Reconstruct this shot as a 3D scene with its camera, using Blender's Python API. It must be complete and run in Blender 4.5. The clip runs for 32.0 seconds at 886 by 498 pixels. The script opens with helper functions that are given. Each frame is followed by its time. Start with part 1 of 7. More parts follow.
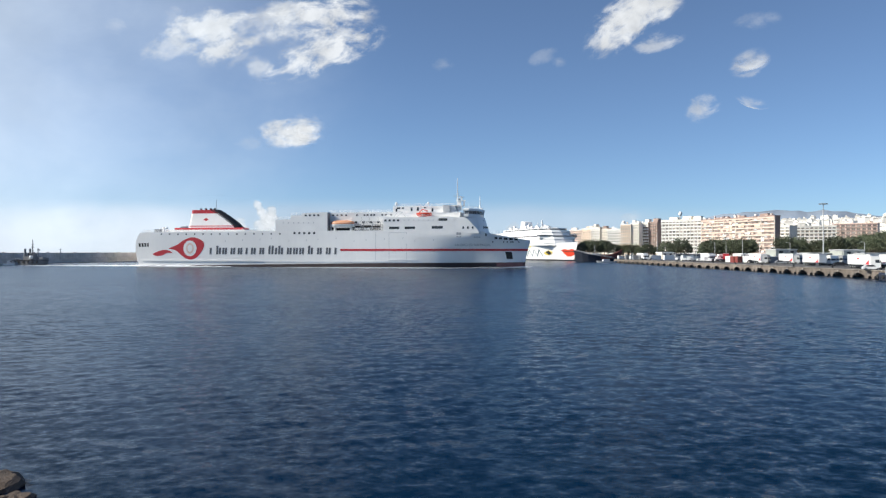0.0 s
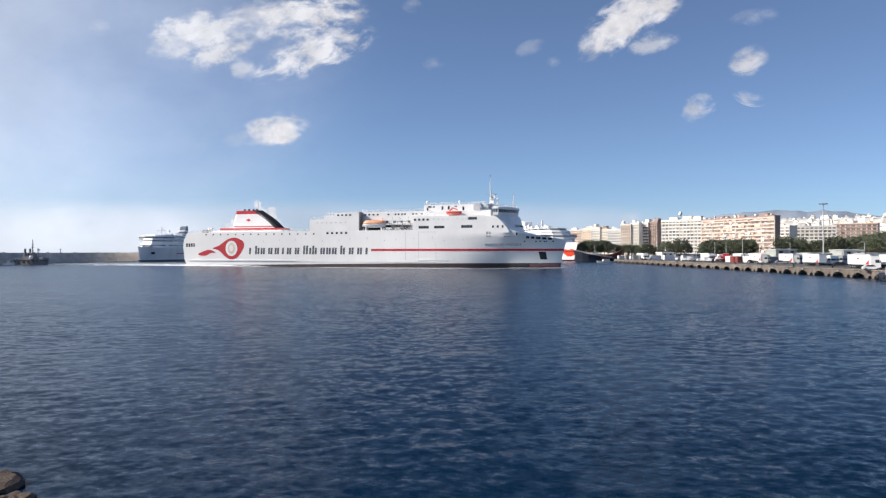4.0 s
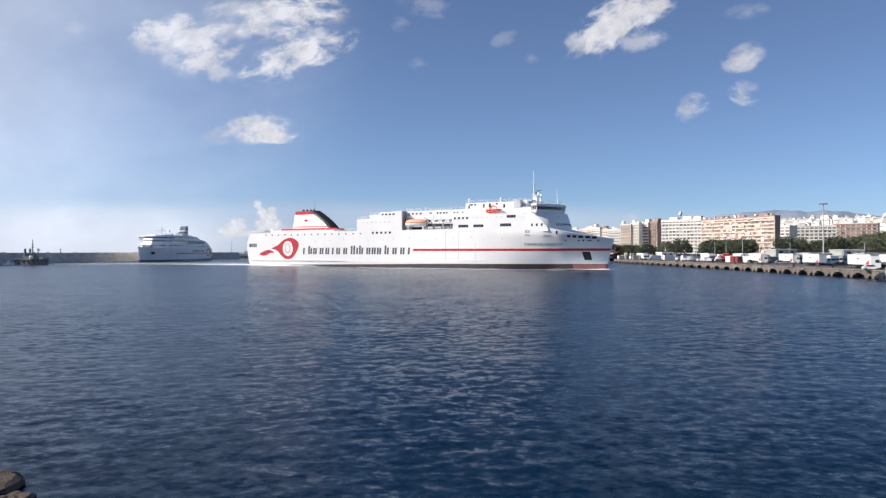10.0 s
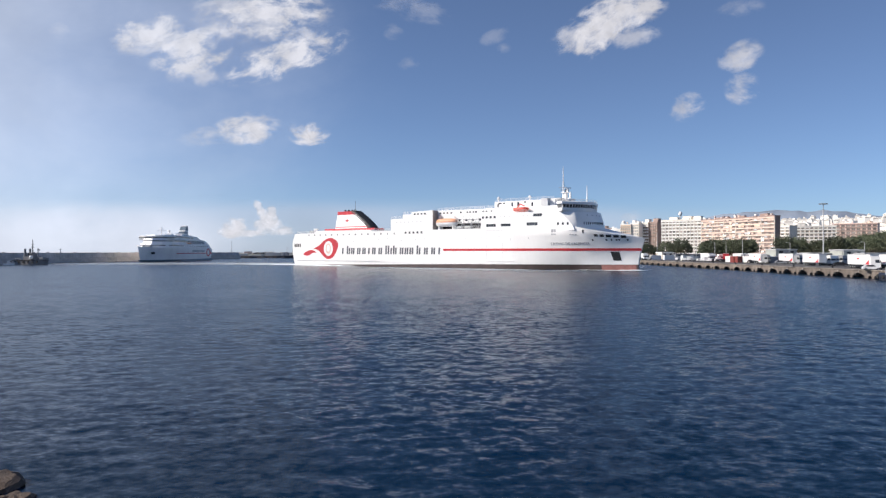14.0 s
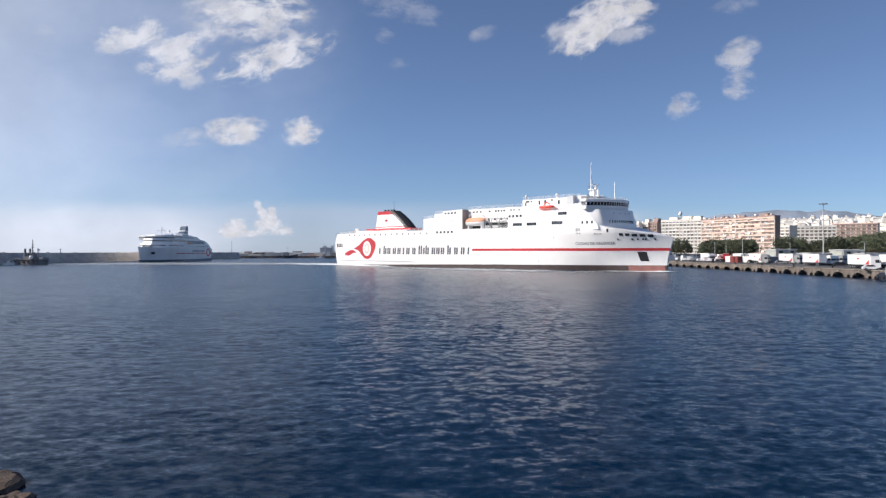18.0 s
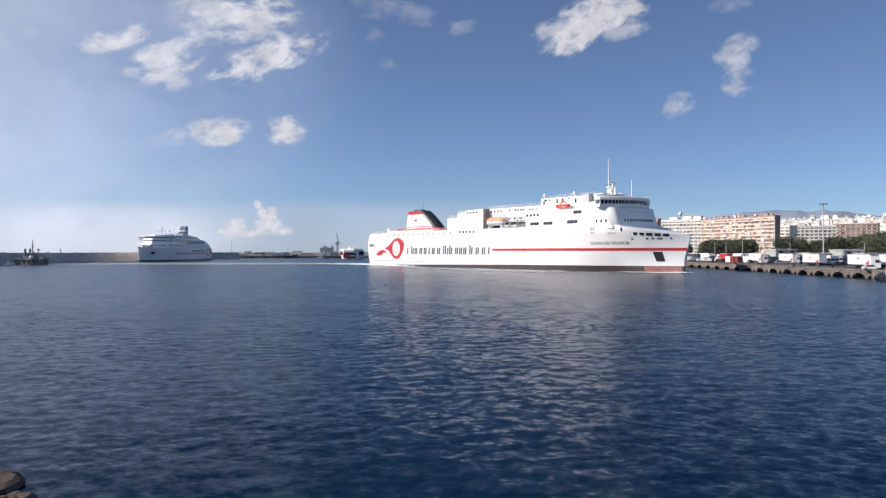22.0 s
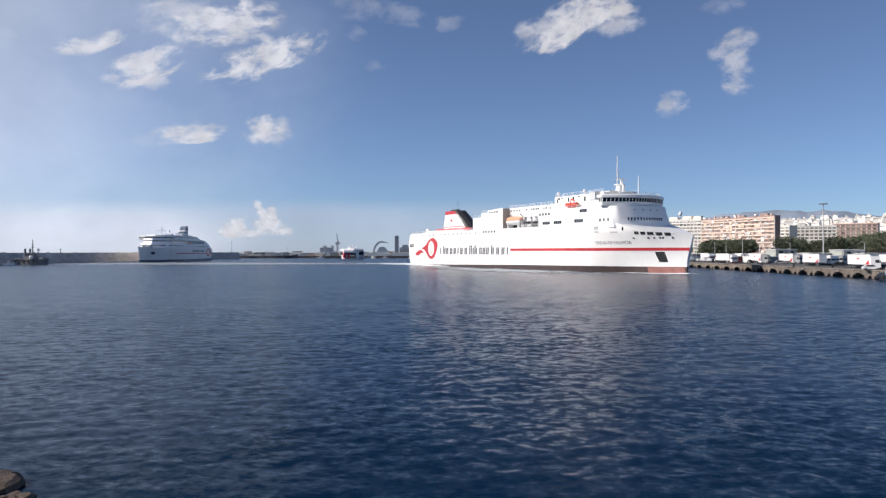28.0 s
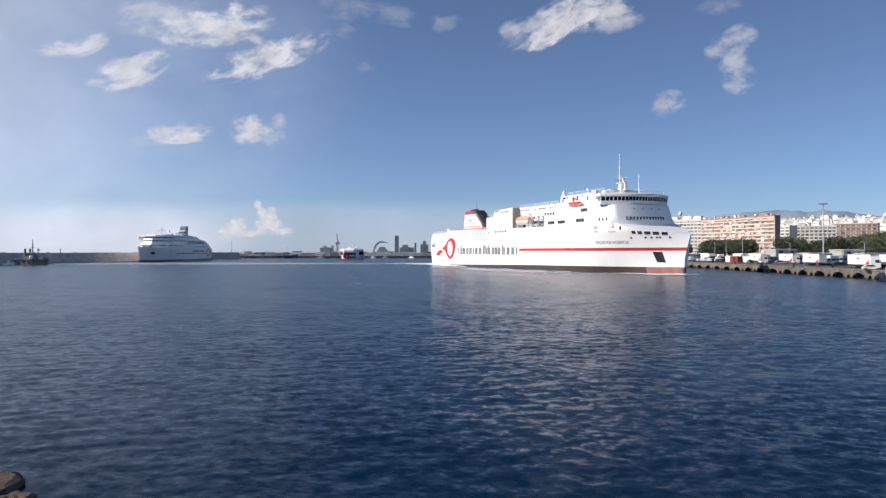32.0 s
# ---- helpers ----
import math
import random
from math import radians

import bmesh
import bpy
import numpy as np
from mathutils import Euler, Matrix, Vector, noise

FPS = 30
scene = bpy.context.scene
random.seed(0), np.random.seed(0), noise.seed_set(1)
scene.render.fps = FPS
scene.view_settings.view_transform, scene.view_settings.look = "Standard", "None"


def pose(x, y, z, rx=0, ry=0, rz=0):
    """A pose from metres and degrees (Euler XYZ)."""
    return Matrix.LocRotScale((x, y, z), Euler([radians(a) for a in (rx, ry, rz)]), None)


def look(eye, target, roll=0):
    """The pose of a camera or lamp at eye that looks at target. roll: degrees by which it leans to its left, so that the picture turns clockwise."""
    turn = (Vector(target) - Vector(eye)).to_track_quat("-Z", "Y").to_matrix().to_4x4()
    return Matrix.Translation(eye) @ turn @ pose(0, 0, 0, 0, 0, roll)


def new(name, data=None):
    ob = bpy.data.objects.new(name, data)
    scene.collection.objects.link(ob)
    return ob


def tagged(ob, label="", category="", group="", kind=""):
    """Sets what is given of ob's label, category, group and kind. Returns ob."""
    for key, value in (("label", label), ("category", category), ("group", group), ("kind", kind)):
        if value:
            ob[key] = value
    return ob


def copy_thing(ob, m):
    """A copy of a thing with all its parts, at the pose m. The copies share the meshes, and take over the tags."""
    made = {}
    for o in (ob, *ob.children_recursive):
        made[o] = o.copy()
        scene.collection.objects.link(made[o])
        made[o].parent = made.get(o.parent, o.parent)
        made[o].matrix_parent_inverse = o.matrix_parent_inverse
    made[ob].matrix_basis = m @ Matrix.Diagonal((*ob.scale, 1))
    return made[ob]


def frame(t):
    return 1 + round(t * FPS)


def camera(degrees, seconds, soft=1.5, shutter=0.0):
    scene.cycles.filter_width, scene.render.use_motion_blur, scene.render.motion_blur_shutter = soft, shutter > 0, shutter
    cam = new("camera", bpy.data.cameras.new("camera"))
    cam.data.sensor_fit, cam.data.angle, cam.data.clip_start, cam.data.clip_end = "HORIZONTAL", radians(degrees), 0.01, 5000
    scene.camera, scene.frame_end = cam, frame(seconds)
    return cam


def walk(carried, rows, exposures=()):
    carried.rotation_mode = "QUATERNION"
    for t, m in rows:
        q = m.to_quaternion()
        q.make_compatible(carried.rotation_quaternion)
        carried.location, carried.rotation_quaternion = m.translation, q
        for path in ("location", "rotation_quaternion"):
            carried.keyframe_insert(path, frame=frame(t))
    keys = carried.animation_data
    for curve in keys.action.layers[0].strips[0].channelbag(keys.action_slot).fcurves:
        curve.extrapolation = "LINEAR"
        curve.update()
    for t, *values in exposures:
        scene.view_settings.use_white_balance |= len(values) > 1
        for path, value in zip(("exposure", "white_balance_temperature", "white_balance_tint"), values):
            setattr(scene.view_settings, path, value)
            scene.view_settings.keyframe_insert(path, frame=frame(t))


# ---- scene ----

# ---------------------------------------------------------------- camera
cam = camera(62.48, 32.0, soft=1.3)
EYE = Vector((0.0, 0.0, 6.9))
VIEW = pose(EYE.x, EYE.y, EYE.z, 90.217, 0, 0)
walk(cam, [(0.0, VIEW), (32.0, VIEW)], exposures=[(0.0, 0.4, 6500, 5), (3.0, 0.37, 6660, 9), (7.0, 0.33, 6580, 11), (14.0, 0.22, 6520, 12), (32.0, 0.12, 6500, 12)])

# ---------------------------------------------------------------- sky and sun
SUN_AZ = radians(265.0)          # from +Y towards +X
SUN_EL = radians(33.0)
SUN_DIR = Vector((math.sin(SUN_AZ) * math.cos(SUN_EL), math.cos(SUN_AZ) * math.cos(SUN_EL), math.sin(SUN_EL)))

world = bpy.data.worlds.new("harbour_sky")
scene.world = world
world.use_nodes = True
wn, wl = world.node_tree.nodes, world.node_tree.links
sky = wn.new("ShaderNodeTexSky")
sky.sky_type = "NISHITA"
sky.sun_disc = False
sky.sun_elevation, sky.sun_rotation = SUN_EL, SUN_AZ
sky.altitude, sky.air_density, sky.dust_density, sky.ozone_density = 3000.0, 1.0, 4.0, 7.0
wn["Background"].inputs["Strength"].default_value = 0.1
air = wn.new("ShaderNodeHueSaturation")
air.inputs["Saturation"].default_value = 0.89
wl.new(sky.outputs["Color"], air.inputs["Color"])
tone = wn.new("ShaderNodeMix")
tone.data_type, tone.blend_type = "RGBA", "MULTIPLY"
tone.inputs["Factor"].default_value = 1.0
tone.inputs["B"].default_value = (0.98, 1.0, 1.0, 1)
wl.new(air.outputs["Color"], tone.inputs["A"])
wl.new(tone.outputs["Result"], wn["Background"].inputs["Color"])

sun_data = bpy.data.lights.new("sun", "SUN")
sun_data.energy, sun_data.angle, sun_data.color = 5.0, radians(0.53), (1.0, 0.925, 0.83)
sun = new("sun", sun_data)
sun.matrix_world = look(SUN_DIR * 200.0, (0, 0, 0))

# ---------------------------------------------------------------- materials
def node_mat(name):
    m = bpy.data.materials.new(name)
    m.use_nodes = True
    return m, m.node_tree.nodes, m.node_tree.links, m.node_tree.nodes["Principled BSDF"]


def tinted(c, k):
    return (min(1, c[0] * k), min(1, c[1] * k), min(1, c[2] * k), 1)


def mat(name, col, rough=0.6, metal=0.0, var=0.1, scale=0.5, bump=0.15, spec=0.5, streak=1.0, jitter=0.0, col2=None):
    """A surface with broad stains, fine grain and a slight relief; streak under 1 draws the stains out downwards."""
    m, n, l, p = node_mat(name)
    tc = n.new("ShaderNodeTexCoord")
    mp = n.new("ShaderNodeMapping")
    mp.inputs["Scale"].default_value = (1, 1, streak)
    l.new(tc.outputs["Object"], mp.inputs["Vector"])
    big, fine = n.new("ShaderNodeTexNoise"), n.new("ShaderNodeTexNoise")
    big.inputs["Scale"].default_value, big.inputs["Detail"].default_value = scale, 5
    fine.inputs["Scale"].default_value, fine.inputs["Detail"].default_value = scale * 11, 3
    for t in (big, fine):
        l.new(mp.outputs["Vector"], t.inputs["Vector"])
    mixf = n.new("ShaderNodeMath")
    mixf.operation = "MULTIPLY_ADD"
    l.new(fine.outputs["Fac"], mixf.inputs[0])
    mixf.inputs[1].default_value = 0.35
    l.new(big.outputs["Fac"], mixf.inputs[2])
    ramp = n.new("ShaderNodeValToRGB")
    ramp.color_ramp.elements[0].position, ramp.color_ramp.elements[1].position = 0.45, 0.9
    ramp.color_ramp.elements[0].color = tinted(col, 1 - var)
    ramp.color_ramp.elements[1].color = tinted(col2 or col, 1 + (0 if col2 else var))
    l.new(mixf.outputs[0], ramp.inputs["Fac"])
    out = ramp.outputs["Color"]
    if jitter:
        info = n.new("ShaderNodeObjectInfo")
        hsv = n.new("ShaderNodeHueSaturation")
        rng = n.new("ShaderNodeMapRange")
        rng.inputs["To Min"].default_value, rng.inputs["To Max"].default_value = 1 - jitter, 1 + jitter
        l.new(info.outputs["Random"], rng.inputs["Value"])
        l.new(rng.outputs["Result"], hsv.inputs["Value"])
        l.new(out, hsv.inputs["Color"])
        out = hsv.outputs["Color"]
    l.new(out, p.inputs["Base Color"])
    p.inputs["Roughness"].default_value, p.inputs["Metallic"].default_value = rough, metal
    p.inputs["Specular IOR Level"].default_value = spec
    if bump:
        b = n.new("ShaderNodeBump")
        b.inputs["Strength"].default_value, b.inputs["Distance"].default_value = bump, 0.05
        l.new(fine.outputs["Fac"], b.inputs["Height"])
        l.new(b.outputs["Normal"], p.inputs["Normal"])
    return m


def water_mat():
    m, n, l, p = node_mat("harbour_water")
    tc = n.new("ShaderNodeTexCoord")
    # slopes of the small ripples, at four sizes, longest along x
    total = None
    for sx, s, amount in ((0.5, 0.25, 0.05), (0.6, 0.9, 0.12), (0.85, 2.2, 0.26), (0.8, 6.0, 0.15)):
        mp = n.new("ShaderNodeMapping")
        mp.inputs["Scale"].default_value = (sx, 1, 1)
        mp.inputs["Rotation"].default_value = (0, 0, 0.3)
        l.new(tc.outputs["Object"], mp.inputs["Vector"])
        t = n.new("ShaderNodeTexNoise")
        t.inputs["Scale"].default_value, t.inputs["Detail"].default_value = s, 1
        l.new(mp.outputs["Vector"], t.inputs["Vector"])
        mid = n.new("ShaderNodeVectorMath")
        mid.operation = "SUBTRACT"
        mid.inputs[1].default_value = (0.5, 0.5, 0.5)
        l.new(t.outputs["Color"], mid.inputs[0])
        amp = n.new("ShaderNodeVectorMath")
        amp.operation = "MULTIPLY_ADD"
        amp.inputs[1].default_value = (amount * 1.1, amount * 1.5, 0)
        l.new(mid.outputs["Vector"], amp.inputs[0])
        if total:
            l.new(total.outputs["Vector"], amp.inputs[2])
        total = amp
    # gusts: rougher and calmer patches
    gust = n.new("ShaderNodeTexNoise")
    gust.inputs["Scale"].default_value, gust.inputs["Detail"].default_value = 0.045, 3
    l.new(tc.outputs["Object"], gust.inputs["Vector"])
    force = n.new("ShaderNodeMapRange")
    force.inputs["From Min"].default_value, force.inputs["From Max"].default_value = 0.35, 0.65
    force.inputs["To Min"].default_value, force.inputs["To Max"].default_value = 0.6, 1.15
    l.new(gust.outputs["Fac"], force.inputs["Value"])
    gusty = n.new("ShaderNodeVectorMath")
    gusty.operation = "SCALE"
    l.new(total.outputs["Vector"], gusty.inputs[0])
    l.new(force.outputs["Result"], gusty.inputs["Scale"])
    total = gusty
    geo = n.new("ShaderNodeNewGeometry")
    tilt = n.new("ShaderNodeVectorMath")
    l.new(geo.outputs["Normal"], tilt.inputs[0])
    l.new(total.outputs["Vector"], tilt.inputs[1])
    unit = n.new("ShaderNodeVectorMath")
    unit.operation = "NORMALIZE"
    l.new(tilt.outputs["Vector"], unit.inputs[0])
    l.new(unit.outputs["Vector"], p.inputs["Normal"])
    calm = n.new("ShaderNodeTexNoise")
    calm.inputs["Scale"].default_value, calm.inputs["Detail"].default_value = 0.02, 4
    l.new(tc.outputs["Object"], calm.inputs["Vector"])
    ramp = n.new("ShaderNodeValToRGB")
    ramp.color_ramp.elements[0].color, ramp.color_ramp.elements[1].color = (0.0003, 0.0108, 0.031, 1), (0.0005, 0.0133, 0.037, 1)
    l.new(calm.outputs["Fac"], ramp.inputs["Fac"])
    l.new(ramp.outputs["Color"], p.inputs["Base Color"])
    p.inputs["Roughness"].default_value = 0.225
    p.inputs["IOR"].default_value = 1.333
    p.inputs["Specular IOR Level"].default_value = 0.088
    return m


def cloud_mat(name, density, scale, soft, fill=-0.45, rimmed=0.92, white=1.0, hue=(0.94, 0.945, 1.0), rag=2.2):
    """Far white vapour that glows in place of sunlight, and thins out to nothing towards its ragged rim."""
    m, n, l, p = node_mat(name)
    n.remove(p)
    tc = n.new("ShaderNodeTexCoord")
    info = n.new("ShaderNodeObjectInfo")
    cen = n.new("ShaderNodeVectorMath")
    cen.operation = "SUBTRACT"
    cen.inputs[1].default_value = (0.5, 0.5, 0.5)
    l.new(tc.outputs["Generated"], cen.inputs[0])
    flat = n.new("ShaderNodeVectorMath")
    flat.operation = "MULTIPLY"
    flat.inputs[1].default_value = (2, 0, 2)
    l.new(cen.outputs["Vector"], flat.inputs[0])
    ln = n.new("ShaderNodeVectorMath")
    ln.operation = "LENGTH"
    l.new(flat.outputs["Vector"], ln.inputs[0])
    off = n.new("ShaderNodeVectorMath")
    off.operation = "SCALE"
    off.inputs[0].default_value = (3000, 1700, 2300)
    l.new(info.outputs["Random"], off.inputs["Scale"])
    add = n.new("ShaderNodeVectorMath")
    l.new(tc.outputs["Object"], add.inputs[0])
    l.new(off.outputs["Vector"], add.inputs[1])
    t = n.new("ShaderNodeTexNoise")
    t.inputs["Scale"].default_value, t.inputs["Detail"].default_value, t.inputs["Roughness"].default_value = scale, 7, 0.62
    t.inputs["Distortion"].default_value = 0.25
    streak = n.new("ShaderNodeMapping")
    streak.inputs["Scale"].default_value = (0.62, 1, 1.1)
    l.new(add.outputs["Vector"], streak.inputs["Vector"])
    l.new(streak.outputs["Vector"], t.inputs["Vector"])
    # cover = noise * rag + fill - radius
    a = n.new("ShaderNodeMath")
    a.operation = "MULTIPLY_ADD"
    l.new(t.outputs["Fac"], a.inputs[0])
    a.inputs[1].default_value, a.inputs[2].default_value = rag, fill
    s = n.new("ShaderNodeMath")
    s.operation = "SUBTRACT"
    l.new(a.outputs[0], s.inputs[0])
    l.new(ln.outputs["Value"], s.inputs[1])
    r = n.new("ShaderNodeMapRange")
    r.interpolation_type = "SMOOTHSTEP"
    r.inputs["From Min"].default_value, r.inputs["From Max"].default_value = 0.0, soft
    r.inputs["To Max"].default_value = density
    l.new(s.outputs[0], r.inputs["Value"])
    rim = n.new("ShaderNodeMapRange")
    rim.interpolation_type = "SMOOTHSTEP"
    rim.inputs["From Min"].default_value, rim.inputs["From Max"].default_value = rimmed, rimmed - 0.32
    l.new(ln.outputs["Value"], rim.inputs["Value"])
    cov = n.new("ShaderNodeMath")
    cov.operation = "MULTIPLY"
    l.new(r.outputs["Result"], cov.inputs[0])
    l.new(rim.outputs["Result"], cov.inputs[1])
    trp = n.new("ShaderNodeBsdfTransparent")
    add2 = n.new("ShaderNodeVectorMath")
    glow = n.new("ShaderNodeEmission")
    glow.inputs["Color"].default_value, glow.inputs["Strength"].default_value = (*hue, 1), 0.5
    m2 = n.new("ShaderNodeMixShader")
    # noise in the glow stands for lit and shaded parts of the cloud
    body = n.new("ShaderNodeTexNoise")
    body.inputs["Scale"].default_value, body.inputs["Detail"].default_value = scale * 0.8, 4
    l.new(off.outputs["Vector"], add2.inputs[1])
    l.new(tc.outputs["Object"], add2.inputs[0])
    l.new(add2.outputs["Vector"], body.inputs["Vector"])
    br = n.new("ShaderNodeMapRange")
    br.inputs["From Min"].default_value, br.inputs["From Max"].default_value = 0.3, 0.65
    br.inputs["To Min"].default_value, br.inputs["To Max"].default_value = 0.395 * white, 0.56 * white
    l.new(body.outputs["Fac"], br.inputs["Value"])
    l.new(br.outputs["Result"], glow.inputs["Strength"])
    l.new(cov.outputs[0], m2.inputs["Fac"])
    l.new(trp.outputs[0], m2.inputs[1])
    l.new(glow.outputs[0], m2.inputs[2])
    l.new(m2.outputs[0], n["Material Output"].inputs["Surface"])
    return m


def foam_mat(name, most):
    """Churned white water, torn into patches, with clear water between."""
    m, n, l, p = node_mat(name)
    p.inputs["Base Color"].default_value, p.inputs["Roughness"].default_value = (0.7, 0.75, 0.78, 1), 0.7
    tc = n.new("ShaderNodeTexCoord")
    mp = n.new("ShaderNodeMapping")
    mp.inputs["Scale"].default_value = (0.35, 1, 1)
    t = n.new("ShaderNodeTexNoise")
    t.inputs["Scale"].default_value, t.inputs["Detail"].default_value = 0.22, 6
    l.new(tc.outputs["Object"], mp.inputs["Vector"])
    l.new(mp.outputs["Vector"], t.inputs["Vector"])
    c = n.new("ShaderNodeVectorMath")
    c.operation = "SUBTRACT"
    c.inputs[1].default_value = (0.5, 0.5, 0)
    l.new(tc.outputs["Generated"], c.inputs[0])
    ln = n.new("ShaderNodeVectorMath")
    ln.operation = "LENGTH"
    level = n.new("ShaderNodeVectorMath")
    level.operation = "MULTIPLY"
    level.inputs[1].default_value = (1, 1, 0)
    l.new(c.outputs["Vector"], level.inputs[0])
    l.new(level.outputs["Vector"], ln.inputs[0])
    k = n.new("ShaderNodeMath")
    k.operation = "SUBTRACT"
    l.new(t.outputs["Fac"], k.inputs[0])
    l.new(ln.outputs["Value"], k.inputs[1])
    r = n.new("ShaderNodeMapRange")
    r.inputs["From Min"].default_value, r.inputs["From Max"].default_value, r.inputs["To Max"].default_value = 0.02, 0.3, most
    l.new(k.outputs[0], r.inputs["Value"])
    l.new(r.outputs["Result"], p.inputs["Alpha"])
    return m


FOAM = foam_mat("churned_foam", 0.9)
RIDGE = mat("white_foam_ridge", (0.72, 0.76, 0.79), 0.8, var=0.12, scale=0.6, bump=0.5)
FOAMTHIN = foam_mat("thin_foam", 0.4)
FOAMWAKE = foam_mat("old_wake_foam", 0.32)
WHITE = mat("white_ship_paint", (0.86, 0.85, 0.83), 0.35, var=0.045, scale=0.08, bump=0.04, streak=0.25)
WHITE2 = mat("white_deckhouse_paint", (0.85, 0.845, 0.83), 0.45, var=0.05, scale=0.15, bump=0.04)
RED = mat("red_ship_paint", (0.52, 0.035, 0.045), 0.4, var=0.1, scale=0.2, bump=0.03)
BOOT = mat("dark_brown_antifouling", (0.06, 0.04, 0.038), 0.55, var=0.3, scale=0.25, bump=0.1, streak=0.4)
FADED = mat("faded_red_antifouling", (0.3, 0.13, 0.11), 0.6, var=0.35, scale=0.3, bump=0.1, streak=0.5)
VENT = mat("grey_louvre_panel", (0.42, 0.42, 0.43), 0.6, var=0.2, scale=0.8)
BLACK = mat("black_paint", (0.015, 0.016, 0.02), 0.6, var=0.2, scale=0.5)
NAMEGREY = mat("grey_name_paint", (0.3, 0.3, 0.32), 0.45, var=0.1, scale=0.5, bump=0)
LETTER = mat("slate_letter_paint", (0.11, 0.115, 0.13), 0.45, var=0.1, scale=0.5, bump=0)
GLASS = mat("dark_window_glass", (0.03, 0.035, 0.045), 0.12, var=0.3, scale=0.5, bump=0, jitter=0.5)
CURTAIN = mat("curtained_window", (0.3, 0.27, 0.24), 0.3, var=0.3, scale=0.3, bump=0, jitter=0.6)
RECESS = mat("grey_brown_recess_paint", (0.4, 0.36, 0.33), 0.6, var=0.15, scale=0.4)
DARK = mat("dark_opening", (0.02, 0.02, 0.022), 0.7, var=0.3, scale=0.5)
GREY = mat("grey_deck_paint", (0.28, 0.29, 0.3), 0.6, var=0.15, scale=0.4)
PALEGREY = mat("pale_grey_panel", (0.55, 0.56, 0.57), 0.5, var=0.08, scale=0.4)
ORANGE = mat("orange_lifeboat_plastic", (0.72, 0.35, 0.2), 0.5, var=0.08, scale=0.6, bump=0.02)
RESCUE = mat("red_rescue_boat_plastic", (0.62, 0.05, 0.02), 0.4, var=0.08, scale=0.6, bump=0.02)
CONCRETE = mat("stained_concrete", (0.165, 0.138, 0.116), 0.9, var=0.5, scale=0.5, bump=0.4, jitter=0.22)
COPING = mat("pale_worn_coping", (0.23, 0.2, 0.17), 0.9, var=0.3, scale=0.3, bump=0.4, jitter=0.15)
QUAYTOP = mat("quay_asphalt", (0.09, 0.088, 0.085), 0.9, var=0.2, scale=0.15, bump=0.3)
BREAK = mat("grey_breakwater_concrete", (0.54, 0.51, 0.485), 0.9, var=0.3, scale=0.1, bump=0.4, jitter=0.12)
BREAK2 = mat("tan_breakwater_concrete", (0.6, 0.56, 0.52), 0.9, var=0.2, scale=0.1, bump=0.3)
ROCK = mat("dark_basalt", (0.085, 0.06, 0.045), 0.85, var=0.5, scale=1.5, bump=0.9)
LAND = mat("dry_scrub_ground", (0.07, 0.085, 0.045), 0.95, var=0.4, scale=0.02, bump=0.3, col2=(0.2, 0.16, 0.1))
LEAF = mat("dark_green_leaves", (0.08, 0.1, 0.055), 0.55, var=0.4, scale=0.35, bump=0, jitter=0.35, col2=(0.13, 0.15, 0.085))
BARK = mat("grey_bark", (0.12, 0.095, 0.07), 0.9, var=0.3, scale=2.0, bump=0.5)
STEEL = mat("galvanised_steel", (0.42, 0.43, 0.44), 0.45, metal=0.6, var=0.1, scale=1.0)
TYRE = mat("black_rubber", (0.02, 0.02, 0.02), 0.8, var=0.3, scale=2.0)
TRAILER = mat("white_trailer_panel", (0.78, 0.78, 0.77), 0.4, var=0.06, scale=0.4, bump=0.03, jitter=0.05)
MAROON = mat("maroon_container_steel", (0.2, 0.04, 0.035), 0.6, var=0.2, scale=0.6)
BLUEBOX = mat("blue_container_steel", (0.07, 0.12, 0.22), 0.6, var=0.2, scale=0.6)
GREENROOF = mat("grey_green_shed_cladding", (0.42, 0.44, 0.4), 0.6, var=0.15, scale=0.5)
STUCCO = mat("cream_stucco", (0.82, 0.76, 0.67), 0.85, var=0.1, scale=0.12, bump=0.1, streak=0.4)
STUCCOW = mat("white_stucco", (0.87, 0.85, 0.81), 0.85, var=0.08, scale=0.12, bump=0.1, streak=0.4, jitter=0.06)
STUCCOO = mat("orange_stucco", (0.74, 0.58, 0.45), 0.85, var=0.15, scale=0.2, bump=0.1, jitter=0.15)
STUCCOB = mat("brown_stucco", (0.34, 0.25, 0.22), 0.85, var=0.15, scale=0.2, bump=0.1)
STUCCOS = mat("salmon_stucco", (0.77, 0.59, 0.5), 0.85, var=0.12, scale=0.2, bump=0.1, jitter=0.12)
ROOF = mat("grey_roof_render", (0.3, 0.27, 0.25), 0.9, var=0.2, scale=0.3)
HILLHOUSE = mat("sunlit_house_render", (0.84, 0.8, 0.74), 0.9, var=0.12, scale=0.06, bump=0.1, jitter=0.28)
# the ridge's base colour carries the blue-grey of distance haze
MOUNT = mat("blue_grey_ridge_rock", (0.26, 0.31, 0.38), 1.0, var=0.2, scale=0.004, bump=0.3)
# far cladding and glass are coloured paler to stand for aerial haze
TOWERGREY = mat("grey_tower_cladding", (0.48, 0.51, 0.55), 0.6, var=0.15, scale=0.1)
TOWERGLASS = mat("hazy_tower_glass", (0.2, 0.22, 0.25), 0.3, var=0.2, scale=0.3, bump=0)
TUGGREY = mat("dark_grey_tug_paint", (0.2, 0.2, 0.21), 0.55, var=0.25, scale=0.6)
WATER = water_mat()
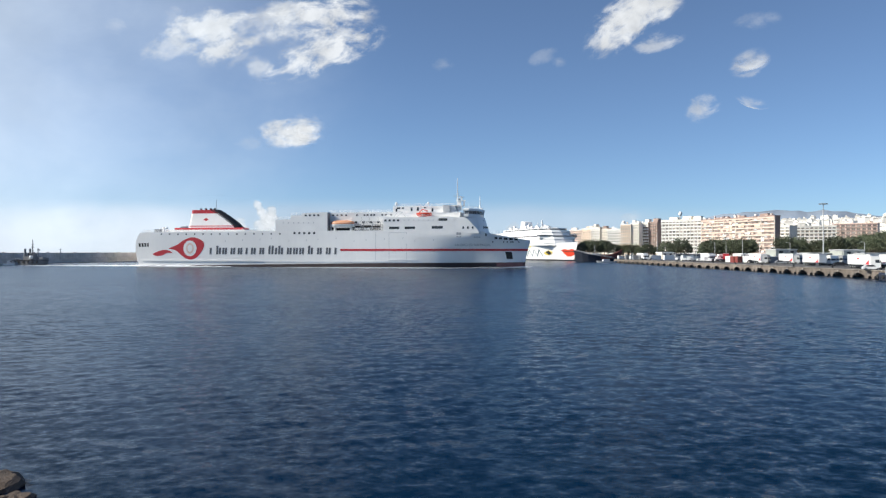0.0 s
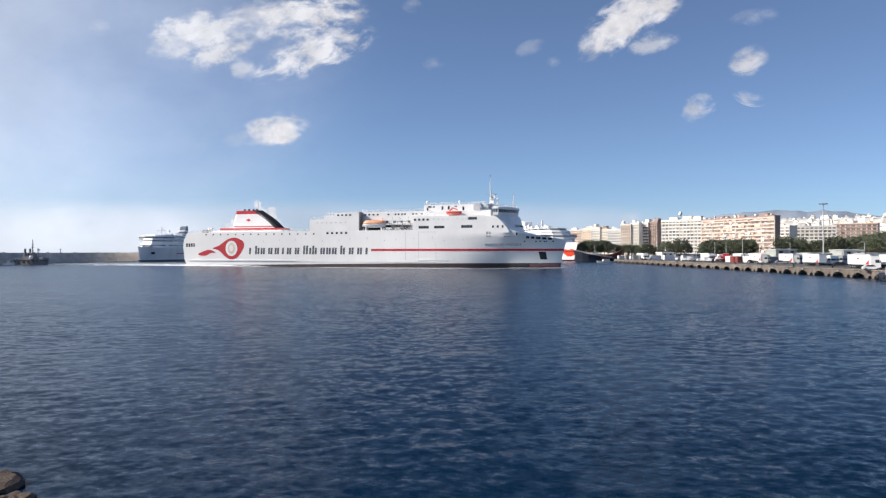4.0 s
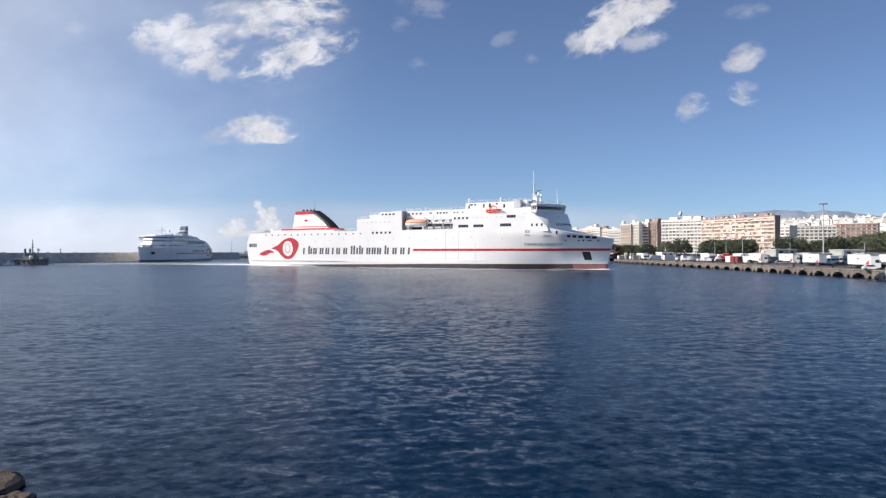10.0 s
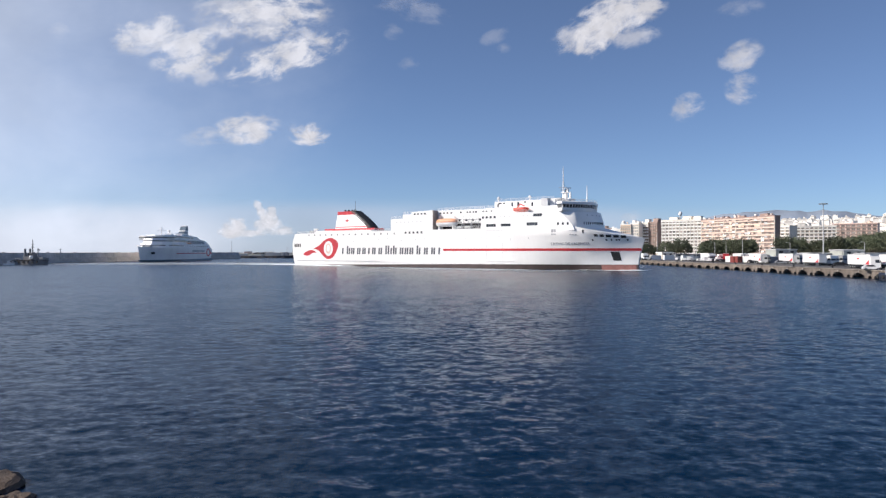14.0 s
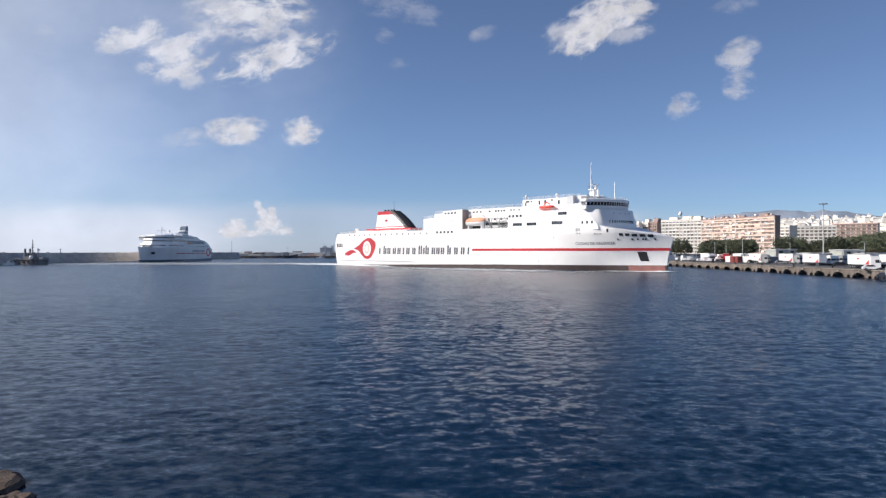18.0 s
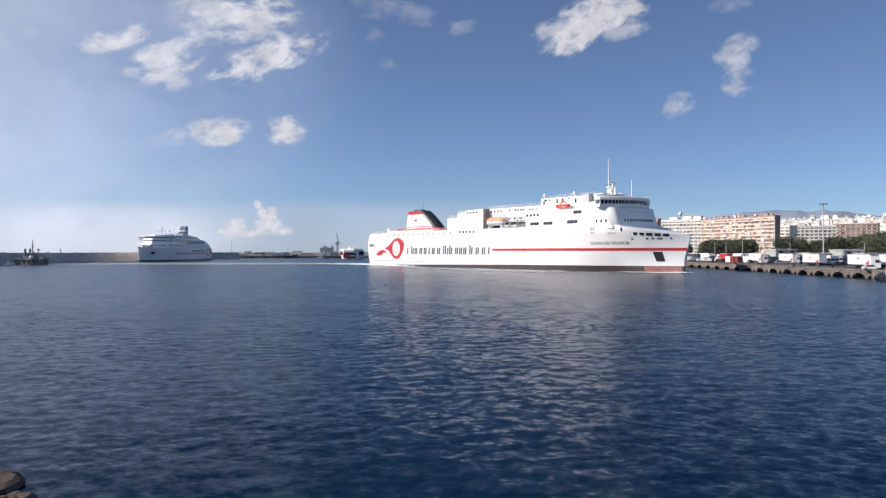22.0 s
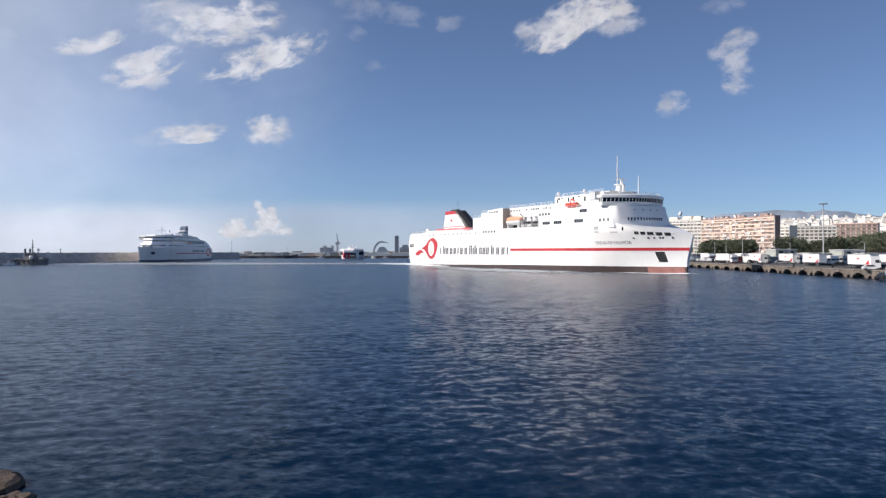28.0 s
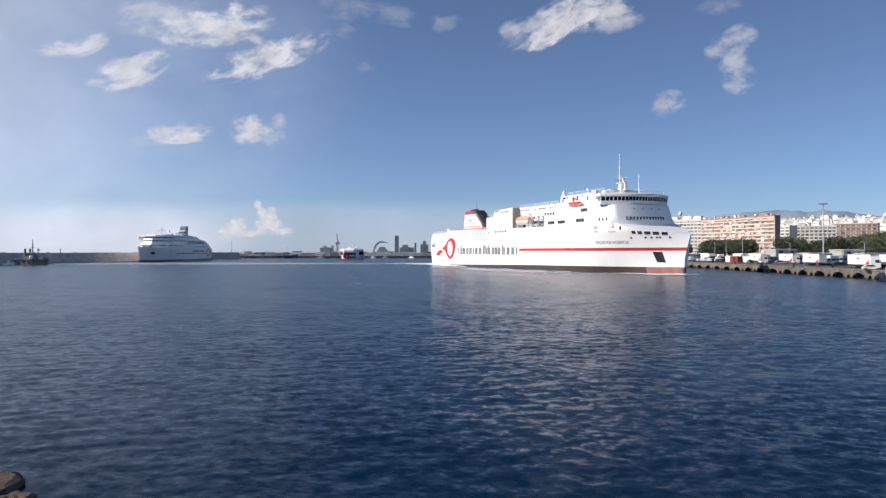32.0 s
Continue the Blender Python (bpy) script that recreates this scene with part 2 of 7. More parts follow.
PUFF = cloud_mat("cumulus_vapour", 0.92, 0.012, 0.85, -0.55, 0.98, 1.34, rag=2.95)
PUFFSOFT = cloud_mat("soft_cumulus_vapour", 0.58, 0.012, 1.0, -0.5, 0.98, 1.28, rag=2.8)
PUFFTHIN = cloud_mat("thin_cloud_vapour", 0.2, 0.012, 1.0, -0.5, 0.98, 1.28, rag=2.8)
CLOUDLOW = cloud_mat("horizon_cumulus_vapour", 0.74, 0.024, 0.6, -0.08, 0.98, 1.42, rag=2.1)
CLOUDBANK = cloud_mat("cloud_bank_vapour", 0.55, 0.0022, 1.2, 0.25, 0.8, 1.95, (0.86, 0.89, 1.0))
# HAZE and VEIL: glowing shells added to tint and brighten the sky
HAZE = cloud_mat("horizon_haze_vapour", 0.62, 0.001, 0.9, 0.35, 0.98, 1.4, (0.68, 0.79, 1.0))
VEIL = cloud_mat("high_haze_vapour", 0.85, 0.0018, 1.0, 0.72, 1.0, 1.6, (0.78, 0.86, 1.0), 0.4)

# ---------------------------------------------------------------- mesh helpers
class Geo:
    """Gathers vertices and faces of one mesh."""

    def __init__(self):
        self.v, self.f = [], []

    def add(self, verts, faces):
        k = len(self.v)
        self.v += [tuple(p) for p in verts]
        self.f += [tuple(i + k for i in f) for f in faces]
        return self

    def box(self, cx, cy, cz, sx, sy, sz, rz=0.0):
        c, s = math.cos(rz), math.sin(rz)
        vs = []
        for dz in (-0.5, 0.5):
            for dx, dy in ((-0.5, -0.5), (0.5, -0.5), (0.5, 0.5), (-0.5, 0.5)):
                x, y = dx * sx, dy * sy
                vs.append((cx + x * c - y * s, cy + x * s + y * c, cz + dz * sz))
        return self.add(vs, [(3, 2, 1, 0), (4, 5, 6, 7), (0, 1, 5, 4), (1, 2, 6, 5), (2, 3, 7, 6), (3, 0, 4, 7)])

    def span(self, x0, x1, y0, y1, z0, z1):
        return self.box((x0 + x1) / 2, (y0 + y1) / 2, (z0 + z1) / 2, abs(x1 - x0), abs(y1 - y0), abs(z1 - z0))

    def prism(self, poly, axis, lo, hi):
        n = len(poly)
        put = {"x": lambda a, b, c: (c, a, b), "y": lambda a, b, c: (a, c, b), "z": lambda a, b, c: (a, b, c)}[axis]
        vs = [put(a, b, lo) for a, b in poly] + [put(a, b, hi) for a, b in poly]
        fs = [tuple(range(n - 1, -1, -1)), tuple(range(n, 2 * n))]
        fs += [(i, (i + 1) % n, n + (i + 1) % n, n + i) for i in range(n)]
        return self.add(vs, fs)

    def loft(self, rings, caps=True, closed=True):
        n = len(rings[0])
        vs = [p for r in rings for p in r]
        fs = []
        for k in range(len(rings) - 1):
            for i in range(n if closed else n - 1):
                j = (i + 1) % n
                fs.append((k * n + i, k * n + j, (k + 1) * n + j, (k + 1) * n + i))
        if caps:
            fs += [tuple(range(n - 1, -1, -1)), tuple(range((len(rings) - 1) * n, len(rings) * n))]
        return self.add(vs, fs)

    def cyl(self, p0, p1, r0, r1=None, n=10):
        r1 = r0 if r1 is None else r1
        p0, p1 = Vector(p0), Vector(p1)
        q = (p1 - p0).to_track_quat("Z", "Y")
        ring = lambda p, r: [p + q @ Vector((r * math.cos(2 * math.pi * i / n), r * math.sin(2 * math.pi * i / n), 0)) for i in range(n)]
        return self.loft([ring(p0, r0), ring(p1, r1)])

    def pipe(self, pts, r, n=6):
        for a, b in zip(pts, pts[1:]):
            self.cyl(a, b, r, r, n)
        return self

    def ball(self, c, rx, ry, rz, n=12, m=8):
        rings = []
        for j in range(1, m):
            a = math.pi * j / m
            rings.append([(c[0] + rx * math.sin(a) * math.cos(2 * math.pi * i / n), c[1] + ry * math.sin(a) * math.sin(2 * math.pi * i / n),
                           c[2] - rz * math.cos(a)) for i in range(n)])
        return self.loft(rings)

    def mesh(self, name, material, smooth=False):
        me = bpy.data.meshes.new(name)
        me.from_pydata(self.v, [], self.f)
        me.materials.append(material)
        if smooth:
            me.polygons.foreach_set("use_smooth", [True] * len(me.polygons))
        me.update()
        bm = bmesh.new()
        bm.from_mesh(me)
        bmesh.ops.recalc_face_normals(bm, faces=bm.faces)
        bm.to_mesh(me)
        bm.free()
        return me


def part(name, geo, material, parent, label="", smooth=False, at=None):
    """One mesh object under a thing or a part; geo may be a Geo or a ready mesh."""
    me = geo.mesh(name, material, smooth) if isinstance(geo, Geo) else geo
    ob = new(name, me)
    ob.parent = parent
    if at is not None:
        ob.matrix_basis = at
    return tagged(ob, label)


def thing(name, m, label, category, group="", kind=""):
    ob = new(name, None)
    ob.empty_display_size = 0.5
    ob.matrix_basis = m
    return tagged(ob, label, category, group, kind)


def solid(name, geo, material, label, category, m=None, group="", kind="", smooth=False):
    ob = new(name, geo.mesh(name, material, smooth))
    if m is not None:
        ob.matrix_basis = m
    return tagged(ob, label, category, group, kind)


def ellipse(cx, cz, rx, rz, n=28):
    return [(cx + rx * math.cos(2 * math.pi * i / n), cz + rz * math.sin(2 * math.pi * i / n)) for i in range(n)]

# ---------------------------------------------------------------- water
def steps(a, b, d):
    return list(np.linspace(a, b, max(2, int(round((b - a) / d)) + 1)))


def grow(a, b, d, k=1.25):
    out, x = [], a
    while x < b:
        x += d
        d *= k
        out.append(min(x, b))
    return out


def make_water():
    xs = steps(-80, 80, 0.34)
    right = grow(80, 4900, 0.5)
    xs = [-x for x in reversed(right)] + xs + right
    ys = [-4900, -2500, -1000, -300, -80, -20, 0, 8] + steps(14, 125, 0.32) + grow(125, 4900, 0.5, 1.1)
    X, Y = np.meshgrid(np.array(xs), np.array(ys))
    Z = np.zeros_like(X)
    rng = np.random.RandomState(4)
    for lam in np.geomspace(0.8, 2.2, 40):
        a = rng.normal(-1.35, 0.85)
        k = 2 * math.pi / lam
        ph = rng.uniform(0, 6.28)
        s = np.sin(k * (math.cos(a) * X + math.sin(a) * Y) + ph)
        Z += 0.0014 * lam * (s + 0.25 * s * s)
    fade = np.clip((80 - np.abs(X)) / 20, 0, 1) * np.clip((125 - Y) / 50, 0, 1) * np.clip((Y - 12) / 4, 0, 1)
    Z *= fade
    ny, nx = X.shape
    me = bpy.data.meshes.new("water")
    idx = np.arange(nx * ny).reshape(ny, nx)
    quads = np.stack([idx[:-1, :-1], idx[:-1, 1:], idx[1:, 1:], idx[1:, :-1]], -1).reshape(-1, 4)
    me.vertices.add(nx * ny)
    me.vertices.foreach_set("co", np.stack([X, Y, Z], -1).ravel())
    me.loops.add(quads.size)
    me.loops.foreach_set("vertex_index", quads.ravel())
    me.polygons.add(len(quads))
    me.polygons.foreach_set("loop_start", np.arange(0, quads.size, 4))
    me.polygons.foreach_set("use_smooth", np.ones(len(quads), dtype=bool))
    me.update()
    me.validate()
    me.materials.append(WATER)
    return tagged(new("water", me), "deep blue rippled harbour water", "water", kind="structure")


water = make_water()


# ---------------------------------------------------------------- land
QUAY_X, QUAY_Z = 110.0, 2.1


def land_height(x, y):
    far = max(0.0, min(1.0, (y - 760.0) / 300.0)) * 20.0 + max(0.0, min(y, 2300.0) - 1000.0) * 0.056
    side = max(0.0, min(1.0, (x / max(y, 1.0) - 0.30) / 0.16))
    lump = 7.0 * noise.noise((x / 260.0, y / 260.0, 0.0)) + 3.0 * noise.noise((x / 90.0, y / 90.0, 3.0))
    w = max(0.0, min(1.0, (y - 780.0) / 250.0))
    knoll = max(0.0, min(1.0, (x / max(y, 1.0) - 0.535) / 0.07)) * max(0.0, min(1.0, (y - 470.0) / 140.0)) * 9.0
    return QUAY_Z + side * (far + w * lump) + knoll


def make_land():
    g = Geo()
    xs = [-4800, -3000, -1800, -1000, -600, -330, -200, -100, 0, 60, QUAY_X] + list(np.arange(140, 1500, 45)) + [1600, 1800, 2100, 2500, 3000, 3800, 4800]
    ys = [150, 250, 350, 470, 560, 650, 720] + list(np.arange(800, 2700, 60)) + [2900, 3300, 3900, 4800]
    nx = len(xs)
    g.v = [(x, y, land_height(x, y)) for y in ys for x in xs]
    for j in range(len(ys) - 1):
        for i in range(nx - 1):
            if (xs[i] >= QUAY_X or ys[j] >= 800) and not (xs[i] < 140 and 470 <= ys[j] < 560):
                g.f.append((j * nx + i, j * nx + i + 1, (j + 1) * nx + i + 1, (j + 1) * nx + i))
    return solid("ground", g, LAND, "dry scrubby land rising to a hillside", "ground", kind="structure", smooth=True)


make_land()
solid("quay_pavement", Geo().span(QUAY_X + 1.62, 205, 160, 470, QUAY_Z - 0.28, QUAY_Z + 0.05), QUAYTOP, "dark worn asphalt quay apron", "pavement", kind="structure")
solid("far_quay_wall", Geo().span(-330, 60, 798.5, 800.5, -2, 2.3), CONCRETE, "low dark concrete quay on the far shore", "quay", kind="structure")
solid("basin_wall", Geo().span(60, QUAY_X, 798.5, 800.5, -2, 2.3).span(QUAY_X - 0.6, QUAY_X + 0.6, 560, 800, -2, 2.06).span(QUAY_X + 0.7, 140, 559.4, 560.6, -2, 2.06).span(139.4, 140.6, 470.5, 559.3, -2, 2.06).span(QUAY_X + 0.7, 139.3, 470.1, 471, -2, 2.0), CONCRETE, "concrete wall of the inner basin", "quay", kind="structure")


def arch_block(length, openings, top, depth):
    """A block of quay wall along +x, its foot pierced by round arches (centre, half width, height)."""
    poly = [(0, -1.5)]
    for c, r, h in openings:
        poly.append((c - r, -1.5))
        for i in range(9):
            a = math.pi - math.pi * i / 8
            poly.append((c + r * math.cos(a), h * math.sin(a) + 0.05))
        poly.append((c + r, -1.5))
    poly += [(length, -1.5), (length, top), (0, top)]
    return Geo().prism(poly, "y", 0, depth)


quay = thing("quay_wall", pose(QUAY_X, 160, 0, 0, 0, 90), "weathered concrete quay wall with arched openings", "quay", kind="structure")
blk = arch_block(9.94, [(3.6, 2.9, 1.25), (8.3, 0.9, 0.65)], QUAY_Z - 0.1, 0.4).mesh("quay_block", CONCRETE)
cope = Geo().span(0, 9.92, -1.6, 0.14, QUAY_Z - 0.09, QUAY_Z + 0.1).mesh("coping", COPING)
for i in range(31):
    part("quay_block", blk, CONCRETE, quay, at=pose(i * 10.0, -0.5 + random.uniform(0, 0.02), 0))
    part("coping", cope, COPING, quay, at=pose(i * 10.0, 0, random.uniform(-0.015, 0.015)))
# near-black backing puts the arches' inner shade into colour
part("backing", Geo().span(0, 310, -3.2, -1.9, -2, QUAY_Z - 0.31), DARK, quay)
part("end_face", Geo().span(-0.5, 0, -60, 0, -2, QUAY_Z), CONCRETE, quay)

# ---------------------------------------------------------------- breakwater
BRK = [(-238, 180), (-235, 330), (-234, 430), (-232, 553), (-238, 640), (-222, 690), (-202, 730)]


def make_breakwater():
    t = thing("breakwater", pose(0, 0, 0), "long dark grey concrete breakwater wall", "breakwater", kind="structure")
    for a, b in zip(BRK, BRK[1:]):
        d = Vector((b[0] - a[0], b[1] - a[1], 0))
        rz = math.atan2(d.y, d.x)
        n = max(1, int(d.length / 14))
        for k in range(n):
            p = Vector((a[0], a[1], 0)) + d * ((k + 0.5) / n)
            L = d.length / n
            tan = 526 < p.y < 562
            g = Geo().prism([(-9, -2), (0.0, -2), (-0.5, 3.0), (-2.2, 3.1), (-2.4, 6.35), (-3.6, 6.4), (-3.6, 3.1), (-9, 3.0)], "x", -L / 2 + 0.04, L / 2 - 0.04)
            # local -y is the harbour side
            g.v = [(x, -y, z) for x, y, z in g.v]
            part("wall_block", g, BREAK2 if tan else BREAK, t, at=Matrix.Translation(p) @ Matrix.Rotation(rz, 4, "Z"))
            if k % 2 == 0:
                q = Geo().span(-0.7, 0.7, 2.5, 3.5, 6.3, 6.75)
                part("merlon", q, BREAK, t, at=Matrix.Translation(p) @ Matrix.Rotation(rz, 4, "Z"))
    return t


make_breakwater()

# ---------------------------------------------------------------- the ferry
DK_X = [-95, -85, 0, 58, 68, 75, 81, 86, 90, 92.4, 93.3]
DK_W = [12.2, 12.7, 12.8, 12.8, 12.7, 11.4, 8.8, 5.5, 2.6, 0.85, 0.15]
WL_X = [-95, -80, 25, 40, 52, 64, 75, 84, 90.5, 94]
WL_W = [11.6, 12.7, 12.8, 12.2, 10.6, 7.9, 4.9, 2.2, 0.22, 0.2]


def hull_top(x):
    return float(np.interp(x, [-94, -60, 0, 71, 75, 79, 86, 93.3], [16.0, 16.4, 16.5, 16.4, 15.3, 14.4, 13.2, 12.0]))


def boot_line(x):
    """The ship floats a little by the stern, so more of the red shows forward."""
    return float(np.interp(x, [-93, -40, 20, 91], [0.3, 0.95, 1.75, 2.15]))


def stem_x(z):
    return float(np.interp(z, [-2, 0, 5, 12.5, 17], [90.2, 90.5, 91.2, 93.3, 94.0]))


def stern_x(z):
    return float(np.interp(z, [-2, 0.5, 3, 9, 12, 16.5], [-89.3, -91.8, -93.0, -93.7, -93.4, -91.0]))


def half_width(x, z):
    """Half the hull's breadth at x metres forward of midships and z above the water."""
    k = min(1.0, max(0.0, z / 14.0))
    lean = (stem_x(z) - 93.3) * max(0.0, min(1.0, (x - 60) / 30.0))
    d, w = np.interp(x - lean * k, DK_X, DK_W), np.interp(x + (90.5 - stem_x(z)) * max(0.0, (x - 60) / 30.0), WL_X, WL_W)
    return float(w + (d - w) * k)


def skin(x, z, side=-1, off=0.0):
    return (x, side * (half_width(x, z) + off), z)


def hull_geo(lo, hi, rows, off=0.0):
    """Shell between two heights, numbers or functions of x; hi None is the sheer line."""
    u = np.concatenate([np.linspace(0, 0.72, 34), np.linspace(0.735, 1, 30)])
    g = Geo()
    grid = []
    for j in range(rows + 1):
        line = []
        for s in u:
            z = 1.0
            for _ in range(4):
                x = stern_x(z) + s * (stem_x(z) - stern_x(z))
                foot = lo(x) if callable(lo) else lo
                top = hull_top(x) if hi is None else hi(x)
                z = foot + (top - foot) * j / rows
            line.append((x, z))
        grid.append(line)
    st = [[(x, -max(0.12, half_width(x, z)) - off, z) for x, z in line] for line in grid]
    pt = [[(x, max(0.12, half_width(x, z)) + off, z) for x, z in reversed(line)] for line in grid]
    g.loft(st, False, False)
    g.loft(pt, False, False)
    g.loft([[a[-1], b[0]] for a, b in zip(st, pt)], False, False)
    g.loft([[b[-1], a[0]] for a, b in zip(st, pt)], False, False)
    n = len(u)
    for k, flip in ((0, True), (-1, False)):
        ring = st[k] + pt[k]
        fs = [(i, i + 1, 2 * n - 2 - i, 2 * n - 1 - i) for i in range(n - 1)]
        g.add(ring, [f[::-1] for f in fs] if flip else fs)
    return g


def decal(poly, off=0.05, thick=0.12, side=-1):
    """A flat plate laid on the hull's side, its outline in metres forward and up."""
    g = Geo()
    outer = [skin(x, z, side, off) for x, z in poly]
    inner = [skin(x, z, side, off - thick) for x, z in poly]
    n = len(poly)
    g.add(outer + inner, [tuple(range(n)), tuple(range(2 * n - 1, n - 1, -1))] + [(i, (i + 1) % n, n + (i + 1) % n, n + i) for i in range(n)])
    return g


def rounded(poly, n=5):
    """The outline drawn as a smooth closed curve through its corners."""
    out, m = [], len(poly)
    for i in range(m):
        p0, p1, p2, p3 = (Vector(poly[(i + k) % m]) for k in (-1, 0, 1, 2))
        for j in range(n):
            t = j / n
            q = 0.5 * (2 * p1 + (p2 - p0) * t + (2 * p0 - 5 * p1 + 4 * p2 - p3) * t * t + (3 * p1 - p0 - 3 * p2 + p3) * t ** 3)
            out.append((q.x, q.y))
    return out


def rect(x0, x1, z0, z1):
    return [(x0, z0), (x1, z0), (x1, z1), (x0, z1)]


def strip(x0, x1, z0, z1, side=-1, off=0.06, n=60):
    g = Geo()
    rings = []
    for i in range(n + 1):
        x = x0 + (x1 - x0) * i / n
        rings.append([skin(x, z0, side, off), skin(x, z1, side, off), skin(x, z1, side, off - 0.15), skin(x, z0, side, off - 0.15)])
    return g.loft(rings)


def railing(pts, h=1.1, gap=2.0, r=0.05):
    g = Geo()
    for a, b in zip(pts, pts[1:]):
        a, b = Vector(a), Vector(b)
        n = max(1, int((b - a).length / gap))
        for k in range(n + 1):
            p = a + (b - a) * k / n
            g.cyl(p, p + Vector((0, 0, h)), r, r, 4)
        for hh in (h, h * 0.66, h * 0.33):
            up = Vector((0, 0, hh))
            g.cyl(a + up, b + up, r * 0.8, r * 0.8, 4)
    return g


def text_mesh(body, size, material):
    cu = bpy.data.curves.new("letters", "FONT")
    cu.body, cu.size, cu.extrude = body, size, 0.03
    tmp = new("letters", cu)
    me = bpy.data.meshes.new_from_object(tmp.evaluated_get(bpy.context.evaluated_depsgraph_get()))
    bpy.data.objects.remove(tmp)
    me.materials.clear()
    me.materials.append(material)
    return me


def lifeboat_geo(L, W, H):
    rings = []
    for i in range(13):
        t = -1 + 2 * i / 12
        k = max(0.12, (1 - abs(t) ** 3.2)) ** 0.6
        rings.append([(t * L / 2, W / 2 * k * math.cos(a), H * 0.42 + (H * 0.42 * math.sin(a)) * (0.55 + 0.45 * k)) for a in [math.pi + math.pi * j / 8 for j in range(9)]])
    return rings


def make_ferry():
    F = thing("ferry", pose(-52, 348, 0, 0, 0, -9), "white passenger ferry with red stripe and red eye emblem", "ship")
    part("boot_top", hull_geo(-2.0, boot_line, 3), BOOT, F, "dark brown antifouling below the waterline", smooth=True)
    hull = part("hull", hull_geo(boot_line, None, 12), WHITE, F, "tall white steel hull", smooth=True)
    hull.data.polygons.foreach_set("use_smooth", [len(p.vertices) == 4 for p in hull.data.polygons])
    for s in (-1, 1):
        part("bow_antifouling", strip(78, 90.1, -0.6, 2.05, s, 0.03, 24), FADED, hull, "faded red antifouling at the bow")
        part("stripe", strip(7.6, 92.0, 7.25, 8.2, s), RED, hull, "red stripe along the hull")
        part("rubbing_strake", strip(-90.5, -30, 2.55, 2.95, s, 0.35, 20), WHITE, hull)
        part("rubbing_strake", strip(-30, 38, 2.3, 2.6, s, 0.14, 20), WHITE, hull)
        # emblem
        eye = [(-76.2, 8.5), (-72.2, 10.1), (-68.4, 12.5), (-64.2, 13.7), (-60.4, 12.7), (-58.5, 10.7), (-59.4, 7.6), (-62.3, 4.2), (-66.0, 3.3),
               (-69.4, 4.9), (-72.0, 7.1), (-74.0, 8.0)]
        em = part("emblem", decal(rounded(eye), 0.05, 0.12, s), RED, hull, "red eye-shaped emblem")
        part("tail", decal(rounded([(-84.3, 6.0), (-79.9, 7.6), (-77.0, 7.7), (-74.4, 6.5), (-77.2, 6.3), (-80.0, 5.1), (-83.3, 5.1)]), 0.05, 0.12, s), RED, em)
        part("ring", decal(ellipse(-65.5, 8.5, 3.3, 3.7), 0.09, 0.1, s), WHITE, em, "white oval within the red emblem")
        part("mark", decal(ellipse(-65.5, 8.5, 1.9, 2.5, 20), 0.12, 0.05, s), STUCCOS, em, "small pale red oval")
        part("pupil", decal(ellipse(-65.5, 8.6, 1.2, 1.7, 20), 0.15, 0.05, s), WHITE, em)
        # plain bars in place of the wording
        x = -56.2
        for w, up, dn in ((4.2, 1, 0), (2.7, 0, 0), (3.7, 0, 0), (3.2, 0, 0), (5.9, 0, 0), (3.8, 0, 0), (4.0, 1, 0), (1.7, 1, 0), (2.6, 1, 0), (3.8, 0, 0), (2.7, 0, 0),
                          (2.7, 0, 0), (3.8, 1, 0), (3.9, 0, 0), (3.8, 0, 0), (3.7, 0, 0)):
            w *= 1.1
            top = 9.7 if up else 8.75
            n = 3 if w > 5 else 1 if w < 2.2 else 2
            bw = 0.95
            for k in range(n):
                c = x + 0.42 + (w - 1.3) * (k / max(1, n - 1) if n > 1 else 0.3)
                zt = top if k == n - 1 or not up else 8.75
                part("lettering_bar", decal([(c, 5.75), (c + bw, 5.75), (c + bw + 0.22, zt), (c + 0.22, zt)], 0.05, 0.1, s), LETTER, hull)
            x += w
        # upper row of small side windows
        for k in range(15):
            c = -80 + k * 4.2
            part("window", decal(rect(c - 0.32, c + 0.32, 14.85, 15.5), 0.04, 0.1, s), GLASS, hull)
        for k in range(5):
            c = -14.2 + k * 2.35
            part("window", decal(rect(c - 0.5, c + 0.5, 15.0, 15.9), 0.04, 0.1, s), GLASS, hull)
        # mooring opening aft, doors and vents
        op = part("mooring_opening", decal(rect(-91.9, -86.6, 9.3, 11.0), 0.03, 0.3, s), DARK, hull, "dark mooring opening near the stern")
        for k in range(3):
            part("frame_bar", decal(rect(-90.8 + k * 1.5, -90.4 + k * 1.5, 9.3, 11.0), 0.07, 0.1, s), WHITE, op)
        for x0, x1 in ((24.0, 24.15), (30.2, 30.35), (38.2, 38.35)):
            part("door_seam", decal(rect(x0, x1, 3.3, 15.6), 0.03, 0.08, s), PALEGREY, hull)
        part("door_seam", decal(rect(30.2, 38.35, 15.5, 15.65), 0.03, 0.08, s), PALEGREY, hull)
        part("side_ramp_ledge", decal(rect(29.5, 43, 3.1, 3.5), 0.3, 0.4, s), WHITE, hull)
        part("vent_panel", decal(rect(60.9, 61.9, 13.4, 15.5), 0.1, 0.08, s), VENT, hull)
        part("vent_panel", decal(rect(62.1, 62.9, 13.4, 15.5), 0.1, 0.08, s), VENT, hull)
        for k in range(3):
            part("vent_panel", decal(rect(68.6 + k * 1.0, 69.4 + k * 1.0, 13.2, 15.6), 0.1, 0.08, s), VENT, hull)
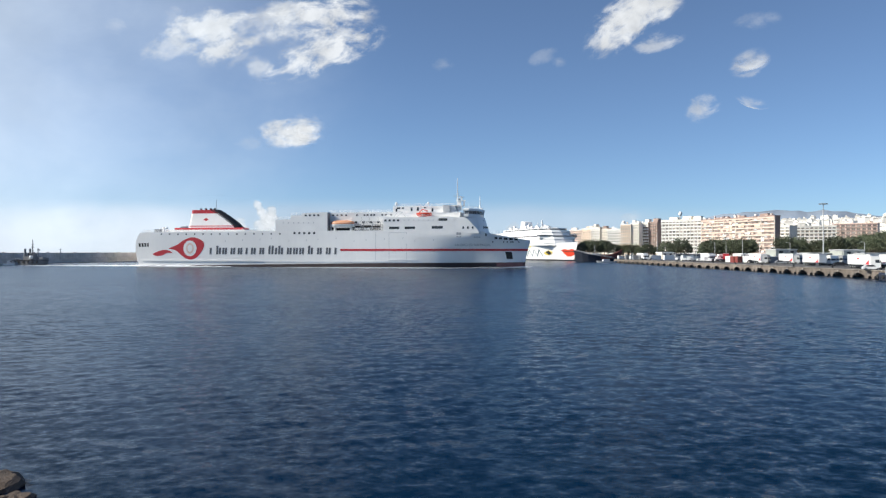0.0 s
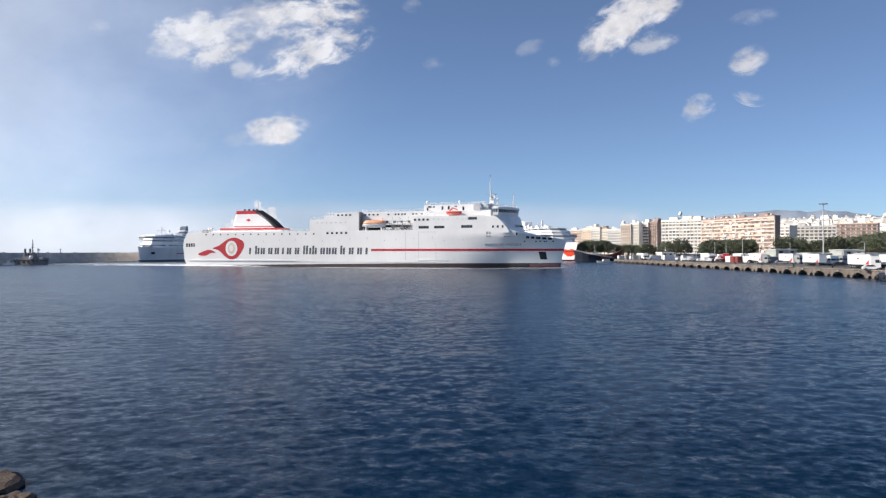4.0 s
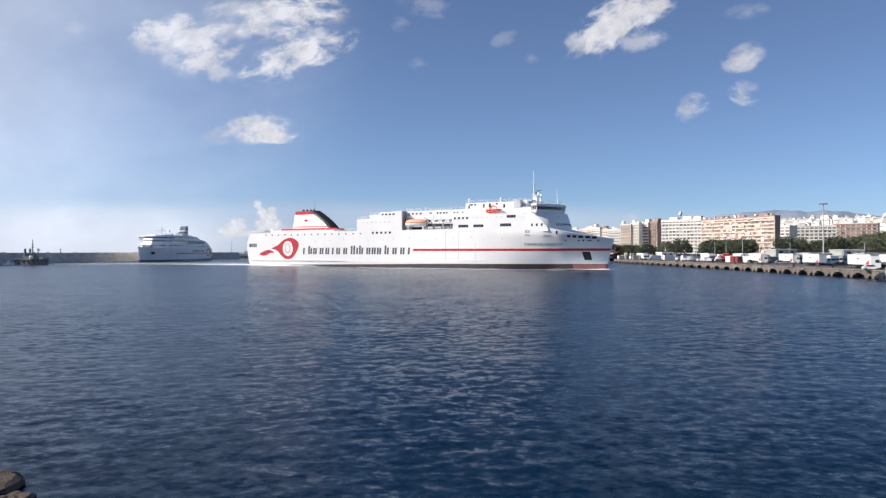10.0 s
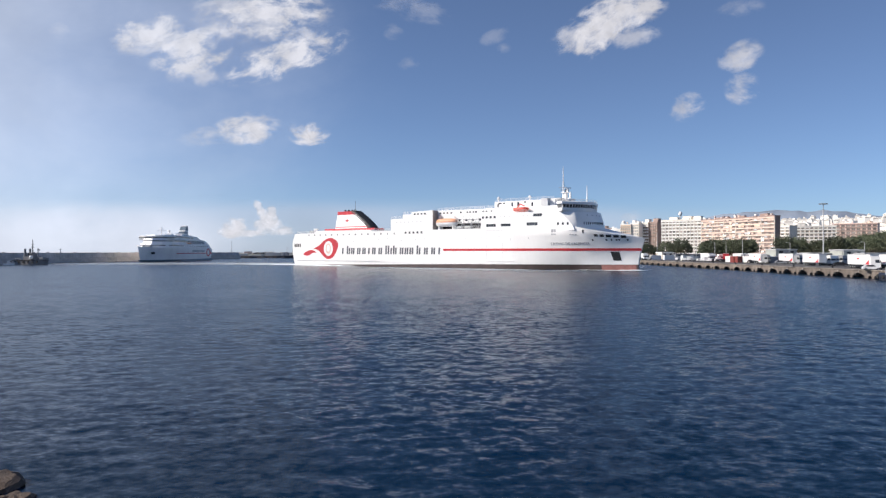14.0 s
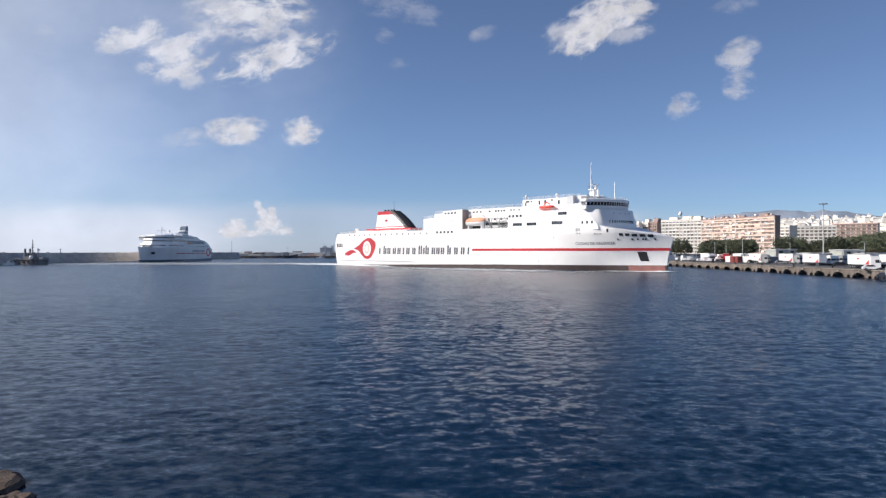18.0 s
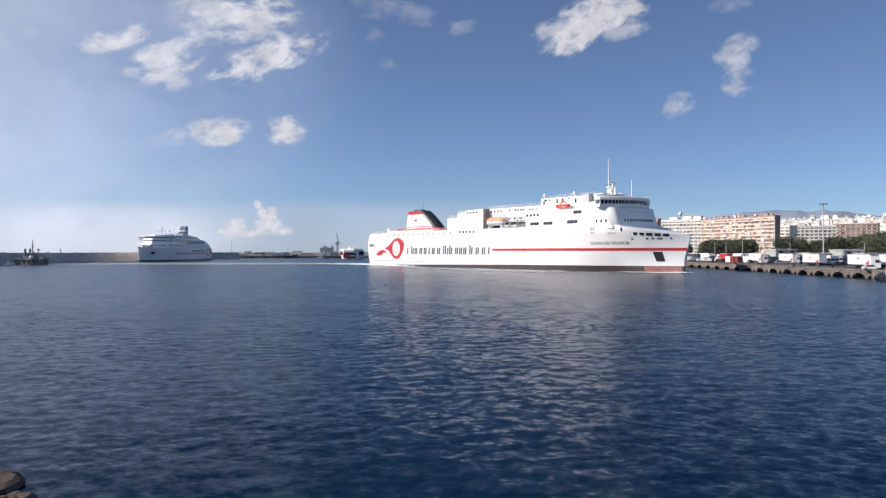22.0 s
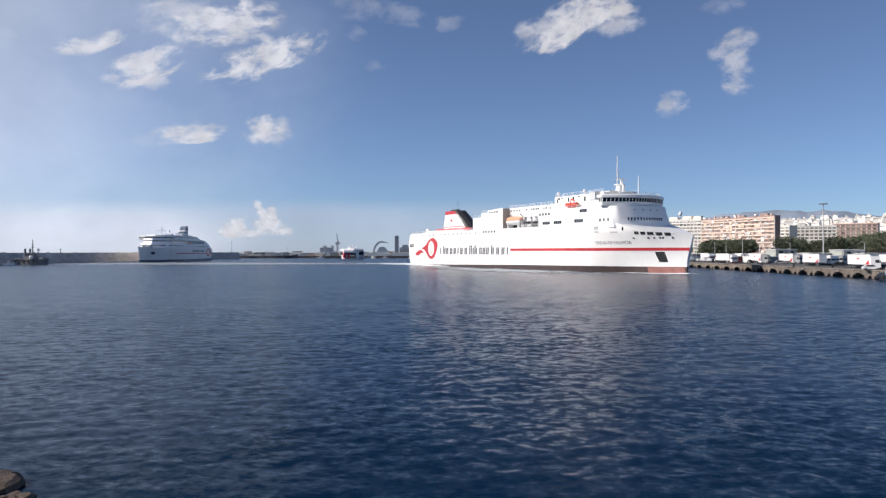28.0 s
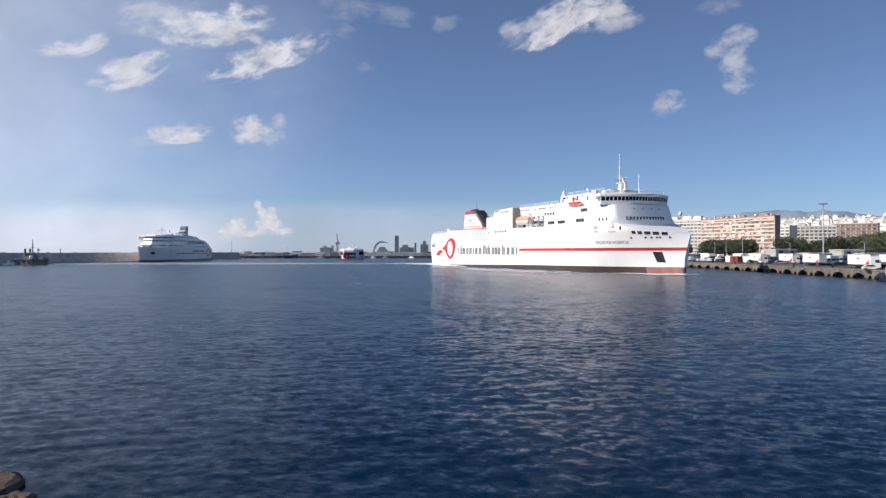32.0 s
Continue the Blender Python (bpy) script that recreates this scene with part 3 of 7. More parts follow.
        for k, (xa, xb) in enumerate(((77.5, 78.9), (79.4, 80.9), (81.4, 83.2), (83.7, 85.5), (86.0, 87.7))):
            zc = 13.0 - 0.13 * k
            part("bow_opening", decal(rect(xa + 0.1, xb - 0.1, zc - 0.46, zc + 0.46), 0.12, 0.3, s), DARK, hull, "dark rectangular mooring opening at the bow")
        for k, xa in enumerate((76.8, 81.4, 83.0, 84.6, 85.4, 88.0)):
            part("fairlead", decal(ellipse(xa, 11.3, 0.3, 0.3, 10), 0.12, 0.25, s), BLACK, hull)
        part("side_door", decal(rect(73.6, 74.2, 13.9, 15.1), 0.1, 0.08, s), GLASS, hull)
        ap = part("anchor_pocket", decal([(82.0, 6.9), (84.9, 6.9), (85.3, 3.6), (82.6, 3.6)], 0.06, 0.5, s), DARK, hull, "dark recessed anchor pocket")
        part("anchor", decal([(82.9, 6.3), (83.4, 6.3), (83.5, 4.9), (84.4, 4.4), (84.0, 4.1), (82.9, 4.1), (82.6, 4.5), (83.0, 4.9)], 0.2, 0.2, s), BLACK, ap, "black stowed anchor")
        part("draught_mark", decal(rect(81.9, 82.25, 0.4, 2.4), 0.05, 0.1, s), WHITE, hull)
        for k in range(14):
            c = -48 + k * 7.5 + (k % 3)
            part("scupper", decal(rect(c, c + 0.25, 11.5 + (k % 4) * 0.4, 12.2 + (k % 4) * 0.4), 0.03, 0.06, s), PALEGREY, hull)
    # ship's name
    nm = text_mesh("CIUDAD DE VALENCIA", 1.55, NAMEGREY)
    w = max(v.co.x for v in nm.vertices)
    for v in nm.vertices:
        X = 60.0 + v.co.x * (15.6 / w)
        Z = 9.45 + v.co.y * 0.95
        v.co = skin(X, Z, -1, 0.06 + v.co.z)
    part("ship_name", nm, NAMEGREY, hull, "grey painted ship name")

    # ---- after deckhouse, flush with the side
    hs = part("after_deckhouse", Geo().prism([(-23.4, 16.2), (1.5, 16.2), (1.5, 25.0), (-10.5, 24.6), (-10.5, 23.7), (-16, 23.6), (-16, 21.9), (-23.4, 21.7)], "y", -12.76, 12.76), WHITE2, F,
              "white stepped deckhouse")
    for s in (-1, 1):
        for k in range(7):
            part("porthole", Geo().box(-19.5 + k * 2.4, s * 12.78, 20.2, 0.5, 0.12, 0.5), PALEGREY, hs)
        for k in range(4):
            part("window", Geo().box(-8.8 + k * 2.0, s * 12.78, 23.6, 0.95, 0.1, 0.7), GLASS, hs)
        part("railing", railing([(-23.2, s * 12.5, 21.8), (-16.2, s * 12.5, 21.9)]), WHITE2, hs)
        part("railing", railing([(-15.8, s * 12.5, 23.6), (-10.8, s * 12.5, 23.7)]), WHITE2, hs)
    part("stern_railing", railing([(-89.5, -12, 16.0), (-89.5, 12, 16.0)]), WHITE2, F)
    for s in (-1, 1):
        part("bulwark_rail", railing([(-89.5, s * 12.2, 16.0), (-60, s * 12.5, 16.4), (-24, s * 12.6, 16.45)], gap=3.0), WHITE2, F)
    # ---- inner house behind the boat recess and the upper houses
    ih = part("inner_house", Geo().span(1.4, 62, -9.4, 9.4, 16.3, 24.9), WHITE2, F, "white inner deckhouse behind the lifeboats")
    for s in (-1, 1):
        for x in (3.2, 5.2, 7.2, 9.3, 14.5, 18.0, 19.5, 21.2, 22.6, 26.4, 28.0, 30.5):
            part("window", Geo().box(x, s * 9.42, 23.7, 0.85, 0.1, 0.65), GLASS, ih)
        for x in (14.0, 17.5, 21.0, 24.5):
            part("window", Geo().box(x, s * 9.42, 20.4, 1.1, 0.1, 0.9), GLASS, ih)
        part("door", Geo().box(26.2, s * 9.42, 17.9, 1.0, 0.1, 2.1), PALEGREY, ih)
        part("railing", railing([(1.6, s * 9.2, 24.9), (32, s * 9.2, 24.9)], gap=2.5), WHITE2, ih)
    fl = part("flush_house", Geo().span(27.6, 60, -12.77, 12.77, 16.2, 22.5), WHITE2, F, "white flush-sided passenger decks")
    for s in (-1, 1):
        for k in range(4):
            part("window", Geo().box(28.6 + k * 1.95, s * 12.79, 21.0, 0.95, 0.1, 0.85), GLASS, fl)
        for k in range(8):
            part("porthole", Geo().box(37.2 + k * 2.2, s * 12.79, 21.1, 0.4, 0.1, 0.4), PALEGREY, fl)
        for xa, xb, za, zb in ((30.3, 35.0, 17.1, 18.2), (37.5, 42.2, 17.1, 18.2), (49.8, 54.8, 17.2, 18.4), (52.9, 56.8, 20.7, 21.8)):
            lw = part("long_window", Geo().span(xa, xb, s * 12.7, s * 12.8, za, zb), GLASS, fl, "long dark lounge window")
            for k in range(1, 4):
                x = xa + (xb - xa) * k / 4
                part("mullion", Geo().span(x - 0.05, x + 0.05, s * 12.7, s * 12.84, za, zb), GREY, lw)
        part("railing", railing([(28, s * 12.5, 22.5), (58, s * 12.5, 22.5)], gap=2.5), WHITE2, fl)
    uh = part("upper_house", Geo().span(30.9, 59.5, -7.6, 7.6, 24.9, 27.6), WHITE2, F, "white upper deckhouse")
    for s in (-1, 1):
        for x, w, h, z in ((32.6, 0.7, 1.3, 25.9), (33.6, 1.6, 0.6, 26.8), (35.6, 0.8, 0.6, 26.8), (39.6, 0.8, 1.6, 26.2), (42.5, 0.9, 1.6, 26.3), (49.2, 0.8, 1.6, 25.9), (45.8, 1.0, 0.5, 26.9)):
            part("window", Geo().box(x, s * 7.62, z, w, 0.1, h), GLASS, uh)
        part("railing", railing([(31.2, s * 7.4, 27.6), (59, s * 7.4, 27.6)], gap=2.5), WHITE2, uh)
    part("vent_house", Geo().span(54, 61, -6, 6, 27.6, 28.1), PALEGREY, uh)
    part("roof_locker", Geo().span(54.4, 57.4, -9.6, -7.2, 24.9, 27.9), PALEGREY, uh)
    for x, y in ((32.4, -7.0), (47.0, -6.0)):
        part("satellite_dome", Geo().cyl((x, y, 27.6), (x, y, 28.3), 0.3).ball((x, y, 28.9), 0.6, 0.6, 0.75, 14, 8), WHITE2, uh, smooth=True)
    # curved gangway frame by the upper house
    part("gangway_frame", Geo().pipe([(32.2 + 5.4 * t, -11.4, 22.6 + 2.4 * math.sin(math.pi * t)) for t in np.linspace(0, 1, 9)], 0.12, 5).pipe([(33.4, -11.4, 22.6), (36.4, -11.4, 24.9)], 0.1, 5), PALEGREY, fl)

    # ---- forward superstructure below the bridge, rounded in plan
    def front(z, grow_x=0.0, wide=1.0):
        k = (z - 16.2) / 6.0
        out = []
        for i in range(49):
            y = -12.75 + 25.5 * i / 48
            e = abs(y) / 12.75
            x = 74.2 - 2.0 * k + grow_x - 3.3 * e ** 2 - (3.6 * max(0, k) ** 1.2 + 0.3) * max(0, e - 0.86) / 0.14
            out.append((x, y * wide, z))
        return out

    def front_geo():
        rows = [front(z) for z in np.linspace(15.0, 22.3, 11)]
        g = Geo().loft(rows, False, False)
        for k in (0, -1):
            g.loft([[(59.0, r[k][1], r[k][2]), r[k]] for r in rows], False, False)
        return g.add(rows[-1] + [(59.0, 12.75, 22.3), (59.0, -12.75, 22.3)], [tuple(range(51))])

    fs = part("bridge_front", front_geo(), WHITE2, F, "white rounded front below the bridge", smooth=True)
    for k in range(13):
        y = -7.9 + k * 1.15
        e = abs(y) / 12.75
        x = 74.2 - 0.52 - 3.3 * e * e
        part("window", Geo().box(x + 0.02, y, 17.75, 0.2, 0.55, 1.1, rz=math.atan2(-6.6 * y / 12.75 ** 2, 1)), GLASS, fs)
    for k in range(4):
        y = -5 + k * 3.3
        part("porthole", Geo().box(74.2 - 1.57 - 3.3 * (y / 12.75) ** 2, y, 20.9, 0.2, 0.4, 0.4), GREY, fs)
    for s in (-1, 1):
        for k in range(3):
            part("window", Geo().box(63.9 + k * 2.1, s * 12.55, 17.6, 0.7, 0.5, 1.0), GLASS, fs)

    def bridge_ring(z, out_, tip=13.9):
        tip -= 0.5
        pts = []
        for i in range(25):
            y = -tip + 2 * tip * i / 24
            pts.append((71.7 + out_ * 0.7 - 5.4 * (abs(y) / 13.4) ** 1.9, y - 0.5, z))
        return pts + [(64.3 - out_ * 0.4, tip - 0.5, z), (64.3 - out_ * 0.4, -tip - 0.5, z)]

    br = part("bridge", Geo().loft([bridge_ring(22.2, -1.0, 13.7), bridge_ring(22.5, 0.0), bridge_ring(23.65, 0.25)]), WHITE2, F, "white navigation bridge with swept wings")
    part("window_band", Geo().loft([bridge_ring(23.65, 0.05, 13.75), bridge_ring(24.95, 0.35, 13.75)]), GLASS, br, "band of dark bridge windows")
    part("bridge_roof", Geo().loft([bridge_ring(24.95, 0.6, 14.1), bridge_ring(25.2, 0.9, 14.3), bridge_ring(25.9, 0.7, 14.2), bridge_ring(26.15, 0.0, 13.7)]), WHITE2, br)
    ring_lo, ring_hi = bridge_ring(23.65, 0.12, 13.82), bridge_ring(24.95, 0.42, 13.82)
    for i in range(25):
        a, b = ring_lo[i], ring_hi[i]
        part("mullion", Geo().pipe([a, b], 0.11, 5), WHITE2, br)
    for s in (-1, 1):
        for x in (64.6, 65.4, 66.2):
            part("mullion", Geo().cyl((x, s * 13.3 - 0.5, 23.6), (x, s * 13.3 - 0.5, 25.0), 0.14, n=5), WHITE2, br)
    part("roof_railing", railing([(64.8, -13.4, 26.1), (67, -12.0, 26.1), (70.2, -7, 26.1), (71.2, 0, 26.1), (70.2, 6.5, 26.1), (67, 11.2, 26.1), (64.8, 12.4, 26.1)], h=0.9), WHITE2, br)
    # ---- mast and aerials
    ms = part("mast", Geo().loft([[(59.2 + e, -2.8 + e, z), (62.0 - e, -2.8 + e, z), (62.0 - e, -0.4 - e, z), (59.2 + e, -0.4 - e, z)] for z, e in ((25.9, 0), (28.0, 0.35), (30.2, 0.6))]), WHITE2, F, "white radar mast")
    part("platform", Geo().box(60.7, -1.6, 30.3, 2.4, 2.6, 0.25), WHITE2, ms)
    part("pole", Geo().cyl((59.9, -1.8, 30.3), (59.9, -1.8, 40.6), 0.26, 0.12, 8), WHITE2, ms)
    part("yard", Geo().cyl((59.9, -4.2, 31.3), (59.9, 0.2, 31.3), 0.08, n=6).cyl((57.9, -1.8, 32.4), (61.4, -1.8, 32.4), 0.08, n=6), GREY, ms, "dark signal yard")
    for x, z0, z1 in ((61.8, 30.4, 31.8), (62.9, 28.0, 30.0)):
        part("radar_bracket", Geo().span(61.0, x + 0.4, -2.0, -1.2, z0 - 0.3, z0).span(x - 0.3, x + 0.3, -2.0, -1.2, z0, z1), WHITE2, ms)
        part("radar_scanner", Geo().box(x, -1.6, z1 + 0.25, 0.35, 2.8, 0.35, 0.5 + x), WHITE2, ms)
    part("lamp_housing", Geo().cyl((60.6, -0.9, 30.4), (60.6, -0.9, 31.6), 0.35, 0.35, 10), GREY, ms)
    for x, y in ((58.8, -2.6), (61.2, -0.6)):
        part("stay", Geo().cyl((x, y, 27.5), (59.9, -1.8, 36.0), 0.05, n=5), GREY, ms)
    part("aerial", Geo().cyl((70.2, -1.5, 26), (70.2, -1.5, 32.4), 0.24, 0.14, 8), WHITE2, F)
    part("aerial", Geo().cyl((66.0, -9.0, 26), (66.0, -9.0, 28.2), 0.07, 0.05, 6), WHITE2, F)
    # ---- lifeboats, davits and boat deck clutter
    for s in (-1, 1):
        part("recess_wall", Geo().span(1.35, 1.75, s * 9.4, s * 12.7, 16.3, 24.8), RECESS, F)
        rings = lifeboat_geo(11.4, 3.5, 4.0)
        base = pose(8.2, s * 11.2, 17.7)
        lb = part("lifeboat", Geo().loft([[(x, y, z) for x, y, z in r] for r in rings]), TRAILER, F, "white lifeboat hull under its davits", smooth=True, at=base)
        can = [[(x * 0.97, y * 0.96, 1.7 + (1.7 - z) * 1.1) for x, y, z in r] for r in rings]
        part("canopy", Geo().loft(can), ORANGE, lb, "orange lifeboat canopy", smooth=True)
        part("rubbing_band", Geo().loft([[(t * 5.7, yy * 1.79 * max(0.15, (1 - abs(t) ** 3.2)) ** 0.6, zz) for yy, zz in ((-1, 1.55), (1, 1.55), (1, 1.77), (-1, 1.77))] for t in np.linspace(-1, 1, 11)]), WHITE2, lb)
        for x in (4.6, 12.2):
            part("davit", Geo().pipe([(x, s * 9.6, 16.5), (x, s * 9.9, 21.6), (x, s * 11.4, 22.2)], 0.22, 6), WHITE2, F, "white lifeboat davit")
            part("cradle", Geo().prism([(x - 0.35, 16.4), (x + 0.35, 16.4), (x + 0.2, 18.2), (x - 0.2, 18.2)], "y", s * 10.0, s * 12.2), WHITE2, F)
        for x0, x1, zt in ((14.2, 17.2, 19.4), (17.8, 22.0, 18.9), (22.4, 27.4, 19.2)):
            part("raft_frame", Geo().pipe([(x0, s * 12.4, 16.4), (x0, s * 12.4, zt), (x1, s * 12.4, zt), (x1, s * 12.4, 16.4)], 0.13, 5).pipe([(x0, s * 12.4, 17.8), (x1, s * 12.4, 17.8)], 0.09, 5)
                 .pipe([(x0, s * 12.4, zt), (x0, s * 10, zt)], 0.1, 5), GREY, F)
        for x in (15.0, 16.3, 19.0, 20.4):
            part("life_raft", Geo().cyl((x - 0.5, s * 11.6, 17.3), (x + 0.5, s * 11.6, 17.3), 0.45, n=10), TRAILER, F, "white life raft canister")
        # shade of the boat recess, put on the wall as a dark band
        part("promenade_opening", Geo().span(2.6, 26.4, s * 9.36, s * 9.46, 16.7, 18.9), DARK, F, "dark band standing for the shade below the boats")
        for x, r in ((15.6, 1.9), (19.6, 1.6), (23.4, 1.9)):
            part("davit_arm", Geo().pipe([(x, s * 10.4, 18.9), (x, s * 11.2, 20.4)] + [(x + r * math.sin(a_), s * 11.5, 20.4 + r * 0.7 * (1 - math.cos(a_))) for a_ in (0.5, 1.1, 1.7, 2.3)], 0.13, 5), PALEGREY, F)
        for x in (14.2, 18.4, 22.6, 26.2):
            part("stanchion", Geo().cyl((x, s * 12.3, 16.4), (x, s * 12.3, 20.4), 0.14, n=6), GREY, F)
        part("awning_rail", Geo().pipe([(17.8, s * 12.3, 20.4), (26.2, s * 12.3, 20.4)], 0.12, 5), GREY, F)
        part("boat_deck_rail", railing([(13.6, s * 12.6, 16.4), (27.4, s * 12.6, 16.4)], gap=1.8), WHITE2, F)
    rb = [[(x * 0.66 + 46.0, y * 0.8 - 11.1, 22.7 + z * 1.15) for x, y, z in r] for r in lifeboat_geo(10.4, 3.0, 3.6)]
    part("rescue_boat", Geo().loft(rb), RESCUE, F, "red rescue boat on its crane", smooth=True)
    part("rescue_crane", Geo().cyl((43.6, -9.9, 22.5), (43.6, -9.9, 24.6), 0.3).pipe([(43.6, -9.9, 24.6), (45.2, -10.6, 26.0), (47.6, -11.0, 25.2)], 0.24, 6), RESCUE, F, "red rescue boat crane")
    part("boat_fall", Geo().pipe([(45.2, -10.6, 26.0), (45.4, -11.0, 24.3)], 0.09, 5).pipe([(47.6, -11.0, 25.2), (47.4, -11.1, 24.3)], 0.09, 5), GREY, F)
    # ---- funnel
    def fun(z):
        k = (z - 17.4) / 10.0
        a = -71.6 + 2.2 * k
        b = -44.5 - 13.0 * max(0.0, k) ** 1.35
        return [(a, -2.8, z), (a + 0.8, -3.1, z), (b - 2.2, -3.1, z), (b, -1.4, z), (b, 1.4, z), (b - 2.2, 3.1, z), (a + 0.8, 3.1, z), (a, 2.8, z)]
    part("funnel_deck", Geo().span(-78.8, -40, -9.0, 9.0, 16.3, 17.3), WHITE2, F)
    fn = part("funnel", Geo().loft([fun(z) for z in np.linspace(17.3, 25.4, 10)]), WHITE2, F, "white funnel with red bands and a black fin")
    part("red_base", Geo().span(-78.4, -43.2, -3.6, 3.6, 17.3, 18.5), RED, fn, "red band round the funnel's foot")
    part("red_top", Geo().loft([fun(z) for z in np.linspace(25.4, 27.1, 3)]), RED, fn, "red band at the funnel's top")
    part("red_band", Geo().loft([[(x, y * 1.01, z) for x, y, z in fun(zz)] for zz in (19.1, 19.5)]), RED, fn)
    fin = []
    for z in np.linspace(18.5, 27.3, 10):
        k = (z - 17.4) / 10.0
        b = -44.5 - 13.0 * max(0.0, k) ** 1.35
        fin.append([(b - 2.6 - 0.5 * k, -3.25, z), (b - 0.9, -2.7, z), (b + 0.5, -1.0, z), (b + 0.5, 1.0, z), (b - 0.9, 2.7, z), (b - 2.6 - 0.5 * k, 3.25, z)])
    part("fin", Geo().loft(fin), BLACK, fn, "black curved fin on the funnel's front")
    part("funnel_mark", Geo().prism([(-63.8, 22.4), (-62.2, 23.2), (-61, 22.5), (-62.2, 21.7)], "y", -3.16, -3.0), RED, fn)
    for x in (-66, -63.5, -61.0, -59.0):
        part("exhaust_pipe", Geo().cyl((x, -0.8, 27), (x, -0.8, 28.0), 0.5, n=10), BLACK, fn)
    part("aerial", Geo().cyl((-57.6, -2, 26.8), (-57.6, -2, 32.0), 0.12, 0.07, 6), GREY, fn)
    for x in (-82, -80.5):
        part("deck_vent", Geo().cyl((x, -7, 16.2), (x, -7, 18.2), 0.5, n=10).ball((x, -7, 18.3), 0.8, 0.8, 0.5), WHITE2, F, smooth=True)
    for nm_, x0, x1, y0, y1 in (("stern_wash", -165, -78, -24, 22), ("side_wash", -30, 84, -46, -8), ("bow_wash", 64, 99, -17, 8)):
        g = Geo()
        n = 12
        g.v = [(x0 + (x1 - x0) * i / n, y0 + (y1 - y0) * j / n, 0.05) for j in range(n + 1) for i in range(n + 1)]
        g.f = [(j * (n + 1) + i, j * (n + 1) + i + 1, (j + 1) * (n + 1) + i + 1, (j + 1) * (n + 1) + i) for j in range(n) for i in range(n)]
        part(nm_, g, FOAM if nm_ != "side_wash" else FOAMTHIN, F, "patchy white wash on the water")
    for nm_, x0, x1, y0, wide, tall in (("foam_ridge", -118, -87, -7, 3.5, 0.5), ("foam_ridge", -110, -88, 6, 3.5, 0.4), ("foam_ridge", -95, -45, -12.7, 1.2, 0.45), ("foam_ridge", 84, 92, -7.5, 0.5, 0.25)):
        rings = []
        for i in range(41):
            t = i / 40
            x = x0 + (x1 - x0) * t
            y = y0 if x < 60 else -half_width(x, 0.3) - 0.2
            k = max(0.03, math.sin(math.pi * min(1, t * 0.96 + 0.02)) ** 0.6)
            rings.append([(x, y + wide * k * e * (1 + 0.35 * noise.noise((x * 0.4, e * 3, y0))), 0.03 + max(0.0, tall * k * (1 - e * e) * (0.75 + 0.9 * noise.noise((x * 0.35, e * 2.5, y0))))) for e in np.linspace(-1, 1, 9)])
        part(nm_, Geo().loft(rings, False, False), RIDGE, F, "low ridge of churned white foam", smooth=True)
    part("mooring_winch", Geo().box(-86, -5, 17.0, 3, 2, 1.6), GREY, F)
    return F


ferry = make_ferry()

# ---------------------------------------------------------------- places by bearing
def on_level(u, d, z=0.0):
    """A place at the depth d whose bearing is u, in thousandths to the right of straight ahead."""
    return Vector((u / 1000.0 * d, d, z))


# ---------------------------------------------------------------- apartment blocks
def apartment(pl, pr, depth, z0, z1, floors, bays, wall, band, pier, label, name="apartment_block", sill=1.15, group="", roof_rooms=(), pier_every=1):
    pl, pr = Vector((*pl, 0)), Vector((*pr, 0))
    d = pr - pl
    L, rz = d.length, math.atan2(d.y, d.x)
    T = thing(name, Matrix.Translation((pl.x, pl.y, z0)) @ Matrix.Rotation(rz, 4, "Z"), label, "building", group)
    H = z1 - z0
    fh = H / floors
    part("wall", Geo().span(0, L, 0.9, depth, 0, H), wall, T)
    part("roof", Geo().span(-0.3, L + 0.3, -0.2, depth + 0.2, H, H + 0.9), wall, T)
    bandm = Geo().span(-0.1, L + 0.1, 0, 0.95, -sill / 2, sill / 2).mesh("balcony", band)
    for k in range(floors + 1):
        part("balcony", bandm, band, T, at=pose(0, 0, max(sill / 2, min(H - sill / 2, k * fh + sill * 0.35))))
    bw = L / bays
    pierm = Geo().span(-0.22, 0.22, 0.1, 0.94, 0, H - 0.05).mesh("pier", pier)
    for k in range(0, bays + 1, pier_every):
        part("pier", pierm, pier, T, at=pose(min(max(0.25, k * bw), L - 0.25), -0.03, 0))
    pane = Geo().span(-bw * 0.32, bw * 0.32, 0.78, 0.92, 0, fh * 0.6).mesh("window", CURTAIN)
    for k in range(floors):
        for i in range(bays):
            part("window", pane, CURTAIN, T, at=pose((i + 0.5) * bw, 0, k * fh + sill * 0.7))
    rg = random.Random(int(L * 100) + bays)
    for k in range(int(L / 5)):
        x, w, h = rg.uniform(1, L - 1), rg.uniform(0.7, 2.4), rg.uniform(0.6, 2.6)
        part("roof_tank" if h < 1.4 else "lift_house", Geo().box(x, depth * rg.uniform(0.1, 0.8), H + 0.9 + h / 2, w, w, h), rg.choice((wall, band, STUCCOW)), T)
        if rg.random() < 0.5:
            part("roof_aerial", Geo().cyl((x + 1.5, depth * 0.4, H + 0.85), (x + 1.5, depth * 0.4, H + 0.9 + rg.uniform(2, 4.5)), 0.12, 0.08, 5), GREY, T)
    for x0, x1, h in roof_rooms:
        part("roof_house", Geo().span(x0 * L, x1 * L, depth * 0.3, depth * 0.7, H + 0.9, H + 0.9 + h), wall, T)
    return T


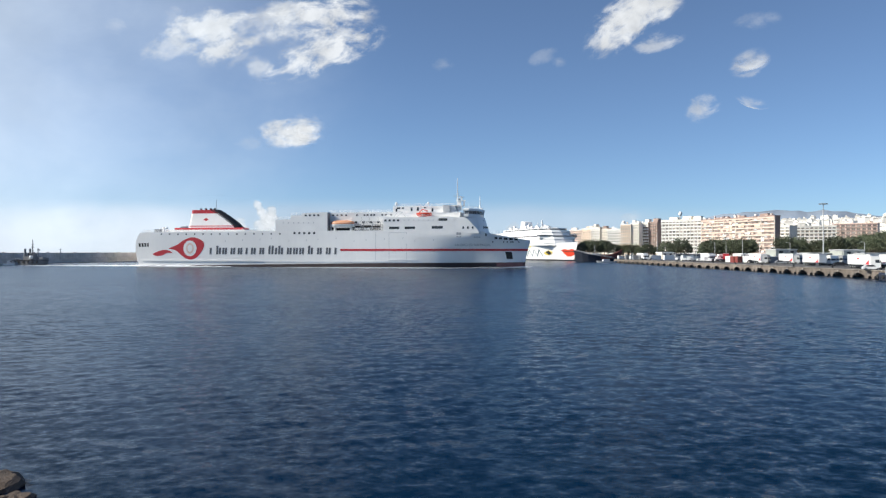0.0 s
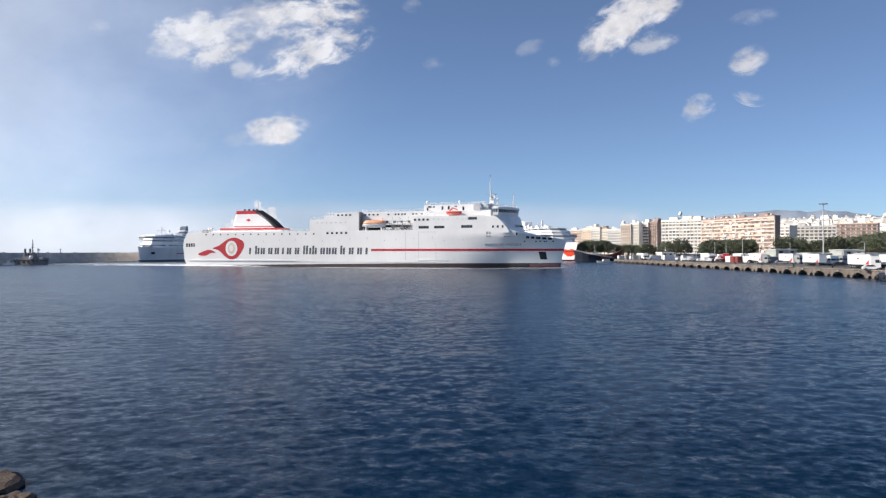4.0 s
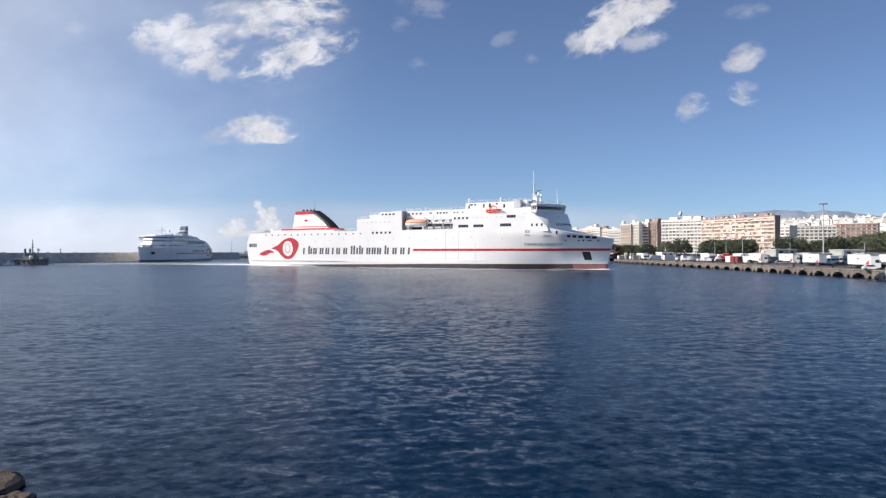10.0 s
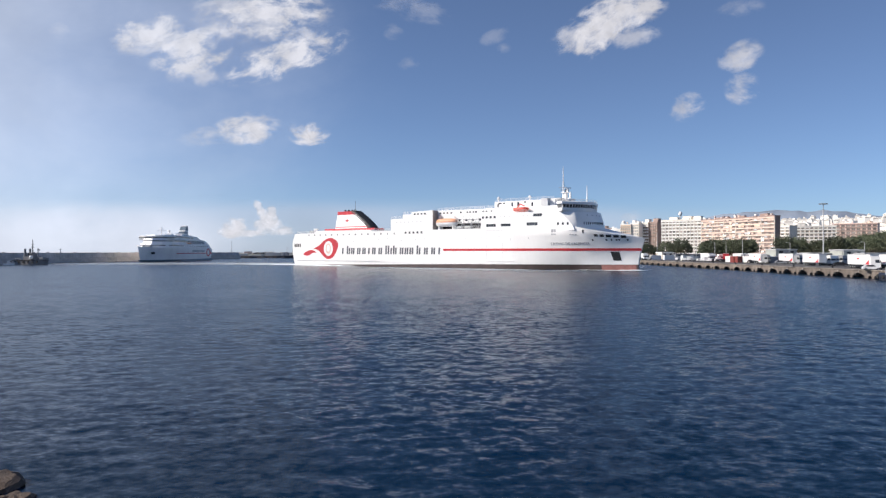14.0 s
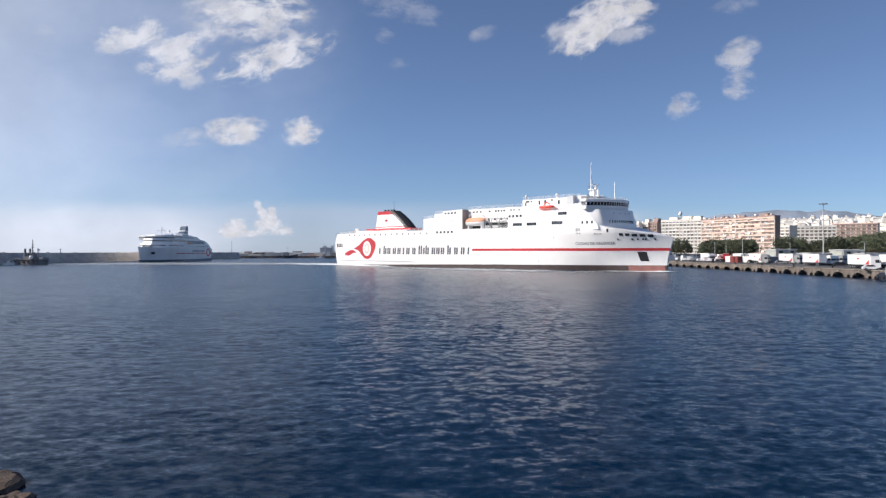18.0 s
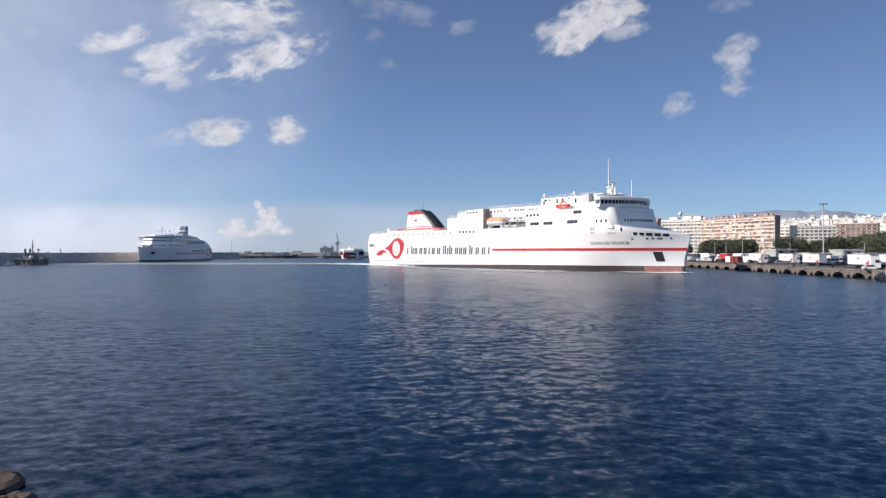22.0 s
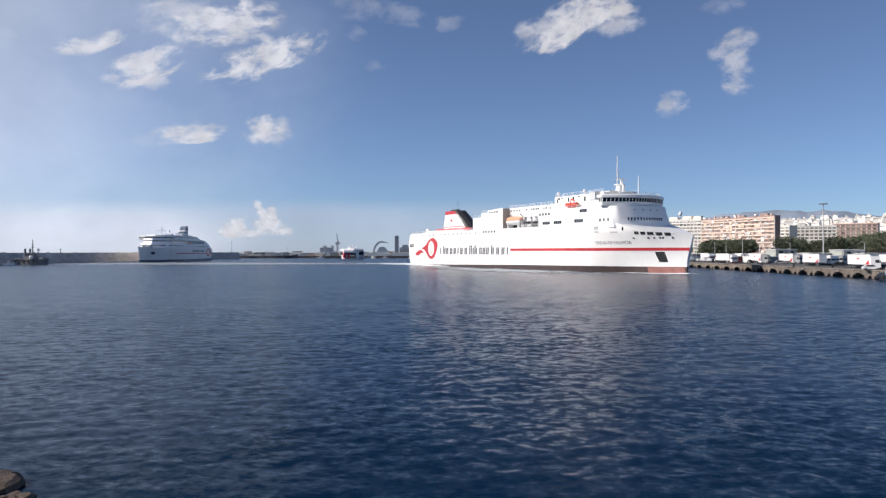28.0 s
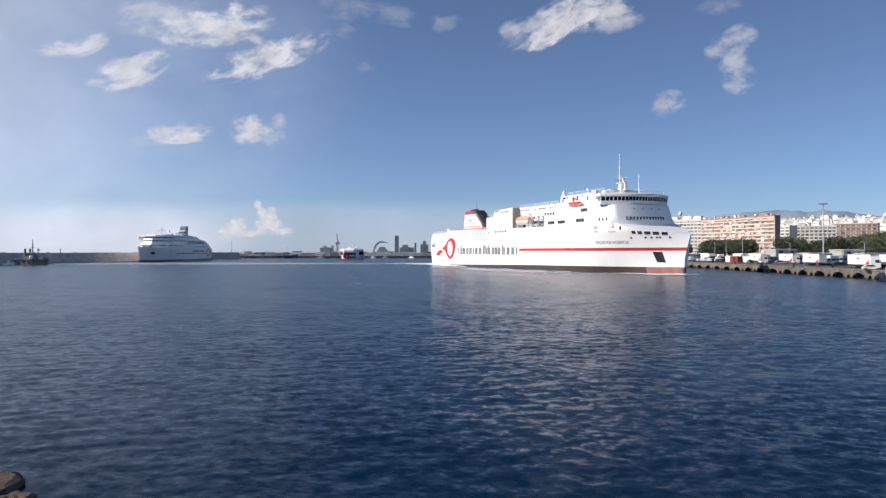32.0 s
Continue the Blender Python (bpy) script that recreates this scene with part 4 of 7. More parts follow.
ORG = "waterfront apartment blocks"
# the slab's brown wall puts shade of the balcony recesses into colour
SLAB = apartment((236, 668), (266, 586), 6, 2, 35.4, 11, 24, STUCCOB, STUCCOS, STUCCO, "long salmon and cream apartment slab with balcony bands", group=ORG,
          roof_rooms=((0.2, 0.25, 1), (0.33, 0.38, 1.4), (0.53, 0.6, 1.4), (0.8, 0.9, 2.0)), pier_every=4)
apartment((210, 702), (239, 676), 15, 2, 36.4, 11, 11, STUCCO, STUCCOW, STUCCOW, "cream apartment block with a regular window grid", group=ORG,
          roof_rooms=((0.15, 0.35, 2.6), (0.5, 0.7, 3.2), (0.76, 0.95, 3.0)))
rng_a = random.Random(5)
slab_len, slab_floor = Vector((30, -82)).length, 33.4 / 11
for k in range(11):
    for i in range(24):
        if rng_a.random() < 0.5:
            w, h = slab_len / 24 * rng_a.uniform(0.7, 1.0), slab_floor * rng_a.uniform(0.3, 0.62)
            paint = rng_a.choice((STUCCOO, STUCCOS, STUCCOW, STUCCOS, STUCCOB, PALEGREY))
            part("balcony_screen", Geo().span(0, w, -0.12, 0.05, 0, h), paint, SLAB, at=pose(i * slab_len / 24 + 0.1, 0, k * slab_floor + 0.2 + (slab_floor * 0.36 if rng_a.random() < 0.5 else 0)))


def by_px(a, da, b, db):
    return ((a - 784) / 1292.4 * da, da), ((b - 784) / 1292.4 * db, db)


def block(a, da, b, db, z1, floors, bays, wall, band, pier, label, rooms=()):
    pl, pr = by_px(a, da, b, db)
    return apartment(pl, pr, 12, 2, z1, floors, bays, wall, band, pier, label, group=ORG, roof_rooms=rooms)


block(1163, 748, 1172, 742, 35.5, 11, 3, STUCCOW, PALEGREY, STUCCOW, "narrow pale grey apartment tower", ((0.2, 0.8, 2),))
block(1147, 738, 1163, 728, 36.0, 11, 4, STUCCOB, STUCCOB, STUCCOB, "dark brown apartment tower", ((0.3, 0.8, 3.5),))
block(1130, 744, 1147, 736, 35.5, 11, 5, STUCCO, STUCCOW, STUCCOB, "cream apartment tower with balconies", ((0.5, 0.9, 3.5),))
block(1116, 740, 1130, 734, 35.0, 11, 4, STUCCOW, STUCCO, STUCCOW, "white and cream apartment tower", ((0.0, 0.3, 3), (0.6, 0.8, 2)))
block(1098, 744, 1116, 738, 34.0, 11, 5, STUCCOW, STUCCOO, STUCCOW, "white apartment tower with orange balconies", ((0.05, 0.2, 3.5),))
block(1075, 752, 1098, 745, 29.5, 10, 7, STUCCOW, STUCCOW, STUCCOW, "plain white rendered apartment block")
block(1061, 765, 1075, 758, 31.0, 10, 4, STUCCOB, STUCCO, STUCCO, "cream and brown apartment block", ((0.2, 0.6, 2),))
block(1046, 770, 1061, 763, 32.0, 11, 4, STUCCO, STUCCOW, STUCCO, "cream apartment block with pale balconies", ((0.1, 0.4, 3),))
block(1030, 790, 1046, 776, 31.0, 11, 4, STUCCO, STUCCOO, STUCCO, "cream apartment block with orange balconies", ((0.5, 0.9, 2.5),))
block(1008, 800, 1030, 792, 30.0, 10, 6, STUCCOW, STUCCOS, STUCCO, "cream and salmon apartment block", ((0.2, 0.4, 2.5),))
# low blocks further along
apartment((368, 790), (415, 770), 14, 12, 34, 6, 12, STUCCO, STUCCOW, STUCCO, "long low cream apartment block", group=ORG)
apartment((440, 830), (476, 800), 14, 14, 38, 6, 9, STUCCOS, STUCCOB, STUCCOS, "terracotta and brown apartment block", group=ORG)
apartment((340, 760), (352, 742), 14, 6, 33, 8, 4, STUCCO, STUCCOW, STUCCO, "narrow plain cream apartment block", group=ORG)

# ---------------------------------------------------------------- hillside town
rng_h = random.Random(7)


def hill_house(w, d, floors):
    T = thing("hillside_house", pose(0, 0, 0), "small pale rendered house on the hillside", "building", "hillside town")
    H = floors * 3.0
    part("wall", Geo().span(-w / 2, w / 2, -d / 2, d / 2, -6, H), HILLHOUSE, T)
    part("parapet", Geo().span(-w / 2 - 0.2, w / 2 + 0.2, -d / 2 - 0.2, d / 2 + 0.2, H, H + 0.7), HILLHOUSE, T)
    win = Geo().box(0, -d / 2 - 0.02, 0, 1.6, 0.15, 1.5).mesh("window", GLASS)
    for k in range(floors):
        for i in range(int(w / 4)):
            part("window", win, GLASS, T, at=pose(-w / 2 + 2 + i * 4.0, 0, k * 3.0 + 1.6))
    return T


def far_house(w, d, floors):
    T = thing("hillside_house", pose(0, 0, 0), "pale rendered house in the hillside town", "building", "hillside town")
    part("wall", Geo().span(-w / 2, w / 2, -d / 2, d / 2, -7, floors * 3.0), HILLHOUSE, T)
    part("roof_room", Geo().span(-w * 0.3, w * 0.1, -d * 0.2, d * 0.3, floors * 3.0, floors * 3.0 + 2.2), HILLHOUSE, T)
    part("window_band", Geo().span(-w * 0.42, w * 0.42, -d / 2 - 0.1, -d / 2 + 0.1, floors * 3.0 - 2.2, floors * 3.0 - 0.9), CURTAIN, T)
    return T


near_protos = [hill_house(14, 9, 3), hill_house(18, 10, 4), hill_house(24, 11, 5)]
far_protos = [far_house(10, 9, 4), far_house(14, 10, 5), far_house(19, 11, 4), far_house(9, 9, 7), far_house(24, 12, 3), far_house(12, 12, 8)]
placed = set()


def settle(ob, m):
    if ob.name in placed:
        copy_thing(ob, m)
    else:
        placed.add(ob.name)
        ob.matrix_basis = m


for k in range(30):
    r, b = rng_h.uniform(860, 1050), rng_h.uniform(0.46, 0.63)
    settle(near_protos[k % 3], pose(b * r, r, land_height(b * r, r), 0, 0, rng_h.uniform(-70, -10)))
for k in range(270):
    r = 1050 + 1250 * (k / 270) + rng_h.uniform(-40, 40)
    b = rng_h.uniform(0.44, 0.66)
    settle(far_protos[rng_h.choice((0, 0, 1, 1, 2, 2, 3, 4, 5))], pose(b * r, r, land_height(b * r, r), 0, 0, rng_h.uniform(-75, -15)))


# ---------------------------------------------------------------- trees
def tree_meshes(seed, H, R, trunk_h):
    rg = random.Random(seed)
    tr = Geo()
    tr.cyl((0, 0, -0.3), (0.1, 0.05, trunk_h), 0.42, 0.3, 8)
    tips = []
    for k in range(8):
        a = k * 0.785 + rg.uniform(-0.3, 0.3)
        q = (math.cos(a) * R * 0.5, math.sin(a) * R * 0.5, trunk_h + (H - trunk_h) * rg.uniform(0.3, 0.6))
        tr.cyl((0.1, 0.05, trunk_h * 0.95), q, 0.2, 0.08, 6)
        tips.append(q)
    lf = Geo()
    for k in range(64):
        a, e = rg.uniform(0, 6.283), rg.uniform(-0.2, 1.0)
        rr = R * math.sqrt(max(0, 1 - max(0, e) ** 2 * 0.8)) * rg.uniform(0.45, 1.0)
        c = Vector((rr * math.cos(a), rr * math.sin(a), trunk_h + (H - trunk_h) * (0.35 + 0.58 * e) + rg.uniform(-0.4, 0.4)))
        cr = rg.uniform(0.9, 1.7) * R / 5.0
        for j in range(34):
            p = c + Vector((rg.gauss(0, 0.55), rg.gauss(0, 0.55), rg.gauss(0, 0.42))) * cr
            s = rg.uniform(0.22, 0.5)
            u = Vector((rg.uniform(-1, 1), rg.uniform(-1, 1), rg.uniform(-1, 1))).normalized()
            w = u.orthogonal().normalized()
            v = u.cross(w)
            lf.add([p - w * s, p + v * s * 0.6, p + w * s, p - v * s * 0.6], [(0, 1, 2, 3)])
    me = bpy.data.meshes.new("crown")
    me.from_pydata(lf.v, [], lf.f)
    me.materials.append(LEAF)
    return tr.mesh("trunk", BARK, True), me


TREES = [tree_meshes(1, 12, 6.0, 3.0), tree_meshes(2, 10.5, 5.4, 2.6), tree_meshes(3, 14, 6.4, 4.0), tree_meshes(4, 8, 4.6, 2.0)]


def tree(x, y, k, turn=0.0, z=None):
    T = thing("laurel_tree", pose(x, y, land_height(x, y) if z is None else z, 0, 0, turn), "dense dark green laurel tree behind the quay", "tree", "waterfront trees")
    part("trunk", TREES[k][0], BARK, T)
    part("crown", TREES[k][1], LEAF, T)
    return T


rng_t = random.Random(3)
# rows of trees: bearing, depth, kind
for k in range(12):
    u = 360 + k * 5.4
    d = 462 - k * 3 + rng_t.uniform(-6, 6)
    p = on_level(u, d)
    tree(p.x, p.y, 0 if k % 3 else 1, rng_t.uniform(0, 360))
for k in range(9):
    p = on_level(362 + k * 7 + rng_t.uniform(-3, 3), 500 + rng_t.uniform(-10, 10))
    tree(p.x, p.y, 1, rng_t.uniform(0, 360))
for u, d, k in ((306, 520, 0), (318, 515, 1), (326, 510, 2), (332, 520, 1), (196, 600, 2), (206, 606, 0), (216, 600, 2), (226, 595, 0), (236, 600, 1), (246, 600, 1), (254, 596, 1), (262, 592, 1), (201, 572, 2), (211, 576, 0), (221, 570, 2), (191, 590, 0),
                (270, 540, 3), (280, 545, 1), (290, 540, 3)):
    p = on_level(u, d)
    tree(p.x, p.y, k, rng_t.uniform(0, 360))
for a, b, n, far in ((466, 492, 7, 500), (510, 545, 8, 520), (556, 612, 15, 640)):
    for k in range(n):
        p = on_level(a + (b - a) * (k + rng_t.uniform(-0.3, 0.3)) / (n - 1), rng_t.uniform(430, far))
        tree(p.x, p.y, rng_t.choice((0, 2, 2, 1)), rng_t.uniform(0, 360))
for k in range(18):
    u = 575 + rng_t.uniform(0, 45)
    d = rng_t.uniform(520, 800)
    p = on_level(u, d)
    tree(p.x, p.y, rng_t.choice((0, 2, 1)), rng_t.uniform(0, 360))


# ---------------------------------------------------------------- mountains
def ridge(name, d, pts, label):
    g = Geo()
    n = 60
    rows = []
    for j, (back, k) in enumerate(((-350, 0.0), (-200, 0.45), (-90, 0.8), (0, 1.0), (300, 0.3))):
        row = []
        for i in range(n + 1):
            u = pts[0][0] + (pts[-1][0] - pts[0][0]) * i / n
            h = float(np.interp(u, [p[0] for p in pts], [p[1] for p in pts]))
            rough_ = noise.noise((u / 14.0, j * 3.1, d / 500.0)) * 0.12 + noise.noise((u / 4.0, j * 5.1, 1.0)) * 0.05
            row.append((u / 1000.0 * (d + back * 0.3), d + back, max(0, h * k * (1 + rough_ * (1.6 if k < 1 else 0.5)))))
        rows.append(row)
    g.loft(rows, caps=False, closed=False)
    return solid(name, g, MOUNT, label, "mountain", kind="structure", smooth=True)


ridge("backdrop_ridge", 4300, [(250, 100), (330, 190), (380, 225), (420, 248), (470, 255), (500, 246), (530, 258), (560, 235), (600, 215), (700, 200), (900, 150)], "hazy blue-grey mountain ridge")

# ---------------------------------------------------------------- clouds
F_LENS = 1292.4
CLOUD_D = 3600.0


def cloud_place(u, v, d=CLOUD_D):
    """A place in the sky by bearing and height, both counted in lens units from the middle of the view."""
    return EYE + VIEW.to_3x3() @ (Vector(((u - 784) / F_LENS, (441 - v) / F_LENS, -1.0)) * d)


def cloud_pose(u, v, d=CLOUD_D, tilt=0.0):
    p = cloud_place(u, v, d)
    return Matrix.Translation(p) @ Matrix.Rotation(-math.atan2(p.x, p.y), 4, "Z") @ Matrix.Rotation(radians(tilt), 4, "Y")


def shell_geo(seed, W, H):
    D = min(W, H) * 0.35
    rings = []
    for j in range(1, 13):
        r = j / 12
        ring = []
        for i in range(48):
            a = 2 * math.pi * i / 48
            k = 1 + 0.1 * noise.noise((math.cos(a) * 2 + seed, math.sin(a) * 2, r))
            ring.append((r * W * math.cos(a), -D * (1 - r * r) * k, r * H * math.sin(a)))
        rings.append(ring)
    return Geo().loft(rings, False).add([(0, -D, 0)] + rings[0], [(0, 1 + (i + 1) % 48, 1 + i) for i in range(48)])


def make_shell(seed, w, h, material, m, label):
    """The near side of a far bank of vapour, bulging a little towards the harbour."""
    k = (m.translation - EYE).length / F_LENS / 2 * 1.35
    ob = new("cloud", shell_geo(seed, w * k, h * k).mesh("cloud", material, True))
    ob.matrix_basis = m
    return tagged(ob, label, "cloud", "clouds on the horizon")


# clouds: label, then puffs of vapour: width, height, tilt, thickness, (time, bearing, height[, turn]) stations
CLOUDS = [
    ("ragged white cumulus cloud breaking into streaks", [
        (132, 76, -25, PUFF, [(0, 398, 68), (9, 368, 86), (19, 313, 100, 30), (32, 232, 121, 58)]),
        (110, 62, -18, PUFF, [(0, 350, 50), (9, 298, 56), (19, 224, 63, 45), (32, 130, 75, 72)]),
        (96, 40, -28, PUFFSOFT, [(0, 296, 86), (9, 300, 80), (19, 205, 74, 60), (32, 150, 82, 60)]),
        (120, 70, -20, PUFFSOFT, [(0, 470, 44), (9, 419, 28), (19, 372, 18), (32, 268, 28)]),
        (190, 84, -10, PUFF, [(0, 556, 34), (9, 512, 31), (19, 440, 30, 10), (32, 372, 40, 40)]),
        (90, 44, -25, PUFFSOFT, [(0, 500, 20), (9, 465, 42), (19, 478, 50), (32, 402, 62)]),
        (205, 62, -22, PUFF, [(0, 572, 97), (9, 530, 100), (19, 482, 103, 10), (32, 474, 100, 40)]),
        (60, 26, -35, PUFFSOFT, [(0, 430, 104), (9, 420, 66), (19, 390, 62), (32, 330, 70)]),
        (52, 24, 15, PUFFSOFT, [(0, 610, 60), (9, 572, 62), (19, 515, 66), (32, 452, 72)]),
        (44, 40, 0, PUFFSOFT, [(0, 459, 118), (9, 395, 126), (19, 332, 142), (32, 250, 136)]),
        (34, 34, 10, PUFFTHIN, [(0, 310, 30), (9, 310, 118), (19, 330, 118), (32, 205, 118)]),
    ]),
    ("flat-based white cumulus cloud", [
        (105, 48, -6, PUFF, [(0, 516, 236), (9, 464, 230), (19, 412, 233), (25, 366, 234, 45), (32, 318, 236, 60)]),
        (62, 50, 0, PUFF, [(0, 546, 230), (9, 470, 222), (19, 432, 230), (25, 384, 231, 45), (32, 340, 232, 50)]),
        (64, 30, -8, PUFFSOFT, [(0, 500, 242), (9, 408, 240), (19, 336, 243), (32, 290, 240)]),
        (46, 30, 0, PUFFTHIN, [(0, 436, 251), (9, 372, 242), (19, 290, 246), (32, 240, 246)]),
    ]),
    ("small rounded white cumulus cloud", [
        (66, 50, 0, PUFF, [(0, 530, 238, 60), (6, 488, 234, 60), (11, 492, 236, 60), (14.5, 550, 236, 45), (19, 527, 232, 0), (32, 444, 230, 0)]),
        (58, 50, 25, PUFFSOFT, [(0, 526, 238, 75), (6, 484, 234, 75), (11, 488, 236, 75), (14.5, 548, 236, 70), (19, 528, 236, 60), (25, 500, 236, 20), (32, 474, 240, 0)]),
        (30, 30, 0, PUFFSOFT, [(0, 522, 238, 80), (6, 480, 234, 80), (11, 484, 236, 80), (14.5, 546, 236, 75), (19, 524, 234, 70), (25, 506, 226, 30), (32, 494, 216, 0)]),
    ]),
    ("broad white cloud trailing down to a ragged end", [
        (170, 78, -30, PUFF, [(0, 1118, 36), (9, 1094, 44), (19, 1050, 44, 20), (32, 988, 36, 55)]),
        (115, 54, -10, PUFF, [(0, 1140, 12), (9, 1130, 18), (19, 1092, 22), (32, 1052, 26)]),
        (84, 44, -10, PUFFSOFT, [(0, 1162, 74, 55), (9, 1138, 72, 20), (19, 1108, 58), (32, 1092, 40)]),
        (70, 44, -35, PUFFSOFT, [(0, 1070, 78), (9, 1030, 80), (19, 990, 58), (32, 910, 58)]),
        (110, 40, -12, PUFFSOFT, [(0, 1110, 30), (9, 1060, 60), (19, 1010, 48, 20), (32, 945, 38, 50)]),
    ]),
    ("soft puffed white cumulus cloud", [
        (60, 46, -15, PUFFSOFT, [(0, 1327, 112, 40), (9, 1322, 104, 10), (19, 1312, 90), (32, 1308, 70)]),
        (46, 38, 0, PUFFSOFT, [(0, 1330, 110, 80), (9, 1304, 110, 20), (19, 1290, 100), (32, 1272, 86)]),
        (50, 42, -10, PUFFSOFT, [(0, 1328, 112, 80), (9, 1318, 108, 35), (19, 1306, 108), (32, 1296, 108)]),
        (54, 56, 20, PUFFSOFT, [(0, 1334, 178, 86), (9, 1321, 165, 58), (19, 1308, 150, 0), (32, 1309, 142, 0)]),
    ]),
    ("small soft white cloud", [
        (54, 44, -10, PUFFSOFT, [(0, 1246, 188, 30), (9, 1230, 187, 10), (19, 1210, 186), (32, 1188, 182)]),
        (44, 44, 30, PUFFSOFT, [(0, 1234, 194), (9, 1216, 194), (19, 1196, 190), (32, 1172, 184)]),
    ]),
    ("thin wisp of pale cloud", [
        (110, 42, 12, PUFFTHIN, [(0, 790, -60), (9, 752, 6), (19, 735, 24), (32, 690, 26)]),
        (110, 46, 0, PUFFTHIN, [(0, 760, -70), (9, 720, -30), (19, 690, 10), (32, 620, 14)]),
        (34, 28, 0, PUFFTHIN, [(0, 745, -20), (9, 712, 40), (19, 677, 65), (32, 612, 56)]),
    ]),
    ("thin wisp of pale cloud", [
        (36, 24, 0, PUFFTHIN, [(0, 785, 115), (9, 746, 113), (19, 703, 114), (32, 648, 120)]),
    ]),
    ("thin wisp of pale cloud", [
        (28, 18, 0, PUFFTHIN, [(0, 989, 110), (9, 950, 106), (19, 830, 56), (32, 775, 36)]),
        (50, 26, -20, PUFFTHIN, [(0, 960, 100), (9, 900, 70), (19, 845, 56), (32, 790, 42)]),
    ]),
    ("thin wisp of pale cloud", [
        (34, 26, 0, PUFFTHIN, [(0, 205, 47), (9, 140, 52), (19, 71, 58), (32, -12, 66)]),
    ]),
    ("thin wisp of pale cloud", [
        (70, 34, 0, PUFFTHIN, [(0, 1338, 38), (9, 1322, 24), (19, 1296, 12), (32, 1270, 14)]),
    ]),
]


def make_clouds():
    made = []
    for n, (label, puffs) in enumerate(CLOUDS):
        u, v = (sum(p[4][0][i] for p in puffs) / len(puffs) for i in (1, 2))
        T = thing("cloud", cloud_pose(u, v), label, "cloud", "drifting clouds")
        made.append((T, puffs[0][4], puffs))
        for k, (w, h, tilt, material, rows) in enumerate(puffs):
            s = CLOUD_D / F_LENS * 1.35 / 2
            made[-1][2][k] = (part("puff", shell_geo(n * 9 + k, w * s, h * s), material, T, smooth=True), tilt, rows, k)
    return made


cloud_runs = make_clouds()


def still_cloud(label, puffs, material):
    """Cloud heaped on the horizon, too far off to be seen moving."""
    T = thing("cloud", cloud_pose(puffs[0][0], puffs[0][1], 3800), label, "cloud", "clouds on the horizon")
    for k, (u, v, w, h, tilt) in enumerate(puffs):
        s = 3800 / F_LENS * 1.35 / 2
        ob = part("puff", shell_geo(60 + k + u, w * s, h * s), material, T, smooth=True)
        ob.matrix_basis = T.matrix_basis.inverted() @ cloud_pose(u, v, 3800 + 6 * k, tilt)


still_cloud("tall white cumulus tower on the horizon", [(458, 367, 14, 26, -30), (466, 381, 18, 26, -20), (480, 375, 17, 22, 0), (476, 389, 28, 30, 0), (464, 402, 28, 28, 0), (484, 402, 36, 28, 0), (505, 409, 30, 16, 0)], CLOUDLOW)
still_cloud("low white cumulus on the horizon", [(412, 404, 34, 32, 0), (424, 401, 24, 28, 0), (403, 412, 34, 20, 0), (428, 414, 60, 14, 0)], CLOUDLOW)
still_cloud("small white cloud behind the town", [(1112, 386, 26, 16, 0), (1124, 382, 24, 18, 0)], PUFFTHIN)
still_cloud("small white cloud behind the town", [(912, 402, 22, 20, 0), (904, 404, 20, 14, 0)], PUFFSOFT)
make_shell(34, 760, 130, CLOUDBANK, Matrix.Translation(cloud_place(30, 424, 3900)), "pale bank of cloud on the horizon")
make_shell(38, 1150, 950, VEIL, Matrix.Translation(cloud_place(-150, 170, 3950)), "thin milky veil of high haze")
make_shell(39, 1800, 150, HAZE, Matrix.Translation(cloud_place(620, 446, 4020)), "pale haze lying along the horizon")


# ---------------------------------------------------------------- other ships
def bearing(px):
    return (px - 784) / 1.2924


def spot(px, d, z=0.0):
    return on_level(bearing(px), d, z)


def small_hull(L, B, top_bow, top_aft, low=-1.5, fullness=0.55, n=30):
    """Rings along a hull, bow at +x: (x, half width at water, half width at deck, deck height)."""
    rings = []
    for i in range(n + 1):
        s = i / n
        x = -L / 2 + L * s
        fore = max(0.0, (s - fullness) / (1 - fullness))
        wd = B / 2 * (1 - fore ** 2.6) + 0.12
        ww = B / 2 * (1 - fore ** 1.5) * (0.9 + 0.1 * min(1, s * 8)) + 0.1
        zt = top_aft + (top_bow - top_aft) * max(0.0, (s - 0.55) / 0.45) ** 1.6
        ov = fore ** 4 * L * 0.03
        rings.append([(x, -ww, low), (x + ov, -wd, zt), (x + ov, wd, zt), (x, ww, low)])
    return rings


BLUEGREY = mat("blue_grey_funnel_paint", (0.16, 0.22, 0.27), 0.5, var=0.15, scale=0.4)
ARCHGREY = mat("pale_blue_grey_shell", (0.34, 0.4, 0.46), 0.6, var=0.12, scale=0.1)
NAVY = mat("dark_navy_hull_paint", (0.025, 0.03, 0.045), 0.5, var=0.3, scale=0.3)
RUSTRED = mat("rust_red_hull_paint", (0.2, 0.06, 0.04), 0.6, var=0.3, scale=0.4)
YELLOW = mat("yellow_paint", (0.7, 0.55, 0.06), 0.5, var=0.1, scale=0.5)
LIPRED = mat("bright_red_orange_paint", (0.7, 0.06, 0.02), 0.45, var=0.08, scale=0.4)
SHIPGREY = mat("off_white_ship_paint", (0.88, 0.865, 0.85), 0.45, var=0.08, scale=0.2, streak=0.4)


